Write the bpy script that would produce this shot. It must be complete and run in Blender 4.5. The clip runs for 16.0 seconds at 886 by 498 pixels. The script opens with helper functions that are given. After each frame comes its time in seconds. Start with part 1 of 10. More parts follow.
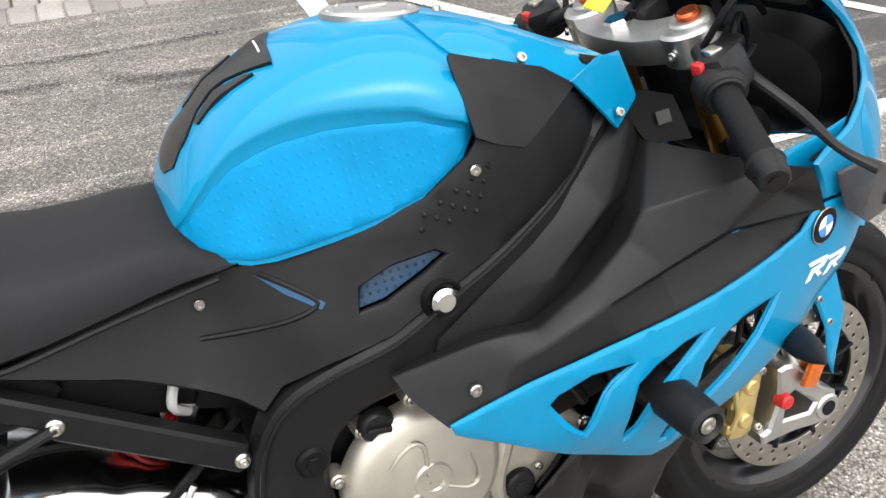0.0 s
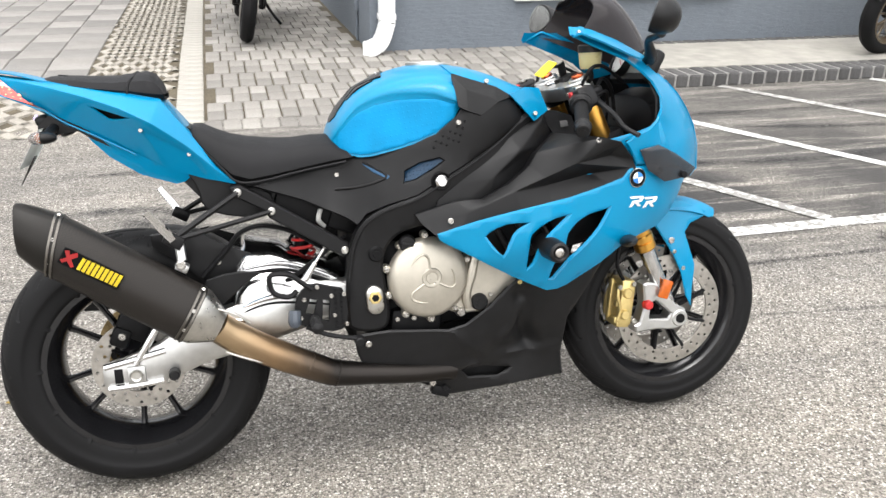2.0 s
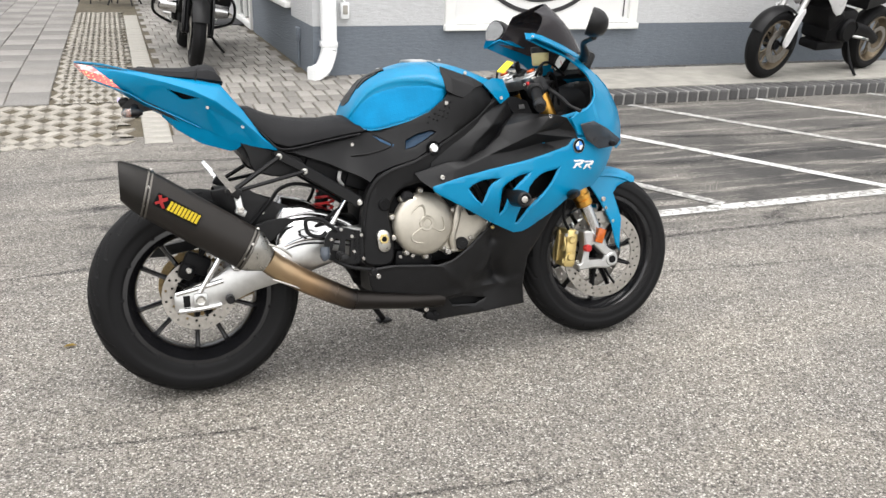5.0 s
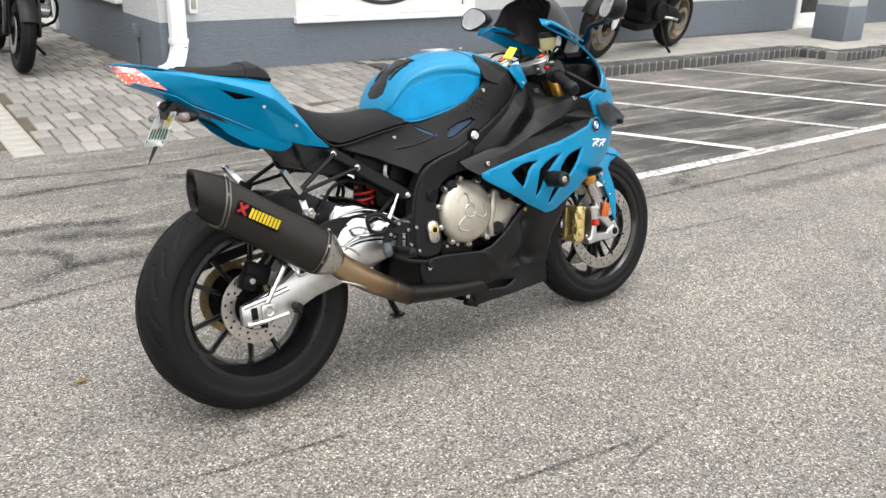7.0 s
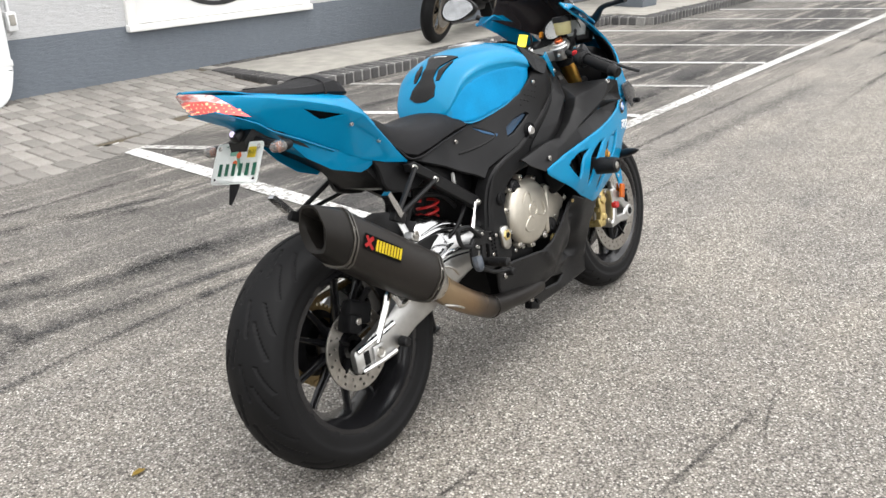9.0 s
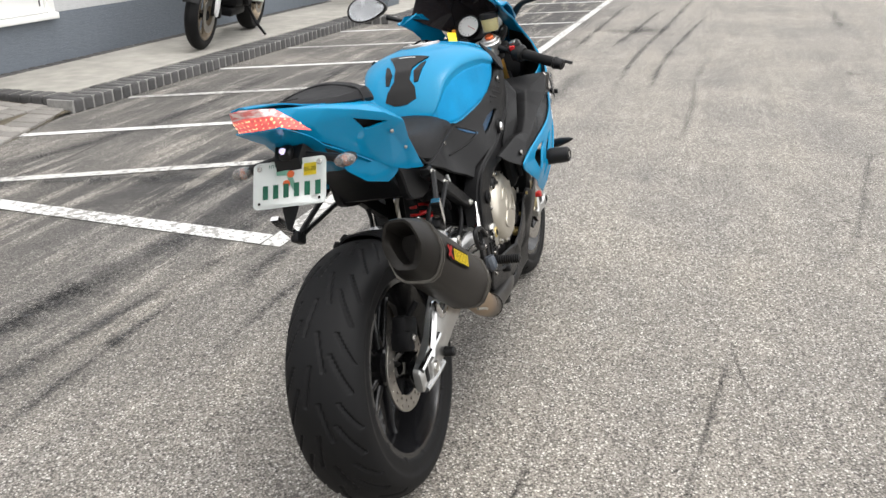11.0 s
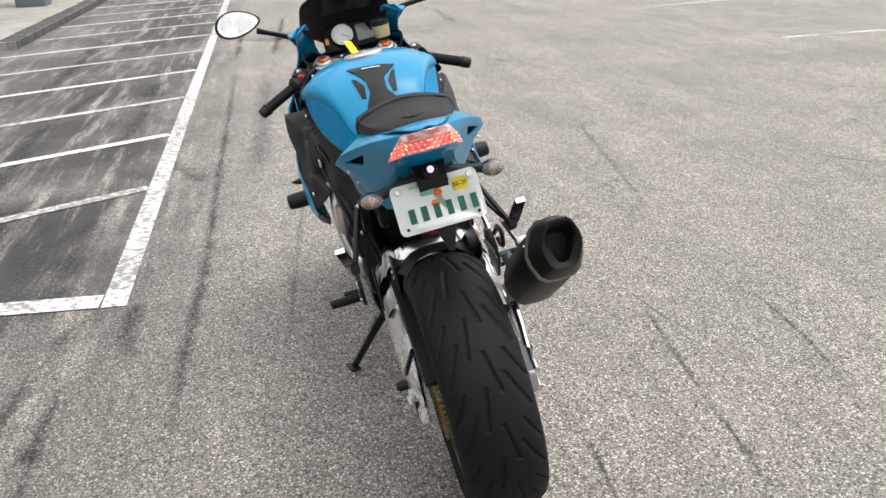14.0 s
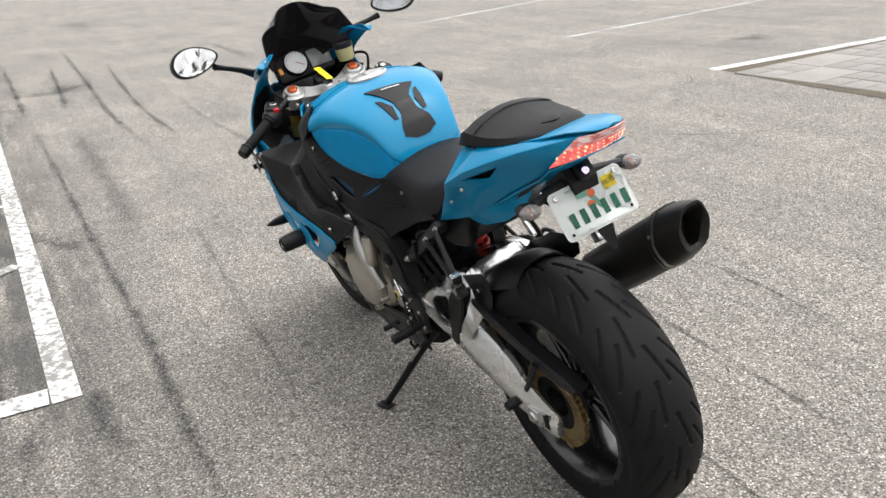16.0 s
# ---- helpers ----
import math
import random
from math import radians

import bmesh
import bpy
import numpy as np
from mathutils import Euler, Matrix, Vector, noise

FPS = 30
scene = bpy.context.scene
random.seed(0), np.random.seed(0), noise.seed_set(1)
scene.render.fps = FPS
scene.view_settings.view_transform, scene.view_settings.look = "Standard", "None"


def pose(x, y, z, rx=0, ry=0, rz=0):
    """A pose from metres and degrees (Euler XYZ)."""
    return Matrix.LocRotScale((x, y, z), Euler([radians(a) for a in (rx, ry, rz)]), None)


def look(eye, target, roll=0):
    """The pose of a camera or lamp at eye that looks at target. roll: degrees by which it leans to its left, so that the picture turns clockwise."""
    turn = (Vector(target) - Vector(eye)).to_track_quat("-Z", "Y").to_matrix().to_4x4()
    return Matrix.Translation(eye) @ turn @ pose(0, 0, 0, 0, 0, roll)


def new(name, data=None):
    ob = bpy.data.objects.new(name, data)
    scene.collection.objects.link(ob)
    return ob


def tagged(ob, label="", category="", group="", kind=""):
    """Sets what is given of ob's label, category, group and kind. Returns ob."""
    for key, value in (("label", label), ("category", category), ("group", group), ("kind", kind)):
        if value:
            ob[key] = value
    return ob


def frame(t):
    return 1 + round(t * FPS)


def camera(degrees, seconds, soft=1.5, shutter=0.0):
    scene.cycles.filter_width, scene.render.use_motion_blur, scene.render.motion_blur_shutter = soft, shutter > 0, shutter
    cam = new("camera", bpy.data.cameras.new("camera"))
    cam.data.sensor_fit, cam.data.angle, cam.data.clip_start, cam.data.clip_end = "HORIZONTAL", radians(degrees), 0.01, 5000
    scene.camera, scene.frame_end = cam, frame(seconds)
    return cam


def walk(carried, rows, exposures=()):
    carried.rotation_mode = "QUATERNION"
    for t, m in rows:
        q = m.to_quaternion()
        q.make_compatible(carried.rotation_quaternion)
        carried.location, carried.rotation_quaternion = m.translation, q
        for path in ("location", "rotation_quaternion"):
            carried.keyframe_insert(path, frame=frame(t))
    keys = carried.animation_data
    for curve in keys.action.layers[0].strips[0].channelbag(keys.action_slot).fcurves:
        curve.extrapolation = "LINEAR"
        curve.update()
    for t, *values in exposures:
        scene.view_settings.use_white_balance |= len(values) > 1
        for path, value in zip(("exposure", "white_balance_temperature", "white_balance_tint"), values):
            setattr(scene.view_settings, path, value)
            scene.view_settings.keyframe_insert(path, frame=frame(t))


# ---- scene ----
cam = camera(55.3, 16.0)
PATH = [
    (0, (0.447, -0.699, 1.33), (1.135, 0.783, 0.177), -0.1),
    (0.5, (0.447, -0.999, 1.359), (0.912, 0.613, 0.27), -0.8),
    (1, (0.404, -1.269, 1.379), (0.801, 0.414, 0.374), 0.1),
    (1.5, (0.306, -1.58, 1.387), (0.734, 0.149, 0.477), 1.6),
    (2, (0.256, -1.926, 1.42), (0.727, -0.152, 0.627), 0.8),
    (2.5, (0.196, -2.242, 1.431), (0.678, -0.442, 0.706), 0.6),
    (3, (0.094, -2.416, 1.429), (0.626, -0.614, 0.744), 1.3),
    (3.5, (0.043, -2.518, 1.421), (0.61, -0.723, 0.747), 0.9),
    (4, (0.082, -2.541, 1.444), (0.65, -0.757, 0.742), 1.3),
    (4.2, (0.06, -2.545, 1.435), (0.636, -0.765, 0.728), 1.4),
    (6.3, (-0.646, -2.298, 1.401), (0.32, -0.693, 0.699), 2.6),
    (6.5, (-0.719, -2.248, 1.396), (0.298, -0.676, 0.694), 2.7),
    (7, (-0.906, -2.133, 1.383), (0.207, -0.632, 0.67), 1.7),
    (7.5, (-1.016, -1.974, 1.37), (0.167, -0.535, 0.642), 0.4),
    (8, (-1.092, -1.755, 1.368), (0.168, -0.395, 0.615), -0.1),
    (8.5, (-1.222, -1.574, 1.362), (0.126, -0.307, 0.602), -0.3),
    (9, (-1.39, -1.394, 1.371), (0.071, -0.242, 0.637), -1.2),
    (9.5, (-1.471, -1.235, 1.369), (0.094, -0.219, 0.649), -0.9),
    (9.7, (-1.501, -1.155, 1.366), (0.094, -0.195, 0.635), -0.8),
    (11.8, (-1.775, -0.387, 1.373), (0.048, -0.022, 0.638), -1.7),
    (12, (-1.78, -0.316, 1.381), (0.051, 0.003, 0.642), -2.0),
    (12.5, (-1.818, -0.129, 1.382), (0.034, 0.049, 0.646), -2.0),
    (13, (-1.882, 0.108, 1.384), (-0.017, 0.111, 0.661), -2.5),
    (13.5, (-1.851, 0.283, 1.367), (0.008, 0.09, 0.654), -1.5),
    (14, (-1.738, 0.471, 1.368), (0.086, 0.112, 0.632), -1.3),
    (14.5, (-1.674, 0.642, 1.366), (0.104, 0.139, 0.601), -0.4),
    (15, (-1.624, 0.861, 1.373), (0.09, 0.161, 0.618), -1.2),
    (15.5, (-1.563, 0.998, 1.374), (0.117, 0.187, 0.651), -3.2),
    (16, (-1.419, 1.159, 1.361), (0.237, 0.291, 0.652), -5.0),
]
walk(cam, [(t, look(eye, target, roll)) for t, eye, target, roll in PATH], [(0, 1.22), (0.7, 1.38), (2, 1.3), (3.5, 0.94), (9.5, 0.99), (12, 0.88), (16, 0.9)])

# ---- light ----
from mathutils.geometry import delaunay_2d_cdt

world = bpy.data.worlds.new("world")
scene.world = world
world.use_nodes = True
wn, wl = world.node_tree.nodes, world.node_tree.links
wn.clear()
sky = wn.new("ShaderNodeTexSky")
sky.sky_type, sky.sun_disc = "NISHITA", False
sky.sun_elevation, sky.sun_rotation = radians(76), radians(197)
sky.dust_density, sky.air_density = 4.0, 1.0
pale = wn.new("ShaderNodeHueSaturation")
pale.inputs["Saturation"].default_value = 0.12
back = wn.new("ShaderNodeBackground")
back.inputs["Strength"].default_value = 0.15
outw = wn.new("ShaderNodeOutputWorld")
wl.new(sky.outputs[0], pale.inputs["Color"])
wl.new(pale.outputs[0], back.inputs["Color"])
wl.new(back.outputs[0], outw.inputs[0])
sun = new("sun", bpy.data.lights.new("sun", "SUN"))
sun.data.energy, sun.data.angle, sun.data.color = 1.5, radians(140), (1.0, 0.97, 0.94)
sun.matrix_world = look((0, 0, 20), (0.7, 4.2, 9))

# ---- building helpers ----


def node_mat(name):
    m = bpy.data.materials.new(name)
    m.use_nodes = True
    nt = m.node_tree
    return m, nt, nt.nodes["Principled BSDF"]


def link(nt, a, b):
    nt.links.new(a, b)


def coords(nt, scale=(1, 1, 1), rot=(0, 0, 0)):
    tc = nt.nodes.new("ShaderNodeTexCoord")
    mp = nt.nodes.new("ShaderNodeMapping")
    mp.inputs["Scale"].default_value = scale
    mp.inputs["Rotation"].default_value = rot
    link(nt, tc.outputs["Object"], mp.inputs["Vector"])
    return mp.outputs[0]


def noise_tex(nt, vec, scale, detail=3.0, rough=0.55):
    n = nt.nodes.new("ShaderNodeTexNoise")
    n.inputs["Scale"].default_value, n.inputs["Detail"].default_value, n.inputs["Roughness"].default_value = scale, detail, rough
    link(nt, vec, n.inputs["Vector"])
    return n.outputs["Fac"]


def ramp(nt, fac, stops):
    r = nt.nodes.new("ShaderNodeValToRGB")
    el = r.color_ramp.elements
    while len(el) < len(stops):
        el.new(0.5)
    for e, (p, c) in zip(el, stops):
        e.position = p
        e.color = (*c, 1) if len(c) == 3 else c
    link(nt, fac, r.inputs[0])
    return r.outputs[0]


def mix(nt, fac, a, b, mode="MIX"):
    n = nt.nodes.new("ShaderNodeMix")
    n.data_type, n.blend_type = "RGBA", mode
    for sock, v in ((n.inputs["Factor"], fac), (n.inputs[6], a), (n.inputs[7], b)):
        if isinstance(v, (int, float)):
            sock.default_value = v
        elif isinstance(v, tuple):
            sock.default_value = (*v, 1)
        else:
            link(nt, v, sock)
    return n.outputs[2]


def maths(nt, op, a, b=0.0, clamp=False):
    n = nt.nodes.new("ShaderNodeMath")
    n.operation, n.use_clamp = op, clamp
    for sock, v in zip(n.inputs, (a, b)):
        if isinstance(v, (int, float)):
            sock.default_value = v
        else:
            link(nt, v, sock)
    return n.outputs[0]


def bump(nt, bsdf, height, strength=0.3, dist=0.002):
    b = nt.nodes.new("ShaderNodeBump")
    b.inputs["Strength"].default_value, b.inputs["Distance"].default_value = strength, dist
    link(nt, height, b.inputs["Height"])
    link(nt, b.outputs[0], bsdf.inputs["Normal"])


def mat(name, color, rough=0.5, metal=0.0, var=0.12, scale=40.0, bump_s=0.15, bump_scale=300.0, coat=0.0, rough_var=0.1):
    """A surface with mottling at two scales, varied gloss and fine relief."""
    m, nt, p = node_mat(name)
    v = coords(nt)
    n1 = noise_tex(nt, v, scale, 4)
    n2 = noise_tex(nt, v, scale / 9, 2)
    f = maths(nt, "MULTIPLY_ADD", n1, 0.6)
    f.node.inputs[2].default_value = 0.0
    f2 = maths(nt, "ADD", f, maths(nt, "MULTIPLY", n2, 0.4))
    lo = tuple(c * (1 - var) for c in color)
    hi = tuple(min(1, c * (1 + var)) for c in color)
    link(nt, ramp(nt, f2, [(0.35, lo), (0.65, hi)]), p.inputs["Base Color"])
    rr = maths(nt, "MULTIPLY_ADD", n1, rough_var * 2)
    rr.node.inputs[2].default_value = max(0.02, rough - rough_var)
    link(nt, rr, p.inputs["Roughness"])
    p.inputs["Metallic"].default_value = metal
    if coat:
        p.inputs["Coat Weight"].default_value, p.inputs["Coat Roughness"].default_value = coat, 0.04
    if bump_s:
        bump(nt, p, noise_tex(nt, v, bump_scale, 2), bump_s, 0.0006)
    return m


def mesh_ob(name, bm, material, parent=None, label="", sharp=35.0):
    me = bpy.data.meshes.new(name)
    bm.normal_update()
    bm.to_mesh(me)
    bm.free()
    if material:
        me.materials.append(material)
    if sharp is not None:
        me.polygons.foreach_set("use_smooth", [True] * len(me.polygons))
        me.set_sharp_from_angle(angle=radians(sharp))
    ob = new(name, me)
    ob.parent = parent
    if label:
        ob["label"] = label
    return ob


def part(name, bm, material, parent, label="", sharp=35.0):
    return mesh_ob(name, bm, material, parent, label, sharp)


def thing(name, label, category, group="", m=None):
    e = new(name)
    e.empty_display_size = 0.1
    if m is not None:
        e.matrix_basis = m
    return tagged(e, label, category, group)


def box(bm, c, s, rot=None, bevel=0.0):
    g = bmesh.ops.create_cube(bm, size=1)["verts"]
    r = rot.to_matrix().to_4x4() if rot else Matrix()
    bmesh.ops.transform(bm, verts=g, matrix=Matrix.Translation(c) @ r @ Matrix.Diagonal((*s, 1)))
    if bevel:
        ed = {e for v in g for e in v.link_edges}
        bmesh.ops.bevel(bm, geom=list(ed), offset=bevel, segments=2, affect="EDGES", profile=0.5)


def frame_of(d):
    d = Vector(d).normalized()
    up = Vector((0, 0, 1)) if abs(d.z) < 0.95 else Vector((0, 1, 0))
    a = d.cross(up).normalized()
    return a, a.cross(d).normalized()


def cyl(bm, a, b, r, r2=None, n=20, bevel=0.0):
    """A rod from a to b, with chamfered rims."""
    a, b = Vector(a), Vector(b)
    r2 = r if r2 is None else r2
    u, w = frame_of(b - a)
    d = (b - a).normalized()
    rows = [(a, r, 0), (b, r2, 0)]
    if bevel:
        rows = [(a, r - bevel, 0), (a + d * bevel, r, 0), (b - d * bevel, r2, 0), (b, r2 - bevel, 0)]
    rings = [[bm.verts.new(p + u * (q * math.cos(k * math.tau / n)) + w * (q * math.sin(k * math.tau / n))) for k in range(n)] for p, q, _ in rows]
    stitch(bm, rings, True, True)


def stitch(bm, rings, closed=True, caps=False):
    for p, q in zip(rings, rings[1:]):
        n = len(p)
        for k in range(n if closed else n - 1):
            j = (k + 1) % n
            bm.faces.new((p[k], p[j], q[j], q[k]))
    if caps:
        bm.faces.new(rings[0][::-1])
        bm.faces.new(rings[-1])


def fix(bm):
    bmesh.ops.recalc_face_normals(bm, faces=bm.faces)
    return bm


def spline(pts, n=6, closed=False):
    """A smooth line through the points."""
    p = [Vector(q) for q in pts]
    out = []
    m = len(p)
    for i in range(m if closed else m - 1):
        if closed:
            a, b, c, d = p[i - 1], p[i], p[(i + 1) % m], p[(i + 2) % m]
        else:
            a, b, c, d = p[max(i - 1, 0)], p[i], p[i + 1], p[min(i + 2, m - 1)]
        for k in range(n):
            t = k / n
            out.append(0.5 * (2 * b + (c - a) * t + (2 * a - 5 * b + 4 * c - d) * t * t + (3 * b - a - 3 * c + d) * t**3))
    if not closed:
        out.append(p[-1])
    return out


def tube(bm, pts, r, seg=12, n=6, flat=1.0, caps=True):
    """A pipe along a smooth line; r is one radius or one for each point."""
    line = spline(pts, n)
    rad = r if isinstance(r, (list, tuple)) else [r] * len(pts)
    rings = []
    u = None
    for i, p in enumerate(line):
        d = (line[min(i + 1, len(line) - 1)] - line[max(i - 1, 0)]).normalized()
        if u is None:
            u, w = frame_of(d)
        else:
            u = (u - d * u.dot(d)).normalized()
            w = u.cross(d).normalized()
        t = i / n
        k = min(int(t), len(rad) - 2) if len(rad) > 1 else 0
        q = rad[k] + (rad[k + 1] - rad[k]) * (t - k)
        rings.append([bm.verts.new(p + u * (q * math.cos(s * math.tau / seg)) + w * (q * flat * math.sin(s * math.tau / seg))) for s in range(seg)])
    stitch(bm, rings, True, caps)


def lathe(bm, profile, c=(0, 0, 0), axis="y", seg=64, closed=False):
    """Turns a profile of (offset along the axis, radius) about the axis through c."""
    c = Vector(c)
    rings = []
    for k in range(seg):
        a = k * math.tau / seg
        row = []
        for o, r in profile:
            v = (r * math.cos(a), o, r * math.sin(a)) if axis == "y" else (r * math.cos(a), r * math.sin(a), o) if axis == "z" else (o, r * math.cos(a), r * math.sin(a))
            row.append(bm.verts.new(c + Vector(v)))
        rings.append(row)
    rings.append(rings[0])
    stitch(bm, rings, closed, False)


def rbf(pts):
    """A smooth sheet y(x, z) through (x, z, y) points."""
    q = np.array(pts, float)
    d = np.hypot(q[:, None, 0] - q[None, :, 0], q[:, None, 1] - q[None, :, 1])
    n = len(q)
    a = np.zeros((n + 3, n + 3))
    a[:n, :n] = d**2 * np.log(d + 1e-9)
    a[:n, n], a[:n, n + 1], a[:n, n + 2] = 1, q[:, 0], q[:, 1]
    a[n:, :n] = a[:n, n:].T
    a[:n, :n] += 2e-4 * np.eye(n)
    w = np.linalg.solve(a, np.r_[q[:, 2], 0, 0, 0])

    def f(x, z):
        e = np.hypot(q[:, 0] - x, q[:, 1] - z)
        return float(w[:n] @ (e**2 * np.log(e + 1e-9)) + w[n] + w[n + 1] * x + w[n + 2] * z)

    return f


def soften(poly, times=1, keep=()):
    """Rounds a closed outline's corners, but for the kept ones."""
    poly = [Vector((p[0], p[1])) for p in poly]
    flags = [i in keep for i in range(len(poly))]
    for _ in range(times):
        out, fl = [], []
        for i, p in enumerate(poly):
            a, b = poly[i - 1], poly[(i + 1) % len(poly)]
            if flags[i]:
                out.append(p)
                fl.append(True)
            else:
                out += [p * 0.75 + a * 0.25, p * 0.75 + b * 0.25]
                fl += [False, False]
        poly, flags = out, fl
    return poly


def panel(bm, outline, y, thick=0.006, holes=(), grid=0.02, side=-1, edge=0.004):
    """A sheet with rounded rims over the outline in x and z, at y(x, z) out to one side (-1: right)."""
    loops = [[Vector((p[0], p[1])) for p in outline]] + [[Vector((p[0], p[1])) for p in h] for h in holes]
    verts, edges, faces = [], [], []
    for lp in loops:
        dense = []
        for a, b in zip(lp, lp[1:] + lp[:1]):
            k = max(1, int((b - a).length / grid))
            dense += [a.lerp(b, i / k) for i in range(k)]
        s = len(verts)
        verts += dense
        edges += [(s + i, s + (i + 1) % len(dense)) for i in range(len(dense))]
        faces.append(list(range(s, s + len(dense))))
    xs, zs = [p.x for p in loops[0]], [p.y for p in loops[0]]
    nx, nz = int((max(xs) - min(xs)) / grid) + 1, int((max(zs) - min(zs)) / grid) + 1
    near = np.array([(v.x, v.y) for v in verts])
    for i in range(1, nx):
        for j in range(1, nz):
            p = (min(xs) + (i + 0.5 * (j % 2)) * grid, min(zs) + j * grid)
            if np.hypot(near[:, 0] - p[0], near[:, 1] - p[1]).min() > 0.4 * grid:
                verts.append(Vector(p))
    vo, _, fo, *_ = delaunay_2d_cdt(verts, [] if len(holes) == 0 else edges, faces if len(holes) == 0 else faces, 2 if holes else 1, 1e-6)
    f = y if callable(y) else (lambda a, b: y)
    val = [f(p.x, p.y) for p in vo]
    count = {}
    for q in fo:
        for a, b in zip(q, q[1:] + q[:1]):
            count[(a, b)] = 1
    rim = [(a, b) for a, b in count if (b, a) not in count]
    on_rim = {a for e in rim for a in e}
    # rim normals, to pull the outer face in a little where it turns over
    pull = {a: Vector((0, 0)) for a in on_rim}
    for a, b in rim:
        d = (vo[b] - vo[a]).normalized()
        pull[a] += Vector((-d.y, d.x))
        pull[b] += Vector((-d.y, d.x))
    outer, inner, lip = [], [], {}
    for i, p in enumerate(vo):
        q = p + (pull[i].normalized() * edge if i in on_rim and pull[i].length > 1e-6 else Vector((0, 0)))
        outer.append(bm.verts.new((q.x, side * val[i], q.y)))
        inner.append(bm.verts.new((p.x, side * (val[i] - thick), p.y)))
        if i in on_rim:
            lip[i] = bm.verts.new((p.x, side * (val[i] - min(edge, thick * 0.6)), p.y))
    for q in fo:
        t = [outer[i] for i in q]
        bm.faces.new(t if side < 0 else t[::-1])
        t = [inner[i] for i in q][::-1]
        bm.faces.new(t if side < 0 else t[::-1])
    for a, b in rim:
        for s, t in ((outer, lip), (lip, inner)):
            q = [s[b], s[a], t[a], t[b]]
            bm.faces.new(q if side < 0 else q[::-1])
    for v in outer + inner:
        if not v.link_faces:
            bm.verts.remove(v)


def plates(bm, spots, faces, side=-1, thick=0.006, fold=0.006):
    """A moulded sheet of flat facets between named spots, with rounded folds; y counts outwards."""
    v = {k: bm.verts.new((p[0], side * p[1], p[2])) for k, p in spots.items()}
    for f in faces:
        q = [v[k] for k in (f.split() if side < 0 else f.split()[::-1])]
        bm.faces.new(q)
    bmesh.ops.recalc_face_normals(bm, faces=bm.faces[:])
    out = sum((f.normal * f.calc_area() for f in bm.faces), Vector())
    if out.y * side < 0:
        bmesh.ops.reverse_faces(bm, faces=bm.faces[:])
    inner = [e for e in bm.edges if len(e.link_faces) == 2 and e.calc_face_angle(0) > 0.05]
    bmesh.ops.bevel(bm, geom=inner, offset=fold, segments=2, profile=0.5, affect='EDGES', clamp_overlap=True)
    bmesh.ops.solidify(bm, geom=bm.faces[:], thickness=thick)
    return bm


def bolt(bm, p, r=0.008, d=(0, -1, 0), h=0.005):
    """A socket-head screw."""
    p, d = Vector(p), Vector(d).normalized()
    u, w = frame_of(d)
    rows = [(0, r, 12), (h * 0.7, r, 12), (h, r * 0.8, 12), (h, r * 0.45, 12), (h * 0.35, r * 0.42, 12)]
    rings = [[bm.verts.new(p + d * o + u * (q * math.cos(k * math.tau / n)) + w * (q * math.sin(k * math.tau / n))) for k in range(n)] for o, q, n in rows]
    stitch(bm, rings, True, True)


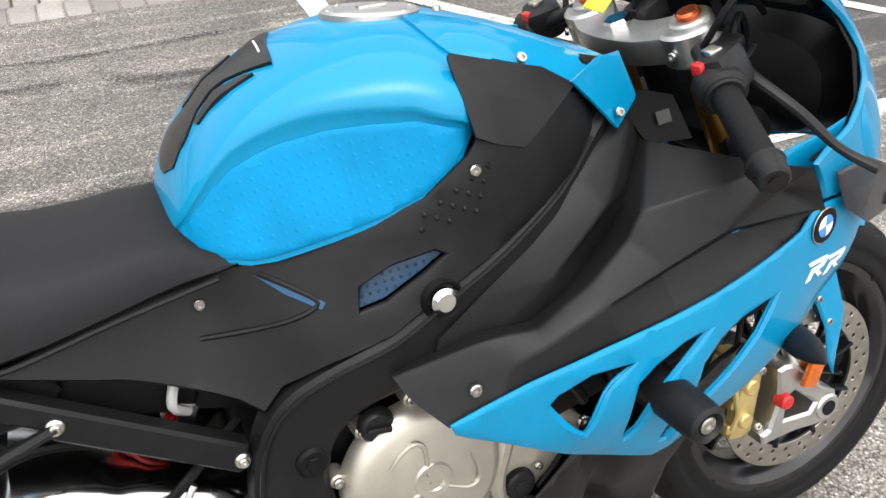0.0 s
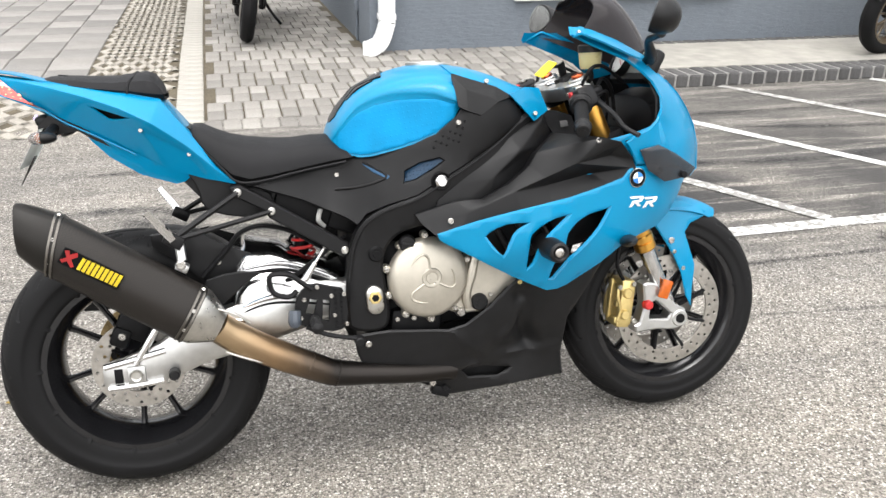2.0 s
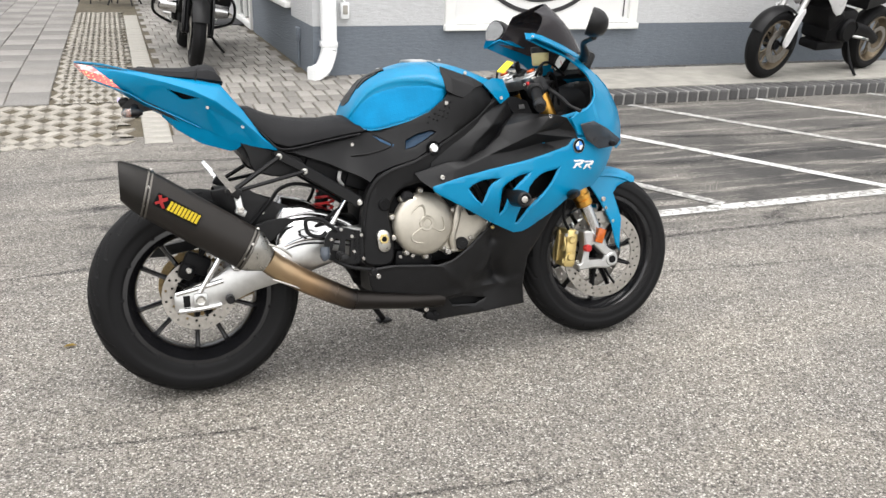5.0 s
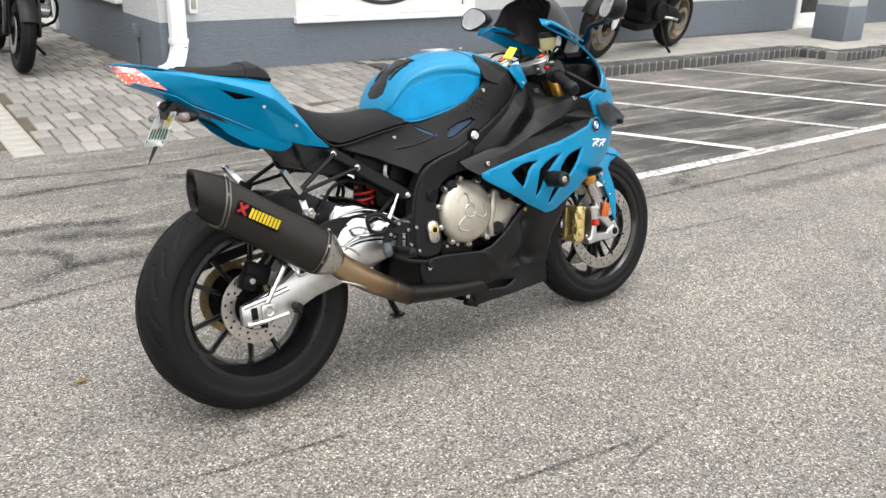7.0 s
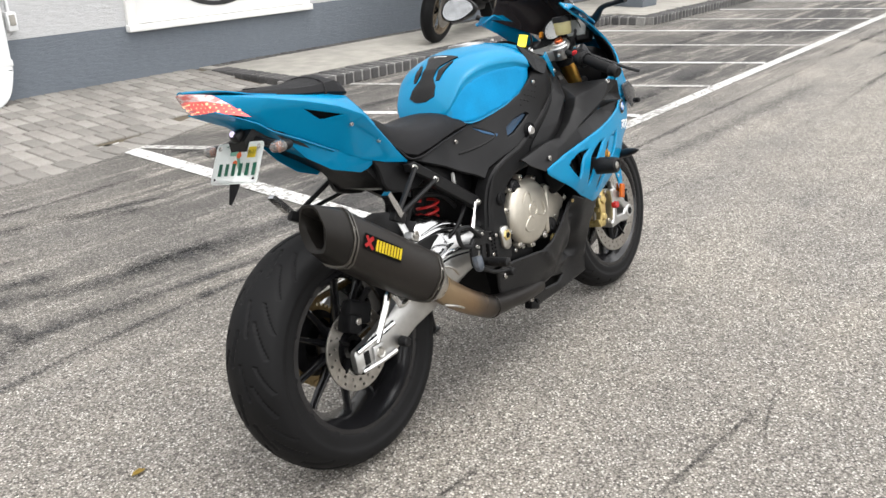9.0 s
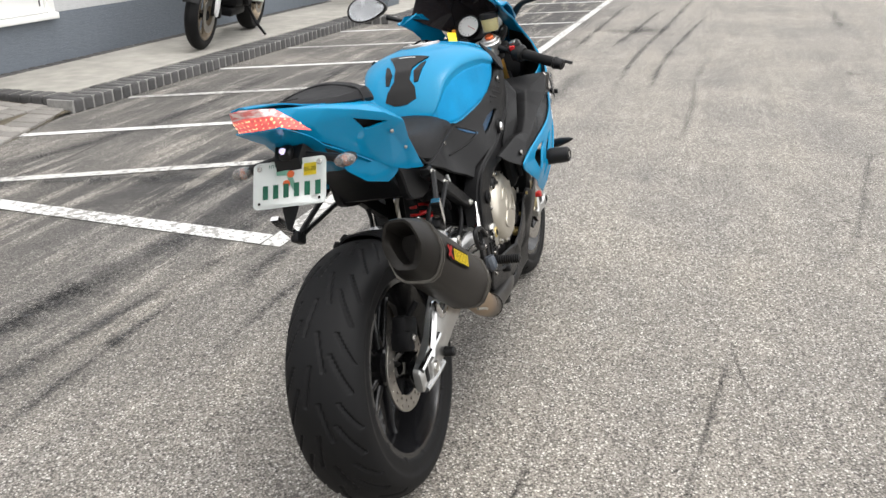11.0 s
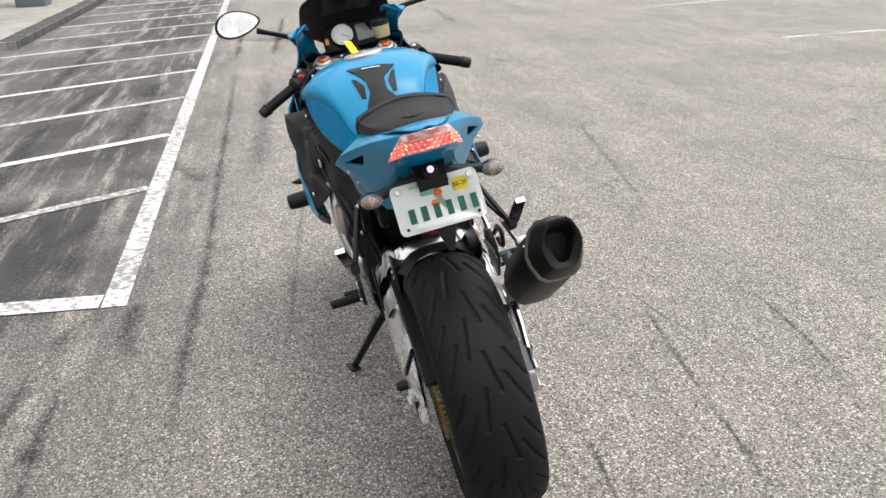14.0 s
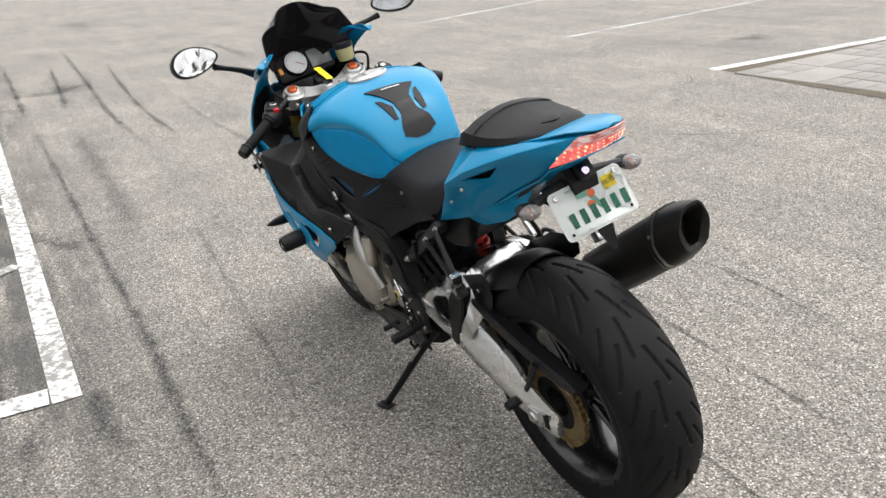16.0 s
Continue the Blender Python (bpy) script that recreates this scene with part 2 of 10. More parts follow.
# ---- materials of the place ----
def asphalt_mat():
    m, nt, p = node_mat("asphalt")
    v = coords(nt)
    vor = nt.nodes.new("ShaderNodeTexVoronoi")
    vor.inputs["Scale"].default_value = 180.0
    link(nt, v, vor.inputs["Vector"])
    stone = nt.nodes.new("ShaderNodeSeparateColor")
    link(nt, vor.outputs["Color"], stone.inputs[0])
    fine = noise_tex(nt, v, 420, 2)
    chips = ramp(nt, stone.outputs[0], [(0.0, (0.045, 0.042, 0.038)), (0.14, (0.17, 0.16, 0.146)), (0.5, (0.295, 0.28, 0.257)), (0.82, (0.36, 0.342, 0.315)), (0.92, (0.56, 0.545, 0.52)), (1.0, (0.74, 0.725, 0.69))])
    gap = ramp(nt, vor.outputs["Distance"], [(0.42, (1, 1, 1)), (0.75, (0.42, 0.41, 0.4))])
    chips = mix(nt, 1.0, chips, gap, "MULTIPLY")
    base = mix(nt, maths(nt, "MULTIPLY", fine, 0.16), chips, (0.2, 0.188, 0.17))
    # cloudy wear, sun-bleached and darker areas
    big = noise_tex(nt, v, 0.8, 4, 0.6)
    base = mix(nt, 1.0, base, ramp(nt, big, [(0.3, (0.82, 0.82, 0.83)), (0.7, (1.12, 1.1, 1.07))]), "MULTIPLY")
    mid = noise_tex(nt, v, 5.5, 4, 0.6)
    base = mix(nt, 1.0, base, ramp(nt, mid, [(0.3, (0.88, 0.88, 0.88)), (0.7, (1.08, 1.08, 1.07))]), "MULTIPLY")
    # grime where cars stop: streaks across the bays
    geo = nt.nodes.new("ShaderNodeNewGeometry")
    sep = nt.nodes.new("ShaderNodeSeparateXYZ")
    link(nt, geo.outputs["Position"], sep.inputs[0])
    ys = sep.outputs[1]
    edge_n = maths(nt, "MULTIPLY", maths(nt, "SUBTRACT", noise_tex(nt, v, 1.3, 3), 0.5), 0.9)
    yw = maths(nt, "ADD", ys, edge_n)
    xw = maths(nt, "ADD", sep.outputs[0], edge_n)
    near_side = ramp(nt, maths(nt, "MULTIPLY_ADD", xw, 0.2), [(0.3, (0.25, 0.25, 0.25)), (0.75, (0.95, 0.95, 0.95))])
    near_side.node.inputs[0].links[0].from_node.inputs[2].default_value = 0.4
    far_back = ramp(nt, maths(nt, "MULTIPLY", yw, 0.2), [(0.4, (1, 1, 1)), (0.62, (0.68, 0.68, 0.68))])
    bay = maths(nt, "MULTIPLY", ramp(nt, maths(nt, "MULTIPLY", yw, 0.2), [(0.14, (0, 0, 0)), (0.28, (1, 1, 1))]), maths(nt, "LESS_THAN", ys, 4.0))
    bay = maths(nt, "MULTIPLY", maths(nt, "MULTIPLY", bay, near_side), far_back)
    bay = maths(nt, "MULTIPLY", bay, ramp(nt, maths(nt, "MULTIPLY", xw, 0.1), [(0.38, (1, 1, 1)), (0.6, (0.95, 0.95, 0.95))]))
    st = coords(nt, (0.35, 3.2, 1), (0, 0, radians(-14)))
    streak = noise_tex(nt, st, 2.2, 6, 0.68)
    soil = ramp(nt, streak, [(0.37, (0, 0, 0)), (0.5, (1, 1, 1))])
    patch = ramp(nt, noise_tex(nt, v, 0.9, 3), [(0.32, (0.55, 0.55, 0.55)), (0.55, (1, 1, 1))])
    f = maths(nt, "MULTIPLY", maths(nt, "MULTIPLY", soil, patch), maths(nt, "MULTIPLY_ADD", bay, 0.9))
    f.node.inputs[1].links[0].from_node.inputs[2].default_value = 0.12
    base = mix(nt, f, base, (0.03, 0.029, 0.029))
    # long pale and brownish bands where wheels have polished the stones
    band = noise_tex(nt, coords(nt, (0.12, 1.1, 1), (0, 0, radians(-4))), 2.0, 5, 0.65)
    base = mix(nt, 1.0, base, ramp(nt, band, [(0.32, (0.86, 0.855, 0.85)), (0.5, (1.0, 0.99, 0.975)), (0.68, (1.12, 1.1, 1.06))]), "MULTIPLY")
    scuff = ramp(nt, noise_tex(nt, coords(nt, (0.25, 2.6, 1), (0, 0, radians(9))), 4.5, 6, 0.72), [(0.58, (0, 0, 0)), (0.72, (1, 1, 1))])
    base = mix(nt, maths(nt, "MULTIPLY", scuff, 0.4), base, (0.06, 0.058, 0.056))
    # clusters of coarser stone
    clump = noise_tex(nt, v, 34, 3, 0.7)
    base = mix(nt, 1.0, base, ramp(nt, clump, [(0.3, (0.86, 0.857, 0.853)), (0.5, (1.0, 1.0, 1.0)), (0.7, (1.14, 1.135, 1.12))]), "MULTIPLY")
    # dropped gum, oil spots and loose dark stones
    for size, reach, cover in ((2.3, 0.055, 0.6), (7.0, 0.075, 0.55), (21.0, 0.12, 0.5)):
        vs = nt.nodes.new("ShaderNodeTexVoronoi")
        vs.inputs["Scale"].default_value = size
        link(nt, v, vs.inputs["Vector"])
        pick = nt.nodes.new("ShaderNodeSeparateColor")
        link(nt, vs.outputs["Color"], pick.inputs[0])
        near = maths(nt, "LESS_THAN", maths(nt, "ADD", vs.outputs["Distance"], maths(nt, "MULTIPLY", fine, 0.05)), maths(nt, "MULTIPLY", pick.outputs[0], reach * 1.6))
        near = maths(nt, "MULTIPLY", near, maths(nt, "GREATER_THAN", pick.outputs[1], 0.45))
        base = mix(nt, maths(nt, "MULTIPLY", near, cover), base, (0.05, 0.047, 0.044))
    link(nt, base, p.inputs["Base Color"])
    p.inputs["Roughness"].default_value = 0.85
    h = maths(nt, "ADD", vor.outputs["Distance"], maths(nt, "MULTIPLY", fine, 0.6))
    bump(nt, p, h, 0.9, 0.004)
    return m


def paint_mat(name, color=(0.56, 0.56, 0.545), wear=0.49):
    m, nt, p = node_mat(name)
    v = coords(nt)
    crack = noise_tex(nt, v, 26, 6, 0.72)
    big = noise_tex(nt, v, 1.6, 2)
    f = maths(nt, "ADD", crack, maths(nt, "MULTIPLY", maths(nt, "SUBTRACT", big, 0.5), 0.35))
    worn = ramp(nt, f, [(wear - 0.07, (0.16, 0.155, 0.145)), (wear - 0.02, color)])
    base = mix(nt, maths(nt, "MULTIPLY", noise_tex(nt, v, 160, 3), 0.3), worn, (0.45, 0.44, 0.42))
    link(nt, base, p.inputs["Base Color"])
    p.inputs["Roughness"].default_value = 0.7
    bump(nt, p, maths(nt, "ADD", noise_tex(nt, v, 300, 2), crack), 0.6, 0.002)
    return m


def piece_mat(name, stops, rough=0.85, scale=60.0):
    """Colour varied from piece to piece and within each."""
    m, nt, p = node_mat(name)
    v = coords(nt)
    oi = nt.nodes.new("ShaderNodeObjectInfo")
    isl = nt.nodes.new("ShaderNodeNewGeometry")
    r = maths(nt, "FRACT", maths(nt, "ADD", oi.outputs["Random"], isl.outputs["Random Per Island"]))
    base = ramp(nt, r, stops)
    n = noise_tex(nt, v, scale, 5, 0.65)
    n2 = noise_tex(nt, v, 2.2, 3)
    base = mix(nt, 1.0, base, ramp(nt, n, [(0.3, (0.78, 0.78, 0.78)), (0.7, (1.15, 1.15, 1.15))]), "MULTIPLY")
    base = mix(nt, 1.0, base, ramp(nt, n2, [(0.3, (0.82, 0.81, 0.8)), (0.7, (1.1, 1.1, 1.1))]), "MULTIPLY")
    link(nt, base, p.inputs["Base Color"])
    p.inputs["Roughness"].default_value = rough
    bump(nt, p, noise_tex(nt, v, scale * 4, 3), 0.5, 0.002)
    return m


def stucco_mat(name, color, stain):
    m, nt, p = node_mat(name)
    v = coords(nt)
    n = noise_tex(nt, v, 22, 6, 0.65)
    base = mix(nt, maths(nt, "MULTIPLY", noise_tex(nt, coords(nt, (1, 1, 0.25)), 2.5, 4), 0.3), color, stain)
    base = mix(nt, 1.0, base, ramp(nt, n, [(0.3, (0.93, 0.93, 0.93)), (0.7, (1.04, 1.04, 1.04))]), "MULTIPLY")
    link(nt, base, p.inputs["Base Color"])
    p.inputs["Roughness"].default_value = 0.8
    st = noise_tex(nt, coords(nt, (0.5, 0.5, 2.0)), 26, 4, 0.6)
    bump(nt, p, st, 0.7, 0.012)
    return m


M_ASPHALT = asphalt_mat()
M_LINE = paint_mat("worn_line_paint")
M_LINE_MID = paint_mat("scuffed_line_paint", (0.5, 0.5, 0.48), 0.525)
M_LINE_OLD = paint_mat("old_line_paint", (0.46, 0.455, 0.43), 0.54)
M_PAVER = piece_mat("paver", [(0.0, (0.165, 0.156, 0.143)), (0.5, (0.215, 0.203, 0.186)), (1.0, (0.275, 0.262, 0.24))])
M_PAVER_PINK = piece_mat("pink_paver", [(0.0, (0.205, 0.195, 0.182)), (1.0, (0.245, 0.233, 0.218))])
M_PAVER_GREY = piece_mat("grey_paver", [(0.0, (0.15, 0.143, 0.135)), (1.0, (0.185, 0.177, 0.167))])
M_GRID = piece_mat("grid_stone", [(0.0, (0.27, 0.25, 0.215)), (1.0, (0.33, 0.31, 0.27))])
M_SOIL = mat("soil", (0.075, 0.062, 0.04), 0.95, 0, 0.4, 60, 0.8, 200)
M_BRICK = piece_mat("kerb_brick", [(0.0, (0.05, 0.049, 0.049)), (1.0, (0.08, 0.078, 0.077))])
M_MORTAR = mat("mortar", (0.22, 0.215, 0.205), 0.9, 0, 0.25, 60, 0.6, 200)
M_CONCRETE = mat("concrete", (0.29, 0.277, 0.248), 0.9, 0, 0.22, 6, 0.5, 150)
M_WHITE = stucco_mat("white_stucco", (0.49, 0.495, 0.5), (0.43, 0.435, 0.44))
M_GREY = stucco_mat("grey_stucco", (0.135, 0.155, 0.18), (0.1, 0.115, 0.132))
M_TRIM = mat("white_trim", (0.78, 0.78, 0.76), 0.5, 0, 0.05, 8, 0.1, 80)
M_SIGN = mat("sign_white", (0.8, 0.8, 0.79), 0.35, 0, 0.03, 3, 0)
M_SIGN_AND_INTERIOR_DARK = mat("sign_and_interior_black", (0.02, 0.02, 0.022), 0.4, 0, 0.2, 6, 0)
M_GLASS_DARK = mat("dark_window_glass", (0.02, 0.025, 0.025), 0.06, 0, 0.3, 2, 0)
M_MAT = mat("door_mat", (0.03, 0.03, 0.032), 0.95, 0, 0.3, 80, 0.8, 400)
M_PVC = mat("white_pvc", (0.75, 0.76, 0.76), 0.35, 0, 0.06, 12, 0.05, 60)

# ---- ground ----
bm = bmesh.new()
v = [bm.verts.new(p) for p in ((-400, -400, 0), (400, -400, 0), (400, 400, 0), (-400, 400, 0))]
bm.faces.new(v)
tagged(mesh_ob("ground", bm, M_ASPHALT, sharp=None), "weathered grey asphalt car park with pale aggregate and tyre marks", "asphalt", kind="structure")


def strip(name, pts, width, material, z=0.004, label="worn white painted parking line on asphalt", category="road marking"):
    bm = bmesh.new()
    p = [Vector((*q, z)) for q in pts]
    rows = []
    for i, q in enumerate(p):
        d = (p[min(i + 1, len(p) - 1)] - p[max(i - 1, 0)]).normalized()
        n = Vector((-d.y, d.x, 0)) * width / 2
        rows.append([bm.verts.new(q + n), bm.verts.new(q - n)])
    stitch(bm, rows, False)
    return tagged(mesh_ob(name, bm, material, sharp=None), label, category, kind="structure")


CORNERS = [2.98, 4.24, 5.56, 6.94, 8.3, 9.7, 11.1, 12.5, 13.9, 15.3, 16.7, 18.1, 19.5]
strip("parking_line_edge", [(1.376, 1.143), (12, 1.13), (26, 1.12)], 0.095, M_LINE_MID)
strip("parking_line_end", [(1.438, 1.196), (1.565, 3.88)], 0.12, M_LINE, 0.0055)
for i, c in enumerate(CORNERS):
    top = 3.86 if c < 10.2 else 3.3
    strip("parking_line", [(c - 0.03, 1.19), (c - 0.03 - 0.572 * (top - 1.19), top)], 0.085, M_LINE if i % 2 else M_LINE_OLD, 0.0055)
strip("parking_line_far", [(4.0, -4.5), (3.86, -6.6), (3.6, -10)], 0.13, M_LINE)
strip("parking_line_far", [(7.0, -5.2), (7.4, -8.8), (7.8, -12)], 0.1, M_LINE_OLD)
strip("parking_line_far", [(10.6, -5.1), (11.2, -7.2), (12, -10)], 0.1, M_LINE_OLD)


def mark_mat(name, dark, cover):
    """Rubber and tar left on the asphalt, thinning out at the rims of the stroke."""
    m, nt, p = node_mat(name)
    v = coords(nt)
    uv = nt.nodes.new("ShaderNodeAttribute")
    uv.attribute_name = "across"
    edge = ramp(nt, uv.outputs["Fac"], [(0.0, (0, 0, 0)), (0.9, (1, 1, 1))])
    blot = ramp(nt, noise_tex(nt, v, 2.5, 4, 0.6), [(0.34, (0.3, 0.3, 0.3)), (0.56, (1, 1, 1))])
    grain = ramp(nt, noise_tex(nt, v, 60, 5, 0.75), [(0.36, (0.08, 0.08, 0.08)), (0.56, (1, 1, 1))])
    f = maths(nt, "MULTIPLY", maths(nt, "MULTIPLY", maths(nt, "MULTIPLY", edge, blot), grain), cover)
    p.inputs["Base Color"].default_value = (*dark, 1)
    p.inputs["Roughness"].default_value = 0.8
    link(nt, f, p.inputs["Alpha"])
    return m


M_TYRE_MARK = mark_mat("tyre_mark", (0.04, 0.04, 0.041), 0.78)
M_FAINT_MARK = mark_mat("faint_tyre_mark", (0.06, 0.06, 0.061), 0.42)
M_TAR = mark_mat("tar_crack", (0.022, 0.022, 0.022), 0.72)


def mark(name, pts, width, material, z, label, cat):
    bm = bmesh.new()
    lay = bm.verts.layers.float.new("across")
    line = spline([(*q, z) for q in pts], 8)
    rows = []
    for i, q in enumerate(line):
        d = (line[min(i + 1, len(line) - 1)] - line[max(i - 1, 0)]).normalized()
        n = Vector((-d.y, d.x, 0)) * width / 2
        end = min(1.0, 6.0 * min(i, len(line) - 1 - i) / len(line))
        row = []
        for s, a in ((1, 0.0), (0, 1.0), (-1, 0.0)):
            vv = bm.verts.new(q + n * s * (1 + 0.3 * math.sin(i * 1.7)))
            vv[lay] = a * end
            row.append(vv)
        rows.append(row)
    stitch(bm, rows, False)
    ob = mesh_ob(name, bm, material, sharp=None)
    return tagged(ob, label, cat, kind="structure")


# ---- paved forecourt: rises gently from the asphalt to the building ----
def rise(y):
    return 0.004 + 0.1 * min(1.0, max(0.0, (y - 3.4) / 1.8))


def front_edge(x):
    """Where the pavers meet the asphalt."""
    return 3.34 if x < 1.0 else 3.34 + 0.62 * min(1.0, (x - 1.0) / 2.4) ** 1.2


bm = bmesh.new()
rows = []
xs_ = [-9 + 0.5 * k for k in range(26)]
for x in xs_:
    fe = front_edge(x)
    rows.append([bm.verts.new((x, yy, rise(yy) - 0.012 + (-0.01 if yy == fe else 0))) for yy in (fe, 3.9, 4.3, 4.7, 5.2, 7, 20)])
stitch(bm, rows, False)
fix(bm)
paving = tagged(mesh_ob("pavement", bm, M_SOIL, sharp=None), "sandy bed and joints of the paved forecourt", "paving", kind="structure")
# ---- kerb and walkway along the building ----
bm = bmesh.new()
poly = [(3.45, 4.12), (9.05, 4.12), (9.25, 3.95), (9.2, 3.55), (30, 3.5), (30, 5.4), (3.45, 5.4)]
lo_ = [bm.verts.new((x, y, -0.05)) for x, y in poly]
hi_ = [bm.verts.new((x, y, 0.105)) for x, y in poly]
stitch(bm, [lo_, hi_], True, True)
fix(bm)
tagged(mesh_ob("walkway", bm, M_CONCRETE, sharp=None), "raised concrete walkway in front of the building", "walkway", kind="structure")
bm = bmesh.new()
line = [(3.4, 3.98), (9.0, 3.98), (9.12, 3.45), (30, 3.4)]
for a, b in zip(line, line[1:]):
    d = Vector((b[0] - a[0], b[1] - a[1], 0))
    c = Vector((a[0] + b[0], a[1] + b[1], 0.09)) / 2
    box(bm, (c.x, c.y + 0.022, 0.044), (d.length + 0.02, 0.23, 0.104), Euler((0, 0, math.atan2(d.y, d.x))))
kerb = tagged(mesh_ob("kerb", bm, M_MORTAR, sharp=None), "dark brick kerb with pale mortar joints", "kerb", kind="structure")
bm = bmesh.new()
box(bm, (0, 0, 0), (0.1065, 0.24, 0.11), None, 0.02)
me_brick = bpy.data.meshes.new("brick")
fix(bm).to_mesh(me_brick)
bm.free()
me_brick.materials.append(M_BRICK)
for a, b in zip(line, line[1:]):
    d = Vector((b[0] - a[0], b[1] - a[1], 0))
    nb = int(min(d.length, 13) / 0.112)
    for k in range(nb):
        q = Vector((*a, 0)) + d.normalized() * (0.06 + k * 0.112)
        ob = new("brick", me_brick)
        ob.parent = kerb
        ob.matrix_basis = pose(q.x, q.y + 0.02, 0.047 + random.uniform(-0.003, 0.003), random.uniform(-2, 2), random.uniform(-1.5, 1.5), math.degrees(math.atan2(d.y, d.x)) + random.uniform(-1.5, 1.5))

for a, b, rz in (((3.62, 5.19), (10.8, 5.19), 0), ((3.52, 4.14), (3.52, 5.12), 90)):
    d = Vector((b[0] - a[0], b[1] - a[1], 0))
    for k in range(int(d.length / 0.108)):
        q = Vector((*a, 0)) + d.normalized() * 0.108 * k
        ob = new("brick", me_brick)
        ob.parent = kerb
        ob.matrix_basis = pose(q.x, q.y, 0.056 + random.uniform(-0.002, 0.002), 0, 0, rz) @ Matrix.Diagonal((1, 0.5 if rz == 0 else 0.8, 1, 1))

# ---- building ----
WY = 5.25


def wall_box(name, lo, hi, material, label):
    bm = bmesh.new()
    c = [(a + b) / 2 for a, b in zip(lo, hi)]
    box(bm, c, [b - a for a, b in zip(lo, hi)])
    return tagged(mesh_ob(name, bm, material, sharp=None), label, "wall", kind="structure")


wall_box("wall_south_base_1", (1.5, WY, 0), (2.8, WY + 0.25, 0.55), M_GREY, "slate grey painted stucco plinth of the building")
wall_box("wall_south_base_2", (2.8, WY, 0), (4.86, WY + 0.25, 0.5), M_GREY, "slate grey painted stucco plinth under the window")
wall_box("wall_south_base_3", (4.86, WY, 0), (10.9, WY + 0.25, 0.55), M_GREY, "slate grey painted stucco plinth of the building")
wall_box("wall_south_upper_1", (1.5, WY - 0.002, 0.55), (2.8, WY + 0.25, 3.4), M_WHITE, "white painted rough stucco wall")
wall_box("wall_south_upper_2", (2.8, WY - 0.002, 2.2), (4.86, WY + 0.25, 3.4), M_WHITE, "white painted rough stucco wall above the window")
wall_box("wall_south_upper_3", (4.86, WY - 0.002, 0.55), (10.9, WY + 0.25, 3.4), M_WHITE, "white painted rough stucco wall")
wall_box("wall_south_base_4", (12.1, WY, 0), (30, WY + 0.25, 0.55), M_GREY, "slate grey painted stucco plinth of the building")
wall_box("wall_south_upper_4", (12.1, WY - 0.002, 0.55), (30, WY + 0.25, 3.4), M_WHITE, "white painted rough stucco wall")
wall_box("wall_south_upper_5", (10.9, WY - 0.002, 2.3), (12.1, WY + 0.25, 3.4), M_WHITE, "white painted wall above the glazed door")
# side wall with a low window and a door, seen along the passage
wall_box("wall_west_base_1", (1.5, WY + 0.25, 0), (1.75, 6.25, 0.55), M_GREY, "slate grey stucco plinth of the passage wall")
wall_box("wall_west_upper_1", (1.498, WY + 0.25, 0.55), (1.75, 6.25, 3.4), M_WHITE, "white stucco wall of the passage")
wall_box("wall_west_base_2", (1.5, 6.25, 0), (1.75, 8.2, 0.6), M_GREY, "slate grey stucco plinth under the passage window")
wall_box("wall_west_upper_2", (1.498, 6.25, 2.2), (1.75, 8.2, 3.4), M_WHITE, "white stucco wall above the passage window")
wall_box("wall_west_base_3", (1.5, 8.2, 0), (1.75, 8.9, 0.6), M_GREY, "slate grey stucco plinth of the passage wall")
wall_box("wall_west_upper_3", (1.498, 8.2, 0.6), (1.75, 8.9, 3.4), M_WHITE, "white stucco wall of the passage")
wall_box("wall_west_upper_4", (1.498, 8.9, 2.2), (1.75, 10.4, 3.4), M_WHITE, "white wall above the passage door")
wall_box("wall_west_base_4", (1.5, 10.4, 0), (1.75, 20, 3.4), M_WHITE, "white stucco wall of the passage")
wall_box("wall_north", (-9, 19.6, 0), (1.5, 19.9, 3.4), M_WHITE, "white wall at the end of the passage")
wall_box("roof", (1.2, WY - 0.35, 3.4), (30.2, 20, 3.6), M_TRIM, "flat white roof edge of the building")
wall_box("wall_back", (1.75, 12, 0), (30, 12.2, 3.4), M_WHITE, "plain back wall inside the building")


def window(name, lo, hi, axis, out, fw, material, label, sill=False):
    """A framed opening in a wall; axis is the one along the wall, out the face's outward step."""
    root = new(name)
    tagged(root, label, "window", kind="structure")
    i = 0 if axis == "x" else 1
    j = 1 - i

    def bar(nm, a0, a1, z0, z1, d0, d1, m):
        bm = bmesh.new()
        c, s = [0, 0, (z0 + z1) / 2], [0, 0, z1 - z0]
        c[i], s[i] = (a0 + a1) / 2, a1 - a0
        c[j], s[j] = (d0 + d1) / 2, abs(d1 - d0)
        box(bm, c, s, None, min(0.006, s[j] / 3))
        part(nm, bm, m, root)

    (a0, z0, d), (a1, z1) = lo, hi
    bar("window_frame", a0, a0 + fw, z0, z1, d + out * 0.03, d - out * 0.08, material)
    bar("window_frame", a1 - fw, a1, z0, z1, d + out * 0.03, d - out * 0.08, material)
    bar("window_frame", a0 + fw, a1 - fw, z1 - fw, z1, d + out * 0.03, d - out * 0.08, material)
    bar("window_frame", a0 + fw, a1 - fw, z0 + (0.06 if sill else 0), z0 + fw, d + out * 0.028, d - out * 0.08, material)
    if sill:
        bar("window_sill", a0 - 0.01, a1 + 0.01, z0, z0 + 0.055, d + out * 0.06, d - out * 0.08, material)
    return root, bar


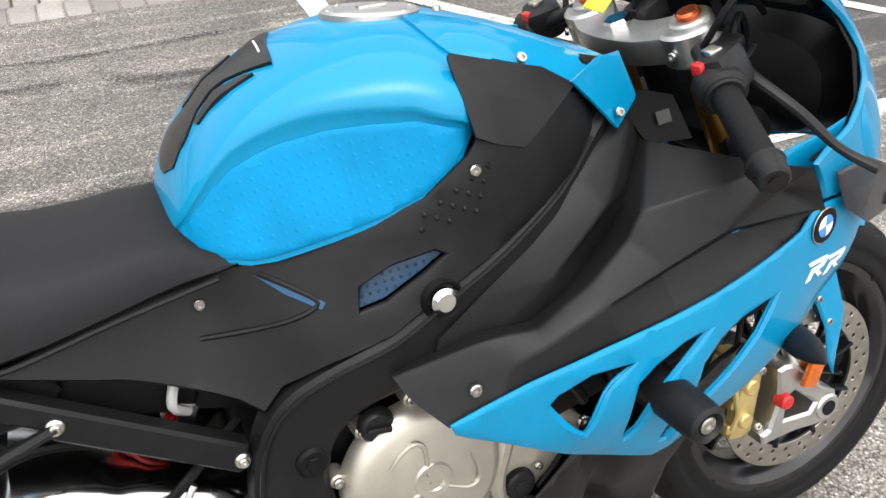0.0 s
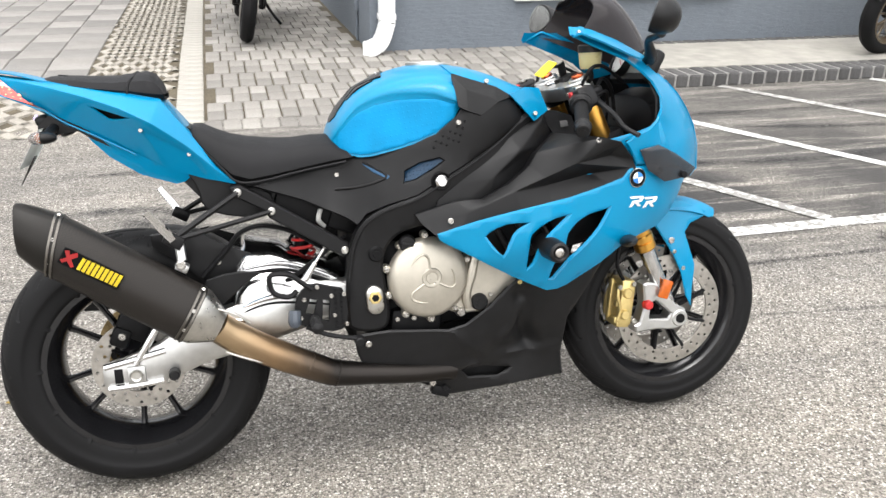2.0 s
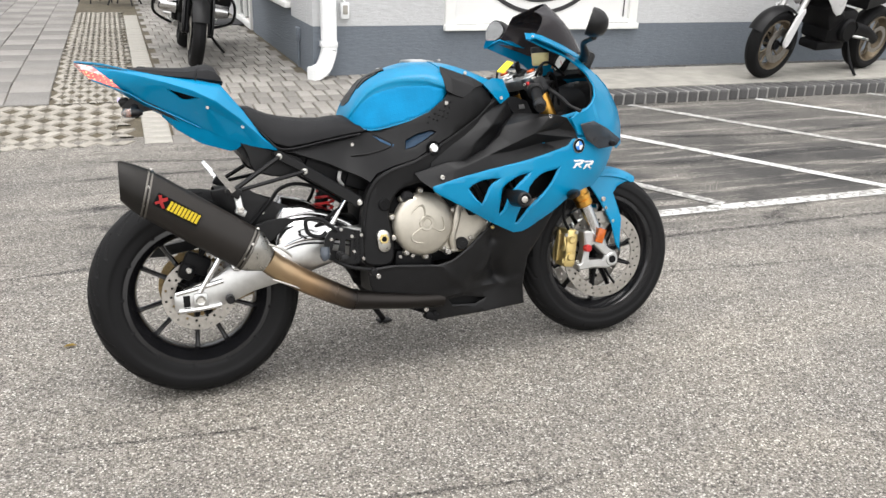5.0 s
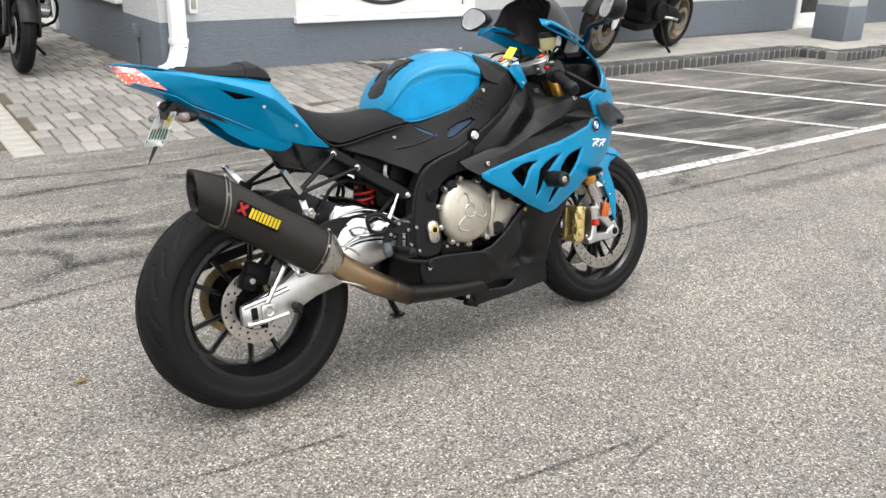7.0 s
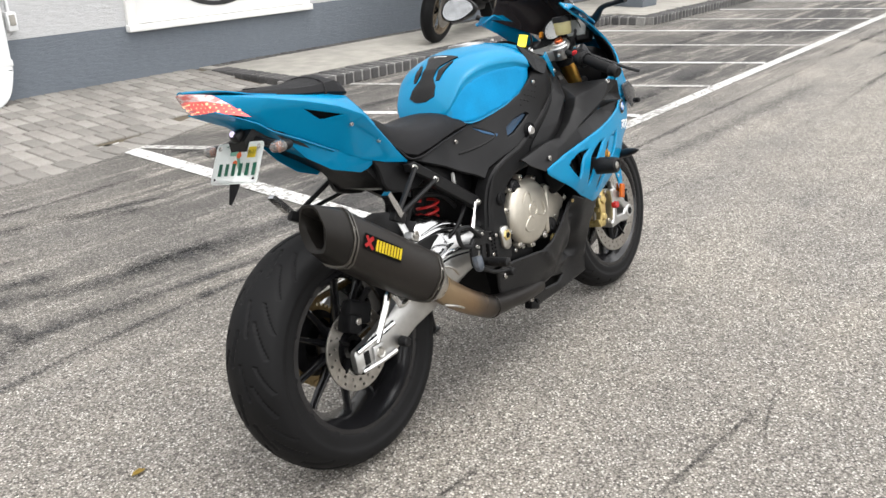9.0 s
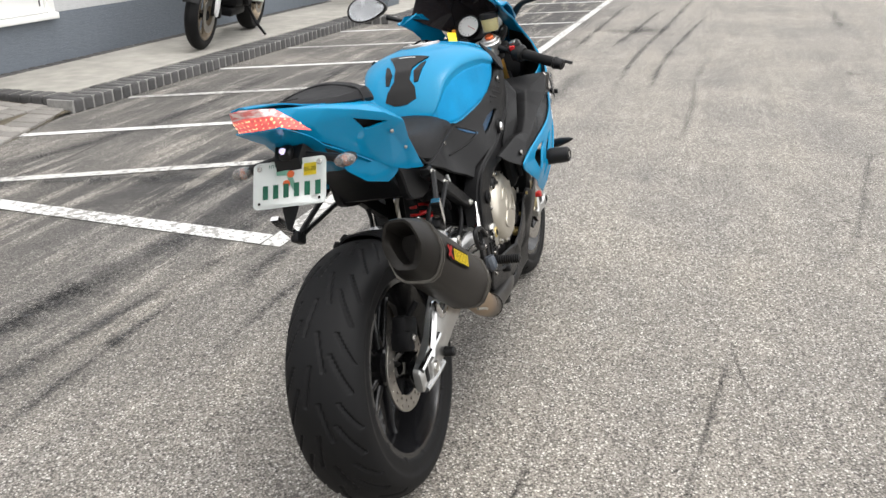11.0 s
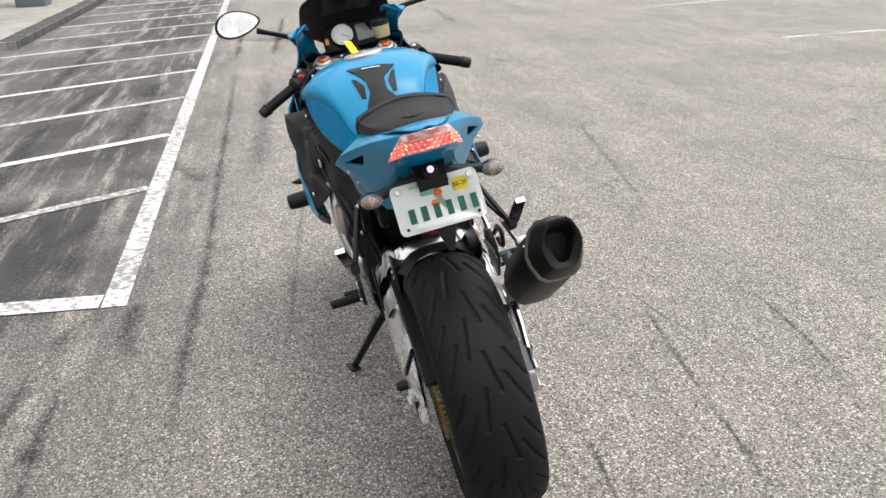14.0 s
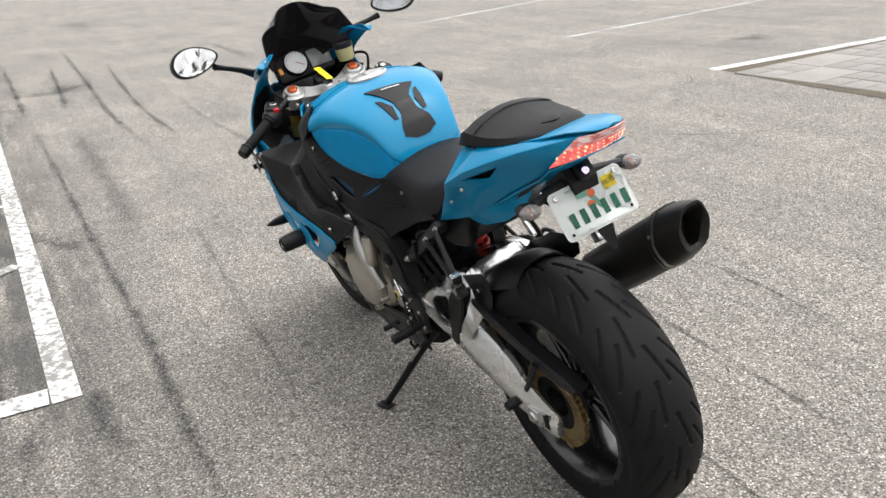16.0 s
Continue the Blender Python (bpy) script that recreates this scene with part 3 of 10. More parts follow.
w1, bar = window("window_1", (2.77, 0.5, WY), (4.88, 2.2), "x", -1, 0.1, M_TRIM, "white framed shop window filled with a white sign board", True)
bar("sign_board", 2.87, 4.78, 0.6, 2.1, WY + 0.0, WY + 0.03, M_SIGN)
bar("window_frame", 4.72, 4.732, 0.62, 2.1, WY - 0.008, WY + 0.0, M_SIGN_AND_INTERIOR_DARK)


def ring_mesh(r0, r1, seg=96):
    bm = bmesh.new()
    lathe(bm, [(0.004, r0), (-0.004, r0), (-0.004, r1), (0.004, r1)] if r0 > 0 else [(0.004, r1), (-0.004, r1), (-0.004, 0.001)], (3.76, WY - 0.006, 1.44), "y", seg)
    return fix(bm)


part("emblem_ring", ring_mesh(0.76, 0.8), M_SIGN_AND_INTERIOR_DARK, w1, "thin black ring of the round emblem")
part("emblem_disc", ring_mesh(0, 0.68), M_SIGN_AND_INTERIOR_DARK, w1, "black disc of the round emblem")
w2, bar = window("window_2", (6.3, 0.62, 1.5), (8.15, 2.2), "y", -1, 0.07, M_TRIM, "passage window with a pale sill and dark glass", True)
bar("pane", 6.37, 8.08, 0.69, 2.13, 1.53, 1.545, M_GLASS_DARK)
w3, bar = window("door_1", (8.95, 0.1, 1.5), (10.35, 2.2), "y", -1, 0.09, M_TRIM, "white framed glazed passage door", False)
bar("pane", 9.04, 10.26, 0.2, 2.1, 1.53, 1.545, M_GLASS_DARK)
bar("window_frame", 9.62, 9.7, 0.2, 2.1, 1.49, 1.56, M_TRIM)
w4, bar = window("door_2", (10.9, 0.105, WY), (12.1, 2.3), "x", -1, 0.1, M_TRIM, "white framed glazed shop door", False)
bar("pane", 11.0, 12.0, 0.3, 2.2, WY + 0.03, WY + 0.045, M_GLASS_DARK)
bar("door_rail", 11.0, 12.0, 0.205, 0.32, WY + 0.0, WY + 0.06, M_TRIM)
# added black sheets behind the panes stand in for the unlit interior
for nm, lo, hi in (("interior_dark_1", (1.76, 6.0, 0), (1.8, 10.6, 3.3)), ("interior_dark_2", (10.5, WY + 0.3, 0), (12.5, WY + 0.34, 3.3))):
    wall_box(nm, lo, hi, M_SIGN_AND_INTERIOR_DARK, "added black sheet standing in for the unlit interior behind the glass")


def pillar(x, y):
    t = thing("pillar", "square stucco pillar with grey base and white shaft on the walkway", "pillar", "pillars of the arcade")
    for nm, z0, z1, s, m in (("base", 0.105, 0.55, 0.46, M_GREY), ("shaft", 0.55, 3.4, 0.45, M_WHITE)):
        bm = bmesh.new()
        box(bm, (x, y, (z0 + z1) / 2), (s, s, z1 - z0), None, 0.008)
        part(nm, bm, m, t)
    return tagged(t, kind="structure")


pillar(10.3, 4.2)
pillar(13.8, 4.2)
pillar(17.3, 4.2)
# downpipe at the corner
dp = thing("downpipe", "white square plastic rainwater downpipe with a kicked-out foot", "downpipe")
bm = bmesh.new()


def square_sweep(bm, pts, hx, hy, n=6):
    line = spline(pts, n)
    rings = []
    for i, p in enumerate(line):
        d = (line[min(i + 1, len(line) - 1)] - line[max(i - 1, 0)]).normalized()
        u = Vector((0, 1, 0)) if abs(d.y) < 0.9 else Vector((1, 0, 0))
        u = (u - d * u.dot(d)).normalized()
        w = d.cross(u)
        rings.append([bm.verts.new(p + u * a * hy + w * b * hx) for a, b in ((-1, -0.8), (-0.8, -1), (0.8, -1), (1, -0.8), (1, 0.8), (0.8, 1), (-0.8, 1), (-1, 0.8))])
    stitch(bm, rings, True, True)


square_sweep(bm, [(1.63, WY - 0.07, 3.3), (1.63, WY - 0.07, 1.0), (1.63, WY - 0.07, 0.42), (1.625, WY - 0.075, 0.33), (1.57, WY - 0.1, 0.2), (1.49, WY - 0.14, 0.155), (1.44, WY - 0.17, 0.15)], 0.065, 0.05)
part("pipe", fix(bm), M_PVC, dp)
bm = bmesh.new()
box(bm, (1.63, WY - 0.065, 0.4), (0.145, 0.115, 0.05), None, 0.006)
part("collar", bm, M_PVC, dp)
eb = thing("outlet_box", "small white weatherproof outlet box on the wall", "outlet box")
bm = bmesh.new()
box(bm, (1.79, WY - 0.03, 0.69), (0.075, 0.055, 0.14), None, 0.008)
part("body", bm, M_PVC, eb)
bm = bmesh.new()
box(bm, (1.79, WY - 0.06, 0.7), (0.045, 0.01, 0.08), None, 0.003)
part("lid", bm, M_CONCRETE, eb)
bm = bmesh.new()
cyl(bm, (1.79, WY - 0.012, 0.76), (1.79, WY - 0.012, 3.3), 0.012)
part("conduit", bm, M_PVC, eb)
bm = bmesh.new()
cyl(bm, (1.485, 5.85, 0.1), (1.485, 5.85, 0.36), 0.012)
box(bm, (1.48, 5.85, 0.42), (0.04, 0.1, 0.12), None, 0.008)
tagged(mesh_ob("tap_post", bm, M_GREY), "grey painted tap and pipe on the passage wall", "tap")

# ---- motorcycle materials ----
def blue_paint():
    m, nt, p = node_mat("blue_paint")
    v = coords(nt)
    n = noise_tex(nt, v, 5, 3)
    link(nt, ramp(nt, n, [(0.3, (0.0, 0.178, 0.345)), (0.7, (0.0, 0.198, 0.38))]), p.inputs["Base Color"])
    p.inputs["Roughness"].default_value = 0.5
    p.inputs["Specular IOR Level"].default_value = 0.08
    p.inputs["Coat Weight"].default_value, p.inputs["Coat Roughness"].default_value = 0.48, 0.02
    bump(nt, p, noise_tex(nt, v, 30, 2), 0.03, 0.002)
    return m


def carbon_mat(name, a, b, rough):
    """Twill weave."""
    m, nt, p = node_mat(name)
    w1 = nt.nodes.new("ShaderNodeTexChecker")
    w1.inputs["Scale"].default_value = 420
    w1.inputs[1].default_value, w1.inputs[2].default_value = (*a, 1), (*b, 1)
    link(nt, coords(nt, (1, 1, 1), (0, radians(38), 0)), w1.inputs["Vector"])
    link(nt, w1.outputs[0], p.inputs["Base Color"])
    p.inputs["Roughness"].default_value = rough
    p.inputs["Coat Weight"].default_value, p.inputs["Coat Roughness"].default_value = 0.1, 0.2
    bump(nt, p, w1.outputs["Fac"], 0.15, 0.0006)
    return m


def grip_mat(name, color, rough, step=0.0125, depth=0.4):
    """Moulded pattern of small raised dots."""
    m, nt, p = node_mat(name)
    vo = nt.nodes.new("ShaderNodeTexVoronoi")
    vo.inputs["Scale"].default_value, vo.inputs["Randomness"].default_value = 1 / step, 0.0
    link(nt, coords(nt, (1, 0.001, 1), (0, radians(8), 0)), vo.inputs["Vector"])
    dot = ramp(nt, vo.outputs["Distance"], [(0.12, (1, 1, 1)), (0.2, (0, 0, 0))])
    n = noise_tex(nt, coords(nt), 18, 3)
    c0 = ramp(nt, n, [(0.3, tuple(c * 0.88 for c in color)), (0.7, tuple(min(1, c * 1.08) for c in color))])
    link(nt, c0, p.inputs["Base Color"])
    p.inputs["Roughness"].default_value = rough
    bump(nt, p, dot, depth, 0.002)
    return m


def titan_mat():
    m, nt, p = node_mat("heat_tinted_titanium")
    geo = nt.nodes.new("ShaderNodeTexCoord")
    sep = nt.nodes.new("ShaderNodeSeparateXYZ")
    link(nt, geo.outputs["Object"], sep.inputs[0])
    n = noise_tex(nt, coords(nt), 14, 4)
    f = maths(nt, "ADD", sep.outputs[0], maths(nt, "MULTIPLY", maths(nt, "SUBTRACT", n, 0.5), 0.06))
    # bronze heat tint; the front stretch, beneath the pan, is painted near black
    link(nt, ramp(nt, f, [(0.2, (0.42, 0.31, 0.19)), (0.32, (0.3, 0.2, 0.115)), (0.4, (0.1, 0.075, 0.055)), (0.47, (0.028, 0.025, 0.023))]), p.inputs["Base Color"])
    p.inputs["Metallic"].default_value = 0.9
    p.inputs["Roughness"].default_value = 0.36
    bump(nt, p, n, 0.1, 0.001)
    return m


B_BLUE = blue_paint()
B_GRIP = grip_mat("blue_grip_film", (0.0, 0.2, 0.42), 0.5, 0.0125, 0.22)
B_GRIP.node_tree.nodes["Principled BSDF"].inputs["Specular IOR Level"].default_value = 0.15
B_BLACK = mat("satin_black_plastic", (0.008, 0.008, 0.0085), 0.4, 0, 0.2, 30, 0.25, 900)
B_MATT = mat("matt_black_plastic", (0.007, 0.007, 0.0075), 0.42, 0, 0.2, 24, 0.35, 700)
B_DARK = mat("dark_mechanics", (0.005, 0.005, 0.0055), 0.5, 0, 0.4, 20, 0.2, 200)
B_CARBON = carbon_mat("carbon_fibre", (0.006, 0.006, 0.0065), (0.014, 0.0135, 0.013), 0.34)
B_MUFFLER = carbon_mat("muffler_carbon", (0.008, 0.0068, 0.006), (0.018, 0.015, 0.0125), 0.5)
B_CAP = mat("muffler_cap", (0.012, 0.0108, 0.0095), 0.42, 0.1, 0.15, 20, 0.15, 400)
B_SEAT = mat("seat_vinyl", (0.0105, 0.0105, 0.0115), 0.6, 0, 0.18, 22, 0.5, 600)
B_RUBBER = mat("tyre_rubber", (0.005, 0.005, 0.0054), 0.62, 0, 0.25, 18, 0.3, 500)
B_RUBBER.node_tree.nodes["Principled BSDF"].inputs["Specular IOR Level"].default_value = 0.17
B_RIM = mat("gloss_black_rim", (0.008, 0.008, 0.009), 0.16, 0, 0.3, 20, 0)
B_FRAME = mat("frame_black", (0.0085, 0.0085, 0.009), 0.38, 0.0, 0.15, 40, 0.4, 900)
B_ALU = mat("polished_aluminium", (0.66, 0.66, 0.66), 0.14, 1.0, 0.08, 20, 0.08, 200)
B_BRIDGE = mat("polished_swingarm", (0.5, 0.5, 0.5), 0.16, 1.0, 0.1, 14, 0.25, 22)
B_ARM = mat("bright_polished_aluminium", (0.82, 0.82, 0.82), 0.26, 1.0, 0.06, 16, 0.1, 120)
B_ALU_MATT = mat("cast_aluminium", (0.52, 0.52, 0.51), 0.38, 1.0, 0.1, 40, 0.3, 400)
B_ENGINE = mat("champagne_engine_cover", (0.45, 0.42, 0.36), 0.38, 0.75, 0.08, 50, 0.25, 600)
B_STEEL = mat("brushed_steel", (0.5, 0.49, 0.46), 0.3, 1.0, 0.15, 60, 0.1, 300)
B_DISC = mat("brake_disc_steel", (0.36, 0.34, 0.31), 0.4, 1.0, 0.2, 60, 0.1, 300)
B_BAND = mat("dark_steel_band", (0.16, 0.15, 0.135), 0.4, 1.0, 0.2, 60, 0)
B_BOLT = mat("bolt_steel", (0.42, 0.405, 0.38), 0.28, 1.0, 0.15, 60, 0)
B_GOLD = mat("gold_anodised", (0.62, 0.33, 0.07), 0.32, 1.0, 0.1, 30, 0.1, 200)
B_CALIPER = mat("caliper_gold", (0.6, 0.47, 0.2), 0.38, 0.75, 0.12, 30, 0.2, 300)
B_CHAIN = mat("brass_chain", (0.3, 0.22, 0.11), 0.42, 0.9, 0.35, 90, 0.2, 300)
for _m, _s in ((B_MATT, 0.2), (B_BLACK, 0.22), (B_FRAME, 0.17), (B_SEAT, 0.17), (B_DARK, 0.12), (B_MUFFLER, 0.2), (B_CAP, 0.2), (B_CARBON, 0.14)):
    _m.node_tree.nodes["Principled BSDF"].inputs["Specular IOR Level"].default_value = _s
B_TITAN = titan_mat()
B_RED = mat("red_plastic", (0.4, 0.012, 0.012), 0.4, 0, 0.15, 30, 0.1)
B_YELLOW = mat("yellow_tag", (0.85, 0.7, 0.01), 0.5, 0, 0.05, 20, 0)
B_LABEL_Y = mat("label_yellow", (0.8, 0.62, 0.02), 0.45, 0, 0.05, 20, 0)
B_WHITE = mat("white_print", (0.8, 0.8, 0.8), 0.4, 0, 0.04, 20, 0)
B_LOGO_BLUE = mat("emblem_blue", (0.03, 0.2, 0.6), 0.3, 0, 0.04, 20, 0)
B_AMBER = mat("amber_reflector", (0.42, 0.09, 0.008), 0.2, 0, 0.2, 90, 0.3, 500)
B_PLATE = mat("plate_white", (0.72, 0.75, 0.73), 0.4, 0, 0.04, 12, 0.1, 60)
B_GREEN = mat("plate_green", (0.01, 0.14, 0.08), 0.5, 0, 0.1, 30, 0)
B_PALE_GREEN = mat("plate_pale_green", (0.2, 0.42, 0.32), 0.5, 0, 0.2, 30, 0)
B_ORANGE = mat("plate_orange", (0.75, 0.16, 0.04), 0.5, 0, 0.15, 30, 0)
B_CREAM = mat("brake_fluid_pot", (0.45, 0.4, 0.2), 0.3, 0, 0.1, 20, 0)
B_COPPER = mat("copper_red_anodised", (0.6, 0.13, 0.05), 0.3, 1.0, 0.1, 30, 0)
B_MIRROR, _nt, _p = node_mat("mirror_glass")
_p.inputs["Base Color"].default_value = (0.9, 0.9, 0.9, 1)
_p.inputs["Metallic"].default_value, _p.inputs["Roughness"].default_value = 1.0, 0.02
B_SCREEN, _nt, _p = node_mat("tinted_screen")
_p.inputs["Base Color"].default_value = (0.02, 0.017, 0.018, 1)
_p.inputs["Roughness"].default_value = 0.05
_p.inputs["Specular IOR Level"].default_value = 0.2
_p.inputs["Alpha"].default_value = 0.965
B_SMOKE, _nt, _p = node_mat("smoked_plastic")
_p.inputs["Base Color"].default_value = (0.03, 0.032, 0.036, 1)
_p.inputs["Roughness"].default_value = 0.12
_p.inputs["Alpha"].default_value = 0.78
B_CLEAR, _nt, _p = node_mat("clear_lens")
_p.inputs["Base Color"].default_value = (0.66, 0.6, 0.57, 1)
_p.inputs["Roughness"].default_value = 0.08
_p.inputs["Transmission Weight"].default_value = 0.8
bump(_nt, _p, noise_tex(_nt, coords(_nt, (1, 1, 6)), 90, 2), 0.8, 0.004)
B_TAIL, _nt, _p = node_mat("lit_tail_light")
_v = _nt.nodes.new("ShaderNodeTexVoronoi")
_v.inputs["Scale"].default_value, _v.inputs["Randomness"].default_value = 62, 0.35
link(_nt, coords(_nt), _v.inputs["Vector"])
_e = ramp(_nt, _v.outputs["Distance"], [(0.06, (1.0, 0.3, 0.22)), (0.3, (1.0, 0.12, 0.1)), (0.6, (0.5, 0.06, 0.07))])
_p.inputs["Base Color"].default_value = (0.72, 0.14, 0.13, 1)
_p.inputs["Roughness"].default_value = 0.08
_p.inputs["Coat Weight"].default_value = 0.8
link(_nt, _e, _p.inputs["Emission Color"])
_p.inputs["Emission Strength"].default_value = 0.4
B_PINK, _nt, _p = node_mat("pale_red_lens")
_k = ramp(_nt, noise_tex(_nt, coords(_nt, (1, 1, 3)), 38, 3), [(0.42, (0.75, 0.2, 0.19)), (0.58, (0.86, 0.66, 0.64))])
link(_nt, _k, _p.inputs["Base Color"])
_p.inputs["Roughness"].default_value, _p.inputs["Coat Weight"].default_value = 0.1, 0.8
bump(_nt, _p, noise_tex(_nt, coords(_nt, (1, 1, 5)), 70, 2), 0.5, 0.004)
B_DIODE, _nt, _p = node_mat("lit_diode")
_p.inputs["Base Color"].default_value = (0.6, 0.12, 0.09, 1)
_p.inputs["Emission Color"].default_value = (1.0, 0.42, 0.2, 1)
_p.inputs["Emission Strength"].default_value = 1.3
B_GAP_REFLECTION = mat("dim_blue_reflection", (0.0, 0.045, 0.11), 0.5, 0, 0.15, 40, 0.2, 300)
B_LAMP, _nt, _p = node_mat("lit_plate_lamp")
_p.inputs["Base Color"].default_value = (0.25, 0.22, 0.32, 1)
_p.inputs["Emission Color"].default_value = (0.75, 0.65, 1.0, 1)
_p.inputs["Emission Strength"].default_value = 0.6
B_DIAL = mat("white_dial", (0.72, 0.72, 0.7), 0.35, 0, 0.03, 30, 0)
B_ORANGE_LAMP = mat("orange_lamp", (0.8, 0.3, 0.02), 0.3, 0, 0.05, 20, 0)

# ---- motorcycle: built upright, x ahead, y to its left, then leant on its stand ----
LEAN = 11.5
bike = thing("motorcycle", "bright blue and black sports motorcycle leaning on its side stand", "motorcycle", m=pose(0, 0, 0, -LEAN, 0, 0))


def loft(bm, rings, caps=True, closed=True):
    rows = [[bm.verts.new(p) for p in r] for r in rings]
    stitch(bm, rows, closed, caps)
    return bm


def seg_dist(px, py, ax, ay, bx, by):
    dx, dy = bx - ax, by - ay
    t = np.clip(((px - ax) * dx + (py - ay) * dy) / (dx * dx + dy * dy), 0, 1)
    return np.hypot(px - ax - t * dx, py - ay - t * dy)


def tyre(bm, c, prof, segs, repeats, grooves, seg, depth=0.005):
    """A tyre of crown profile (y, r), with grooves given as strokes in (run along, y) and repeated round it."""
    pr = spline([(y, r, 0) for y, r in prof], segs)
    ys = np.array([p.x for p in pr])
    rs = np.array([p.y for p in pr])
    run = max(rs) * math.tau / repeats
    cols = []
    for k in range(seg):
        a = k * math.tau / seg
        s = (a / math.tau * repeats % 1.0) * run
        cut = np.zeros(len(ys))
        for ax, ay, bx, by, w in grooves:
            for sh in (-run, 0, run):
                d = seg_dist(np.full(len(ys), s + sh), ys, ax, ay, bx, by)
                cut = np.maximum(cut, np.clip(1.6 - d / (w * 0.5), 0, 1))
        rr = rs - depth * cut
        cols.append([bm.verts.new((c[0] + r * math.cos(a), y, c[2] + r * math.sin(a))) for y, r in zip(ys, rr)])
    cols.append(cols[0])
    stitch(bm, cols, False)
    fix(bm)


def wheel(name, cx, cz, rt, half, rim_r, rim_half, label):
    """Rim with spokes, tyre, hub; the rim is the part, the rest hangs under it."""
    k = half / 0.095
    hub_r = 0.05
    bm = bmesh.new()
    b = rim_r
    lathe(bm, [(-rim_half, b + 0.002), (-rim_half + 0.006, b + 0.004), (-rim_half + 0.01, b - 0.012), (-rim_half * 0.55, b - 0.024), (0, b - 0.03), (rim_half * 0.55, b - 0.024), (rim_half - 0.01, b - 0.012), (rim_half - 0.006, b + 0.004), (rim_half, b + 0.002), (rim_half, b - 0.014), (rim_half * 0.6, b - 0.034), (0.02, b - 0.042), (-0.02, b - 0.042), (-rim_half * 0.6, b - 0.034), (-rim_half, b - 0.014)], (cx, 0, cz), "y", 96, True)
    rim = part(name, fix(bm), B_RIM, bike, label)
    bm = bmesh.new()
    t = rim_r
    h = rt - rim_r
    prof = [(-rim_half + 0.012, t - 0.006), (-rim_half - 0.004, t + 0.003), (-half * 0.96, t + 0.3 * h), (-half, t + 0.46 * h), (-half * 0.9, t + 0.7 * h), (-half * 0.62, t + 0.89 * h), (-half * 0.3, t + 0.98 * h), (0, rt)]
    prof = prof + [(-y, r) for y, r in prof[-2::-1]]
    g = []
    for s in (-1, 1):
        o = 0.0 if s < 0 else 0.075
        g += [(0.0 + o, s * 0.008 * k, 0.085 + o, s * 0.024 * k, 0.0072), (0.05 + o, s * 0.04 * k, 0.135 + o, s * 0.078 * k, 0.0066), (0.0 + o, s * 0.052 * k, 0.07 + o, s * 0.086 * k, 0.005)]
    tyre(bm, (cx, 0, cz), prof, 7, 13 if half > 0.08 else 12, g, 940)
    part("tyre", bm, B_RUBBER, rim, "grooved black sport tyre", 28)
    bm = bmesh.new()
    hw = 0.06 if half > 0.08 else 0.05
    lathe(bm, [(-hw, 0.02), (-hw, 0.034), (-hw * 0.7, 0.04), (-hw * 0.5, hub_r), (hw * 0.5, hub_r), (hw * 0.7, 0.04), (hw, 0.034), (hw, 0.02)], (cx, 0, cz), "y", 40, True)
    part("hub", fix(bm), B_RIM, rim)
    for i in range(10):
        a = i * math.tau / 10 + 0.18 + (0.1 if i % 2 else -0.1) * 0.6
        bm = bmesh.new()
        rows = []
        for q, wy, wt in ((0.045, 0.024, 0.012), (0.1, 0.016, 0.0085), (0.16, 0.013, 0.0075), (b - 0.036, 0.018, 0.009), (b - 0.026, 0.03, 0.014)):
            o = Vector((cx + q * math.cos(a), 0, cz + q * math.sin(a)))
            tn = Vector((-math.sin(a), 0, math.cos(a)))
            rows.append([o + tn * (wt * math.cos(u)) + Vector((0, wy * math.sin(u), 0)) for u in [j * math.tau / 10 for j in range(10)]])
        loft(bm, rows)
        part("spoke", fix(bm), B_RIM, rim)
    return rim


def disc(bm, cx, cz, y, r1, r0, holes, rows, thick=0.005, wave=0.0):
    """A drilled brake disc."""
    n = 96
    out = [(cx + (r1 + wave * math.sin(10 * k * math.tau / n)) * math.cos(k * math.tau / n), cz + (r1 + wave * math.sin(10 * k * math.tau / n)) * math.sin(k * math.tau / n)) for k in range(n)]
    inn = [(cx + r0 * math.cos(k * math.tau / 48), cz + r0 * math.sin(k * math.tau / 48)) for k in range(48)]
    hs = [inn]
    for i in range(holes):
        for j in range(rows):
            a = (i + 0.33 * j) * math.tau / holes
            q = r0 + (r1 - r0) * (j + 0.7) / (rows + 0.4)
            hs.append([(cx + q * math.cos(a) + 0.0042 * math.cos(u), cz + q * math.sin(a) + 0.0042 * math.sin(u)) for u in [m * math.tau / 8 for m in range(8)]])
    panel(bm, out, abs(y) + thick / 2, thick, hs, 0.03, 1 if y > 0 else -1, 0.0006)


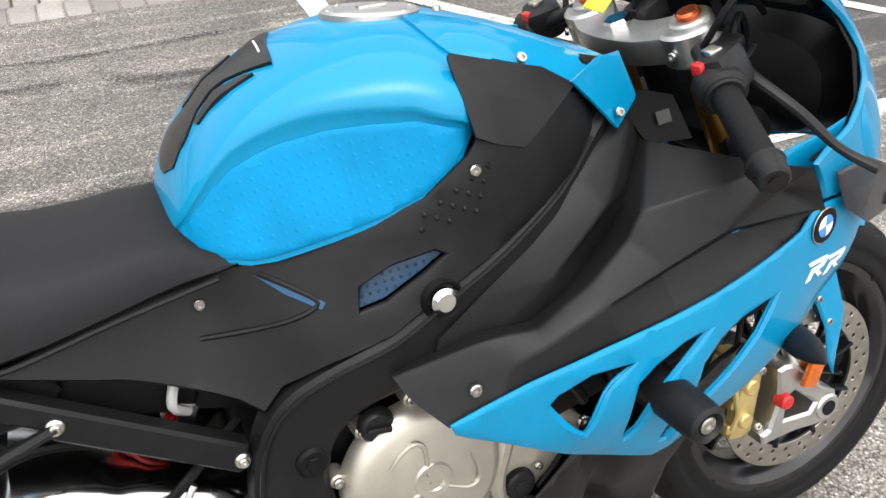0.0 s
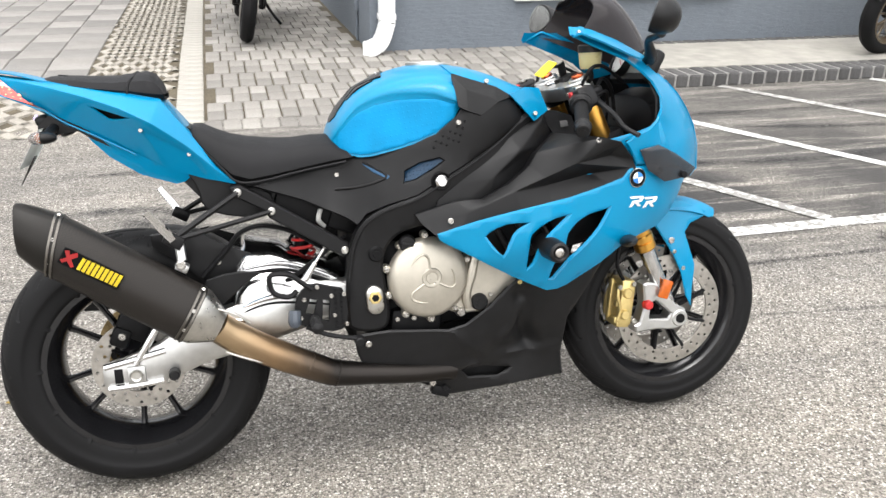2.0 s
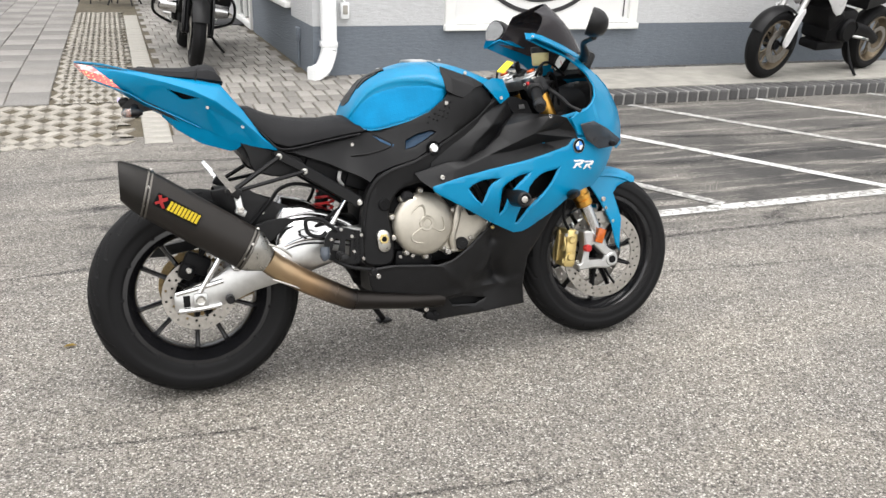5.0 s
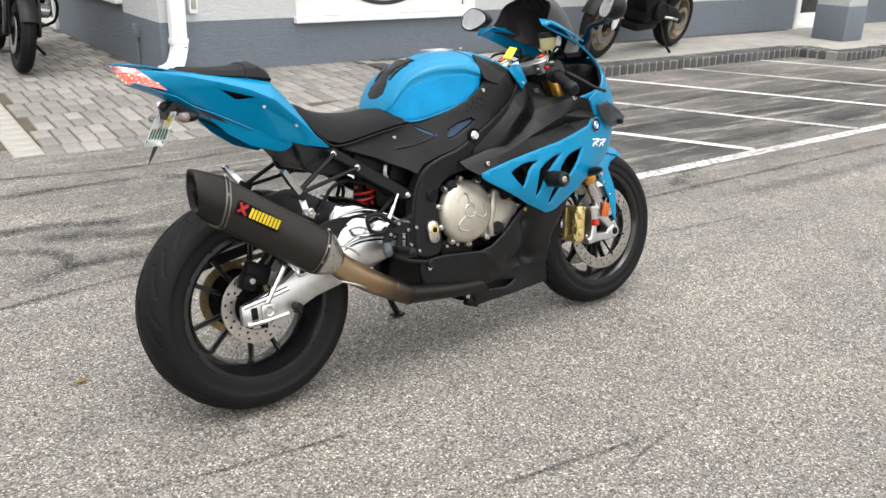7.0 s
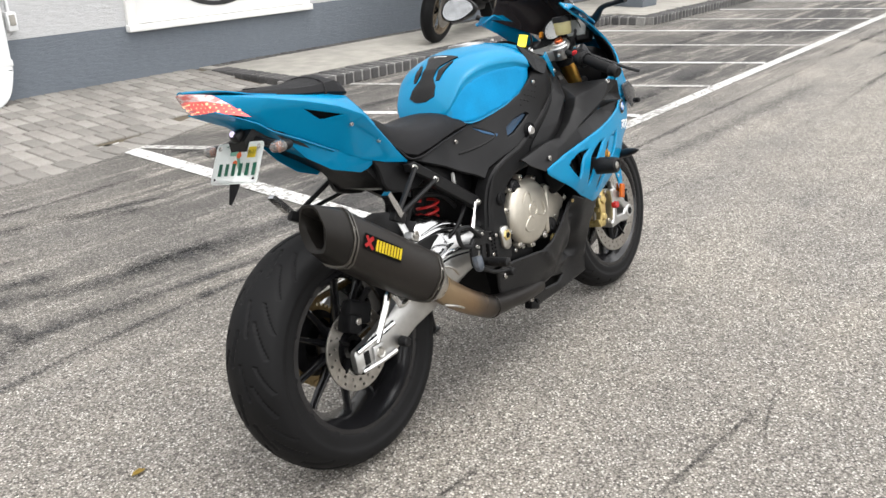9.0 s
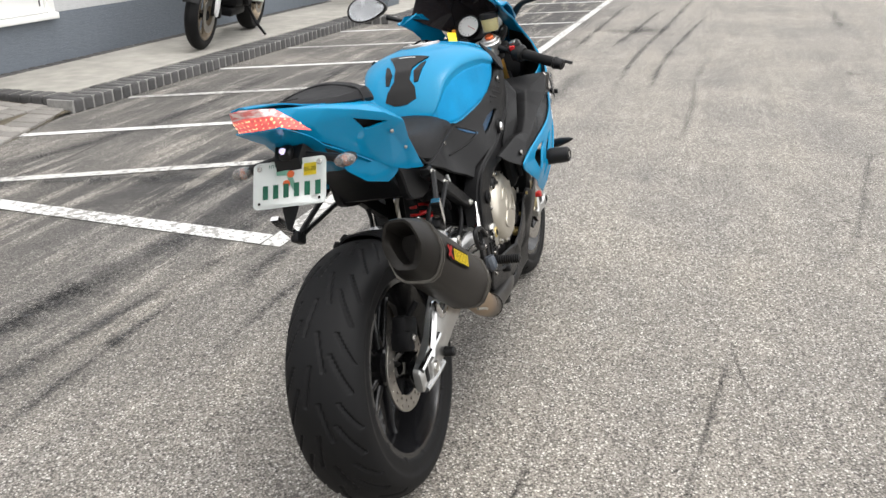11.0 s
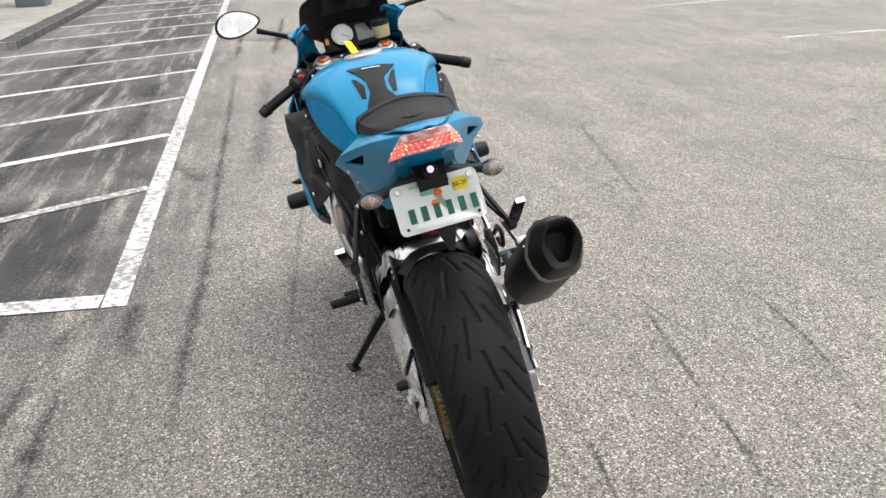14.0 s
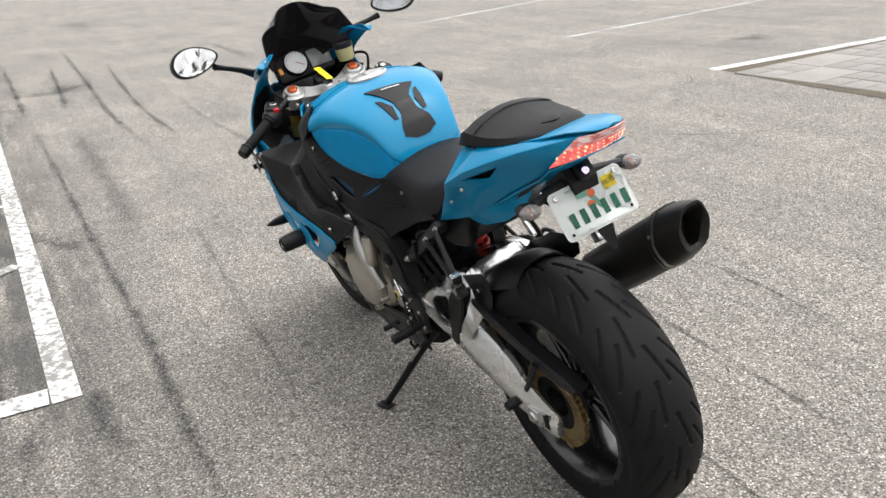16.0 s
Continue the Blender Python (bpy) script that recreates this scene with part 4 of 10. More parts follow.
RX, RZ, FX, FZ = 0.0, 0.322, 1.436, 0.302
rear = wheel("rear_wheel", RX, RZ, 0.322, 0.095, 0.222, 0.083, "gloss black ten-spoke rear wheel")
front = wheel("front_wheel", FX, FZ, 0.302, 0.061, 0.222, 0.055, "gloss black ten-spoke front wheel")
bm = bmesh.new()
disc(bm, RX, RZ, -0.075, 0.11, 0.07, 18, 2)
part("brake_disc", bm, B_DISC, rear, "drilled steel rear brake disc", 30)
for s in (-1, 1):
    bm = bmesh.new()
    disc(bm, FX, FZ, s * 0.068, 0.16, 0.118, 26, 2)
    d = part("brake_disc", bm, B_DISC, front, "drilled steel front brake disc", 30)
    for i in range(8):
        bm = bmesh.new()
        a = i * math.tau / 8 + 0.2
        tube(bm, [(FX + 0.04 * math.cos(a), s * 0.052, FZ + 0.04 * math.sin(a)), (FX + 0.085 * math.cos(a + 0.12), s * 0.062, FZ + 0.085 * math.sin(a + 0.12)), (FX + 0.122 * math.cos(a + 0.2), s * 0.067, FZ + 0.122 * math.sin(a + 0.2))], [0.014, 0.008, 0.01], 8, 3, 0.5)
        part("disc_carrier_arm", fix(bm), B_DARK, front)
for i in range(5):
    bm = bmesh.new()
    a = i * math.tau / 5
    tube(bm, [(0.035 * math.cos(a), -0.065, RZ + 0.035 * math.sin(a)), (0.075 * math.cos(a), -0.073, RZ + 0.075 * math.sin(a))], [0.014, 0.009], 8, 3, 0.5)
    part("disc_carrier_arm", fix(bm), B_DARK, rear)
# sprocket and chain on the left
bm = bmesh.new()
teeth = []
for i in range(44 * 4):
    a = i * math.tau / (44 * 4)
    teeth.append((RX + (0.108 if i % 4 in (0, 1) else 0.1) * math.cos(a), RZ + (0.108 if i % 4 in (0, 1) else 0.1) * math.sin(a)))
panel(bm, teeth, 0.092, 0.006, [[(RX + 0.07 * math.cos(k * math.tau / 32), RZ + 0.07 * math.sin(k * math.tau / 32)) for k in range(32)]], 0.03, 1, 0.0008)
part("sprocket", bm, B_CHAIN, rear, "brass coloured rear sprocket", 30)
bm = bmesh.new()
lathe(bm, [(0.05, 0.03), (0.085, 0.04), (0.089, 0.085), (0.08, 0.09), (0.05, 0.07)], (RX, 0, RZ), "y", 40)
part("sprocket_carrier", fix(bm), B_DARK, rear)
bm = bmesh.new()
path = [(0.106 * math.cos(a), RZ + 0.106 * math.sin(a)) for a in [radians(100 + 10 * k) for k in range(17)]]
loop = [(0.55, 0.475)] + [(0.55 - 0.55 * t + path[0][0] * t, 0.475 - 0.475 * t + path[0][1] * t) for t in (0.25, 0.5, 0.75)] + path + [(path[-1][0] + (0.545 - path[-1][0]) * t, path[-1][1] + (0.39 - path[-1][1]) * t) for t in (0.25, 0.5, 0.75, 1.0)]
pl = spline([(x, 0, z) for x, z in loop], 5)
acc, last = 0.0, pl[0]
k = 0
for p in pl[1:]:
    st = p - last
    L = st.length
    while acc + L >= 0.0159:
        q = last.lerp(p, (0.0159 - acc) / L)
        ang = math.atan2(st.z, st.x)
        for yy in (-0.007, 0.007):
            box(bm, (q.x, 0.089 + yy * (1.0 if k % 2 else 0.7), q.z), (0.019, 0.0022, 0.0135), Euler((0, -ang, 0)))
        cyl(bm, (q.x + 0.008 * math.cos(ang), 0.08, q.z + 0.008 * math.sin(ang)), (q.x + 0.008 * math.cos(ang), 0.098, q.z + 0.008 * math.sin(ang)), 0.0046, None, 6)
        last, L, acc = q, (p - q).length, 0.0
        st = p - q
        k += 1
    acc += L
    last = p
part("chain", bm, B_CHAIN, bike, "brass coloured drive chain", 30)

# ---- swingarm ----
def swing_arm(bm, s):
    # (x, centre z, half height, centre y, half width)
    sec = [(-0.075, 0.318, 0.022, 0.135, 0.009), (-0.07, 0.318, 0.03, 0.135, 0.011), (-0.03, 0.322, 0.036, 0.135, 0.013), (0.06, 0.342, 0.046, 0.132, 0.018), (0.1, 0.36, 0.054, 0.13, 0.022), (0.16, 0.385, 0.055, 0.128, 0.027), (0.24, 0.405, 0.058, 0.126, 0.031), (0.32, 0.428, 0.062, 0.12, 0.032), (0.42, 0.448, 0.055, 0.112, 0.042), (0.52, 0.455, 0.045, 0.1, 0.05), (0.58, 0.455, 0.034, 0.1, 0.05)]
    rings = []
    for x, z, h, y, w in sec:
        rings.append([(x, s * (y + w * a), z + h * b) for a, b in (((1, -0.75), (0.7, -1), (-0.7, -1), (-1, -0.75), (-1, 0.75), (-0.7, 1), (0.7, 1), (1, 0.75)) if s < 0 else ((1, -0.8), (0.7, -1), (-0.7, -1), (-1, -0.75), (-1, 0.8), (-0.7, 1), (-0.2, 1), (1, 0.15)))])
    loft(bm, rings)


arms = []
for s in (-1, 1):
    bm = bmesh.new()
    swing_arm(bm, s)
    arms.append(part("swingarm", fix(bm), B_ALU_MATT if s < 0 else B_ARM, bike, "bare aluminium swingarm side" if s < 0 else "polished aluminium swingarm side", 40))
# arched bridge of the swingarm: crowned top, creased shoulders and a bulge over each pivot
bm = bmesh.new()
rings = []
for y, top, lo in ((-0.15, 0.47, 0.415), (-0.146, 0.5, 0.415), (-0.132, 0.532, 0.42), (-0.124, 0.538, 0.42), (-0.118, 0.566, 0.42), (-0.1, 0.582, 0.43), (-0.06, 0.59, 0.44), (0, 0.593, 0.44), (0.06, 0.59, 0.44), (0.1, 0.582, 0.43), (0.118, 0.566, 0.42), (0.124, 0.538, 0.42), (0.132, 0.532, 0.42), (0.146, 0.5, 0.415), (0.15, 0.47, 0.415)):
    k = (top - 0.42)
    rings.append([(0.235, y, lo + 0.3 * k), (0.25, y, lo + 0.8 * k), (0.275, y, lo + 0.96 * k), (0.33, y, top), (0.36, y, top - 0.006), (0.38, y, top - 0.02 * k / 0.16), (0.4, y, top - 0.022 * k / 0.16), (0.47, y, top - 0.05 * k / 0.16), (0.51, y, lo + 0.5 * k), (0.53, y, lo + 0.3 * k), (0.54, y, lo), (0.4, y, lo - 0.01), (0.28, y, lo)])
loft(bm, rings)
bridge = part("swingarm_bridge", fix(bm), B_BRIDGE, bike, "polished aluminium swingarm bridge", 50)
for s in (-1,):
    for pts, r in (([(0.25, s * 0.15, 0.455), (0.33, s * 0.155, 0.478), (0.42, s * 0.155, 0.47), (0.52, s * 0.15, 0.448)], 0.007), ([(0.27, s * 0.121, 0.545), (0.36, s * 0.122, 0.552), (0.45, s * 0.122, 0.52), (0.51, s * 0.122, 0.485)], 0.005)):
        bm = bmesh.new()
        tube(bm, pts, [0.003, r, r, 0.003], 10, 6)
        part("crease", fix(bm), B_BRIDGE, bridge)
    for pts, r in (([(0.262, s * 0.13, 0.536), (0.36, s * 0.131, 0.538), (0.45, s * 0.131, 0.508), (0.52, s * 0.131, 0.47)], 0.004), ([(0.24, s * 0.153, 0.44), (0.32, s * 0.155, 0.462), (0.42, s * 0.156, 0.453), (0.53, s * 0.152, 0.43)], 0.003)):
        bm = bmesh.new()
        tube(bm, pts, [0.002, r, r, 0.002], 8, 6)
        part("joint_gap", fix(bm), B_DARK, bridge)
bm = bmesh.new()
panel(bm, soften([(0.16, 0.53), (0.24, 0.55), (0.315, 0.543), (0.27, 0.52), (0.238, 0.49), (0.2, 0.465)], 1), 0.158, 0.006, (), 0.03, -1, 0.003)
part("bridge_guard", bm, B_MATT, bridge, "matt black guard over the swingarm")
# bracing ridge and axle plates on the right
bm = bmesh.new()
tube(bm, [(0.0, -0.15, 0.345), (0.05, -0.155, 0.42), (0.075, -0.152, 0.452), (0.1, -0.15, 0.425), (0.115, -0.152, 0.405), (0.19, -0.152, 0.43), (0.26, -0.15, 0.425)], 0.009, 8, 5)
tube(bm, [(-0.07, -0.147, 0.345), (0.0, -0.15, 0.358), (0.07, -0.151, 0.372)], 0.008, 8, 4)
tube(bm, [(-0.065, -0.147, 0.292), (0.0, -0.15, 0.294), (0.06, -0.151, 0.3)], 0.008, 8, 4)
part("swingarm_rib", fix(bm), B_ALU, arms[0])
for s, arm in zip((-1, 1), arms):
    bm = bmesh.new()
    box(bm, (0.0, s * 0.15, 0.32), (0.042, 0.012, 0.044), None, 0.004)
    part("axle_block", fix(bm), B_ALU_MATT, arm)
    bm = bmesh.new()
    cyl(bm, (0, s * 0.145, 0.32), (0, s * 0.16, 0.32), 0.016, None, 6, 0.002)
    lathe(bm, [(s * 0.16, 0.009), (s * 0.162, 0.013), (s * 0.158, 0.015)], (0, 0, 0.32), "y", 20)
    part("axle_nut", fix(bm), B_STEEL, arm)
    for xx in (-0.04, 0.033):
        bm = bmesh.new()
        box(bm, (xx, s * 0.147, 0.32), (0.02, 0.004, 0.036), None, 0.002)
        part("slot", fix(bm), B_DARK, arm)
    bm = bmesh.new()
    cyl(bm, (0.086, s * 0.148, 0.315), (0.086, s * 0.178, 0.315), 0.014, 0.0125, 16, 0.004)
    part("stand_bobbin", fix(bm), B_BLACK, arm)
# rear caliper and its bracket
bm = bmesh.new()
box(bm, (0.0, -0.098, 0.425), (0.08, 0.04, 0.06), Euler((0, radians(25), 0)), 0.012)
box(bm, (-0.03, -0.1, 0.405), (0.045, 0.05, 0.05), Euler((0, radians(25), 0)), 0.01)
cyl(bm, (0.01, -0.1, 0.44), (0.03, -0.13, 0.48), 0.008)
cal = part("rear_caliper", fix(bm), B_DARK, bike, "black rear brake caliper")
bm = bmesh.new()
bolt(bm, (-0.025, -0.126, 0.41), 0.009)
part("bolt", bm, B_BOLT, cal)
# hugger
def hug(bm):
    rings = []
    for k in range(14):
        a = radians(22 + k * 4.2)
        r = 0.345 + 0.012 * math.sin(k * 0.3)
        w = 0.1 if k < 11 else 0.1 - 0.006 * (k - 10)
        row = []
        for u in range(9):
            t = -1 + u / 4
            y = w * t
            drop = 0.045 * abs(t) ** 3
            row.append((RX + (r - drop) * math.cos(a), y, RZ + (r - drop) * math.sin(a)))
        rings.append(row)
    rows = [[bm.verts.new(p) for p in r] for r in rings]
    stitch(bm, rows, False)
    fix(bm)
    bmesh.ops.solidify(bm, geom=bm.faces[:], thickness=0.004)


bm = bmesh.new()
hug(bm)
hugger = part("hugger", fix(bm), B_MATT, bike, "matt black rear mudguard")
for s in (-1, 1):
    bm = bmesh.new()
    back = [(0.03, 0.64), (0.15, 0.655)] if s < 0 else [(0.15, 0.585), (0.17, 0.625)]
    panel(bm, soften(back + [(0.235, 0.6), (0.34, 0.56), (0.345, 0.52), (0.25, 0.49), (0.19, 0.47 if s < 0 else 0.5), (0.16, 0.54)], 1), 0.106, 0.004, (), 0.04, s)
    part("side_plate", bm, B_MATT, hugger)

# chain guard along the left arm
bm = bmesh.new()
panel(bm, soften([(-0.15, 0.452), (0.03, 0.476), (0.12, 0.5), (0.25, 0.535), (0.26, 0.515), (0.13, 0.468), (0.04, 0.446), (-0.13, 0.418)], 1), 0.118, 0.036, (), 0.04, 1, 0.004)
guard_ = part("chain_guard", bm, B_MATT, bike, "black plastic chain guard")
bm = bmesh.new()
tube(bm, [(0.0, 0.12, 0.45), (0.005, 0.14, 0.41), (0.02, 0.146, 0.385)], [0.011, 0.009, 0.008], 8, 4, 0.6)
part("guard_bracket", fix(bm), B_MATT, guard_)
bm = bmesh.new()
panel(bm, soften([(0.2, 0.6), (0.285, 0.56), (0.33, 0.45), (0.345, 0.385), (0.315, 0.38), (0.285, 0.44), (0.23, 0.52)], 1), 0.156, 0.006, (), 0.03, 1, 0.003)
part("arm_shield", bm, B_MATT, hugger, "black shield hanging over the swingarm")
for s in (-1, 1):
    bm = bmesh.new()
    bolt(bm, (0.21, s * 0.107, 0.565), 0.006, (0, s, 0))
    part("bolt", bm, B_BOLT, hugger)

# ---- exhaust ----
DS = Vector((0.847, 0.0, -0.53)).normalized()
NS = Vector((0.53, 0.0, 0.847)).normalized()
YS = Vector((0, 1, 0))


def mpoint(s, n, y):
    return DS * s + NS * (0.482 + n) + YS * y


def mring(s, h, w, y0, cut=0.0, n0=0.0, bore=False):
    """Rounded six-sided section of the muffler, or its three-cornered bore; cut slants the end."""
    out = []
    shape = [(0.0, 1.0), (0.45, 0.98), (0.74, 0.86), (0.86, 0.6), (0.84, 0.25), (0.72, -0.15), (0.52, -0.62), (0.3, -0.92), (0.0, -1.0), (-0.3, -0.92), (-0.52, -0.62), (-0.72, -0.15), (-0.84, 0.25), (-0.86, 0.6), (-0.74, 0.86), (-0.45, 0.98)] if bore else [(0.0, 1.0), (0.42, 0.97), (0.66, 0.8), (0.9, 0.36), (1.0, 0.0), (0.93, -0.36), (0.72, -0.8), (0.46, -0.97), (0.0, -1.0), (-0.46, -0.97), (-0.72, -0.8), (-0.93, -0.36), (-1.0, 0.0), (-0.9, 0.36), (-0.66, 0.8), (-0.42, 0.97)]
    for a, b in shape:
        out.append(mpoint(s - cut * b, n0 + h * b, y0 + w * a))
    return out


MY = -0.222
bm = bmesh.new()
loft(bm, [mring(-0.465, 0.062, 0.06, MY - 0.004, 0.02, 0.012), mring(-0.455, 0.064, 0.062, MY - 0.004, 0.02, 0.012), mring(-0.3, 0.066, 0.065, MY, 0.01, 0.004), mring(-0.125, 0.066, 0.065, MY + 0.004, 0.0, -0.003)])
muf = part("muffler", fix(bm), B_MUFFLER, bike, "dark carbon six-sided muffler sleeve", 40)
bm = bmesh.new()
r0 = [mring(-0.461, 0.063, 0.061, MY - 0.004, 0.02, 0.012), mring(-0.49, 0.06, 0.056, MY - 0.005, 0.024, 0.011), mring(-0.528, 0.051, 0.047, MY - 0.006, 0.028, 0.011), mring(-0.535, 0.048, 0.044, MY - 0.006, 0.028, 0.01), mring(-0.534, 0.043, 0.039, MY - 0.006, 0.027, 0.01), mring(-0.526, 0.037, 0.036, MY - 0.006, 0.025, 0.011, True), mring(-0.5, 0.034, 0.033, MY - 0.006, 0.024, 0.011, True), mring(-0.42, 0.032, 0.031, MY - 0.006, 0.02, 0.011, True)]
rows = [[bm.verts.new(p) for p in r] for r in r0]
stitch(bm, rows, True)
bm.faces.new(rows[-1])
part("end_cap", fix(bm), B_CAP, muf, "dark muffler end cap with a D-shaped outlet", 40)
bm = bmesh.new()
loft(bm, [mring(-0.43, 0.031, 0.03, MY - 0.006, 0.02, 0.011, True), mring(-0.425, 0.031, 0.03, MY - 0.006, 0.02, 0.011, True)])
part("baffle", fix(bm), B_DARK, muf)
for s0, cut, nn in ((-0.455, 0.02, 0.012), (-0.135, 0.0, -0.003)):
    bm = bmesh.new()
    for ds in (-0.0055, 0.0055):
        loft(bm, [mring(s0 + ds - 0.0025, 0.0668, 0.0658, MY if s0 > -0.3 else MY - 0.003, cut, nn), mring(s0 + ds + 0.0025, 0.0668, 0.0658, MY if s0 > -0.3 else MY - 0.003, cut, nn)])
    b = part("band", fix(bm), B_BAND, muf, "thin steel band")
    for a, bb in ((0.86, -0.42), (0.9, 0.32), (-0.9, 0.32), (0.3, 1.0)):
        bm = bmesh.new()
        bolt(bm, mpoint(s0 - cut * bb, nn + 0.066 * bb, MY - 0.064 * a), 0.0045, (0, -a, 0.3 * bb), 0.003)
        part("rivet", bm, B_BOLT, b)
bm = bmesh.new()
loft(bm, [mring(-0.126, 0.064, 0.063, MY + 0.004, 0, -0.003), mring(-0.11, 0.062, 0.06, MY + 0.005, 0, -0.004), mring(-0.075, 0.044, 0.042, MY + 0.008, 0, -0.006), mring(-0.06, 0.037, 0.036, MY + 0.01, 0, -0.008)])
part("front_cone", fix(bm), B_STEEL, muf, "brownish steel muffler cone", 40)
# label on the muffler: plain shapes for a maker's mark
def decal(name, pts, material, parent, off, label=""):
    """A flat shape on the muffler's outer face; pts in (along, up)."""
    bm = bmesh.new()
    f = [bm.verts.new(mpoint(s, n, MY - 0.0585 - off - (0.0085 - abs(n) * 0.12))) for s, n in pts]
    bm.faces.new(f)
    bmesh.ops.solidify(bm, geom=bm.faces[:], thickness=0.0006)
    return part(name, fix(bm), material, parent, label, None)


lab = decal("maker_label", [(-0.432, 0.033), (-0.3, 0.03), (-0.3, -0.006), (-0.432, -0.003)], B_DARK, muf, 0.0022, "black label with red and yellow shapes")
decal("label_mark", [(-0.43, 0.026), (-0.421, 0.03), (-0.417, 0.022), (-0.405, 0.032), (-0.4, 0.024), (-0.41, 0.014), (-0.398, 0.002), (-0.404, -0.002), (-0.416, 0.007), (-0.424, 0.0), (-0.43, 0.005), (-0.42, 0.014)], B_RED, lab, 0.003)
for i in range(9):
    s0 = -0.393 + i * 0.0102
    decal("label_bar", [(s0 + 0.002, 0.027), (s0 + 0.0095, 0.027), (s0 + 0.0078, 0.0), (s0 + 0.0003, 0.0)], B_LABEL_Y, lab, 0.003)
# link pipe
bm = bmesh.new()
tube(bm, [tuple(mpoint(-0.065, -0.008, MY + 0.01)), (0.235, -0.2, 0.402), (0.33, -0.182, 0.34), (0.43, -0.165, 0.285), (0.47, -0.16, 0.268), (0.56, -0.152, 0.252), (0.68, -0.14, 0.235), (0.78, -0.12, 0.225)], [0.036, 0.037, 0.036, 0.034, 0.033, 0.028, 0.027, 0.027], 20, 7)
pipe = part("link_pipe", fix(bm), B_TITAN, bike, "heat-tinted brown titanium exhaust pipe", 60)
for q, d in (((0.4, -0.17, 0.303), (0.84, 0.1, -0.5)), ((0.47, -0.16, 0.268), (0.92, 0.05, -0.3))):
    bm = bmesh.new()
    qv, dv = Vector(q), Vector(d).normalized()
    cyl(bm, qv - dv * 0.002, qv + dv * 0.002, 0.0355, None, 24, 0.001)
    part("weld_seam", fix(bm), B_TITAN, pipe)
for pts in ([(0.18, -0.24, 0.492), (0.235, -0.24, 0.47), (0.27, -0.23, 0.44)], [(0.21, -0.215, 0.372), (0.25, -0.22, 0.355), (0.29, -0.21, 0.335)]):
    bm = bmesh.new()
    tube(bm, pts, 0.0035, 8)
    part("spring", fix(bm), B_STEEL, pipe)
# muffler hanger
bm = bmesh.new()
tube(bm, [(0.132, -0.2, 0.595), (0.13, -0.19, 0.62), (0.125, -0.175, 0.655)], 0.011, 8, 4, 0.5)
box(bm, (0.132, -0.215, 0.585), (0.03, 0.03, 0.02), Euler((0, radians(30), 0)), 0.004)
hang = part("muffler_hanger", fix(bm), B_ALU_MATT, bike)
bm = bmesh.new()
bolt(bm, (0.131, -0.23, 0.592), 0.011)
part("bolt", bm, B_BOLT, hang)

# ---- frame, engine ----
side_body = rbf([(0.3, 0.745, 0.13), (0.4, 0.72, 0.126), (0.513, 0.757, 0.105), (0.53, 0.79, 0.11), (0.55, 0.66, 0.155), (0.61, 0.716, 0.176), (0.59, 0.8, 0.134), (0.667, 0.821, 0.168), (0.66, 0.72, 0.187), (0.79, 0.885, 0.206), (0.8, 0.8, 0.208), (0.85, 0.897, 0.214), (0.91, 0.925, 0.185), (0.95, 0.86, 0.176), (0.972, 0.913, 0.144), (1.0, 0.88, 0.132), (0.88, 0.82, 0.205)])
frame_y = rbf([(0.5, 0.38, 0.165), (0.6, 0.37, 0.17), (0.52, 0.6, 0.17), (0.6, 0.5, 0.175), (0.62, 0.66, 0.19), (0.75, 0.735, 0.206), (0.9, 0.82, 0.2), (1.0, 0.9, 0.145), (0.8, 0.66, 0.2), (0.95, 0.78, 0.18), (1.03, 0.85, 0.12)])
SPAR = [(1.03, 0.92), (0.99, 0.888), (0.9, 0.829), (0.82, 0.779), (0.75, 0.738), (0.69, 0.703), (0.62, 0.682), (0.57, 0.66), (0.54, 0.625), (0.52, 0.57), (0.508, 0.5), (0.503, 0.41), (0.51, 0.37), (0.6, 0.362), (0.614, 0.41), (0.603, 0.5), (0.597, 0.545), (0.62, 0.6), (0.68, 0.628), (0.75, 0.63), (0.85, 0.68), (0.95, 0.74), (1.03, 0.83)]
spars = []
for s in (-1, 1):
    bm = bmesh.new()
    panel(bm, soften(SPAR, 2), frame_y, 0.045, (), 0.03, s, 0.008)
    spars.append(part("frame_spar", bm, B_FRAME, bike, "black cast aluminium frame spar", 40))
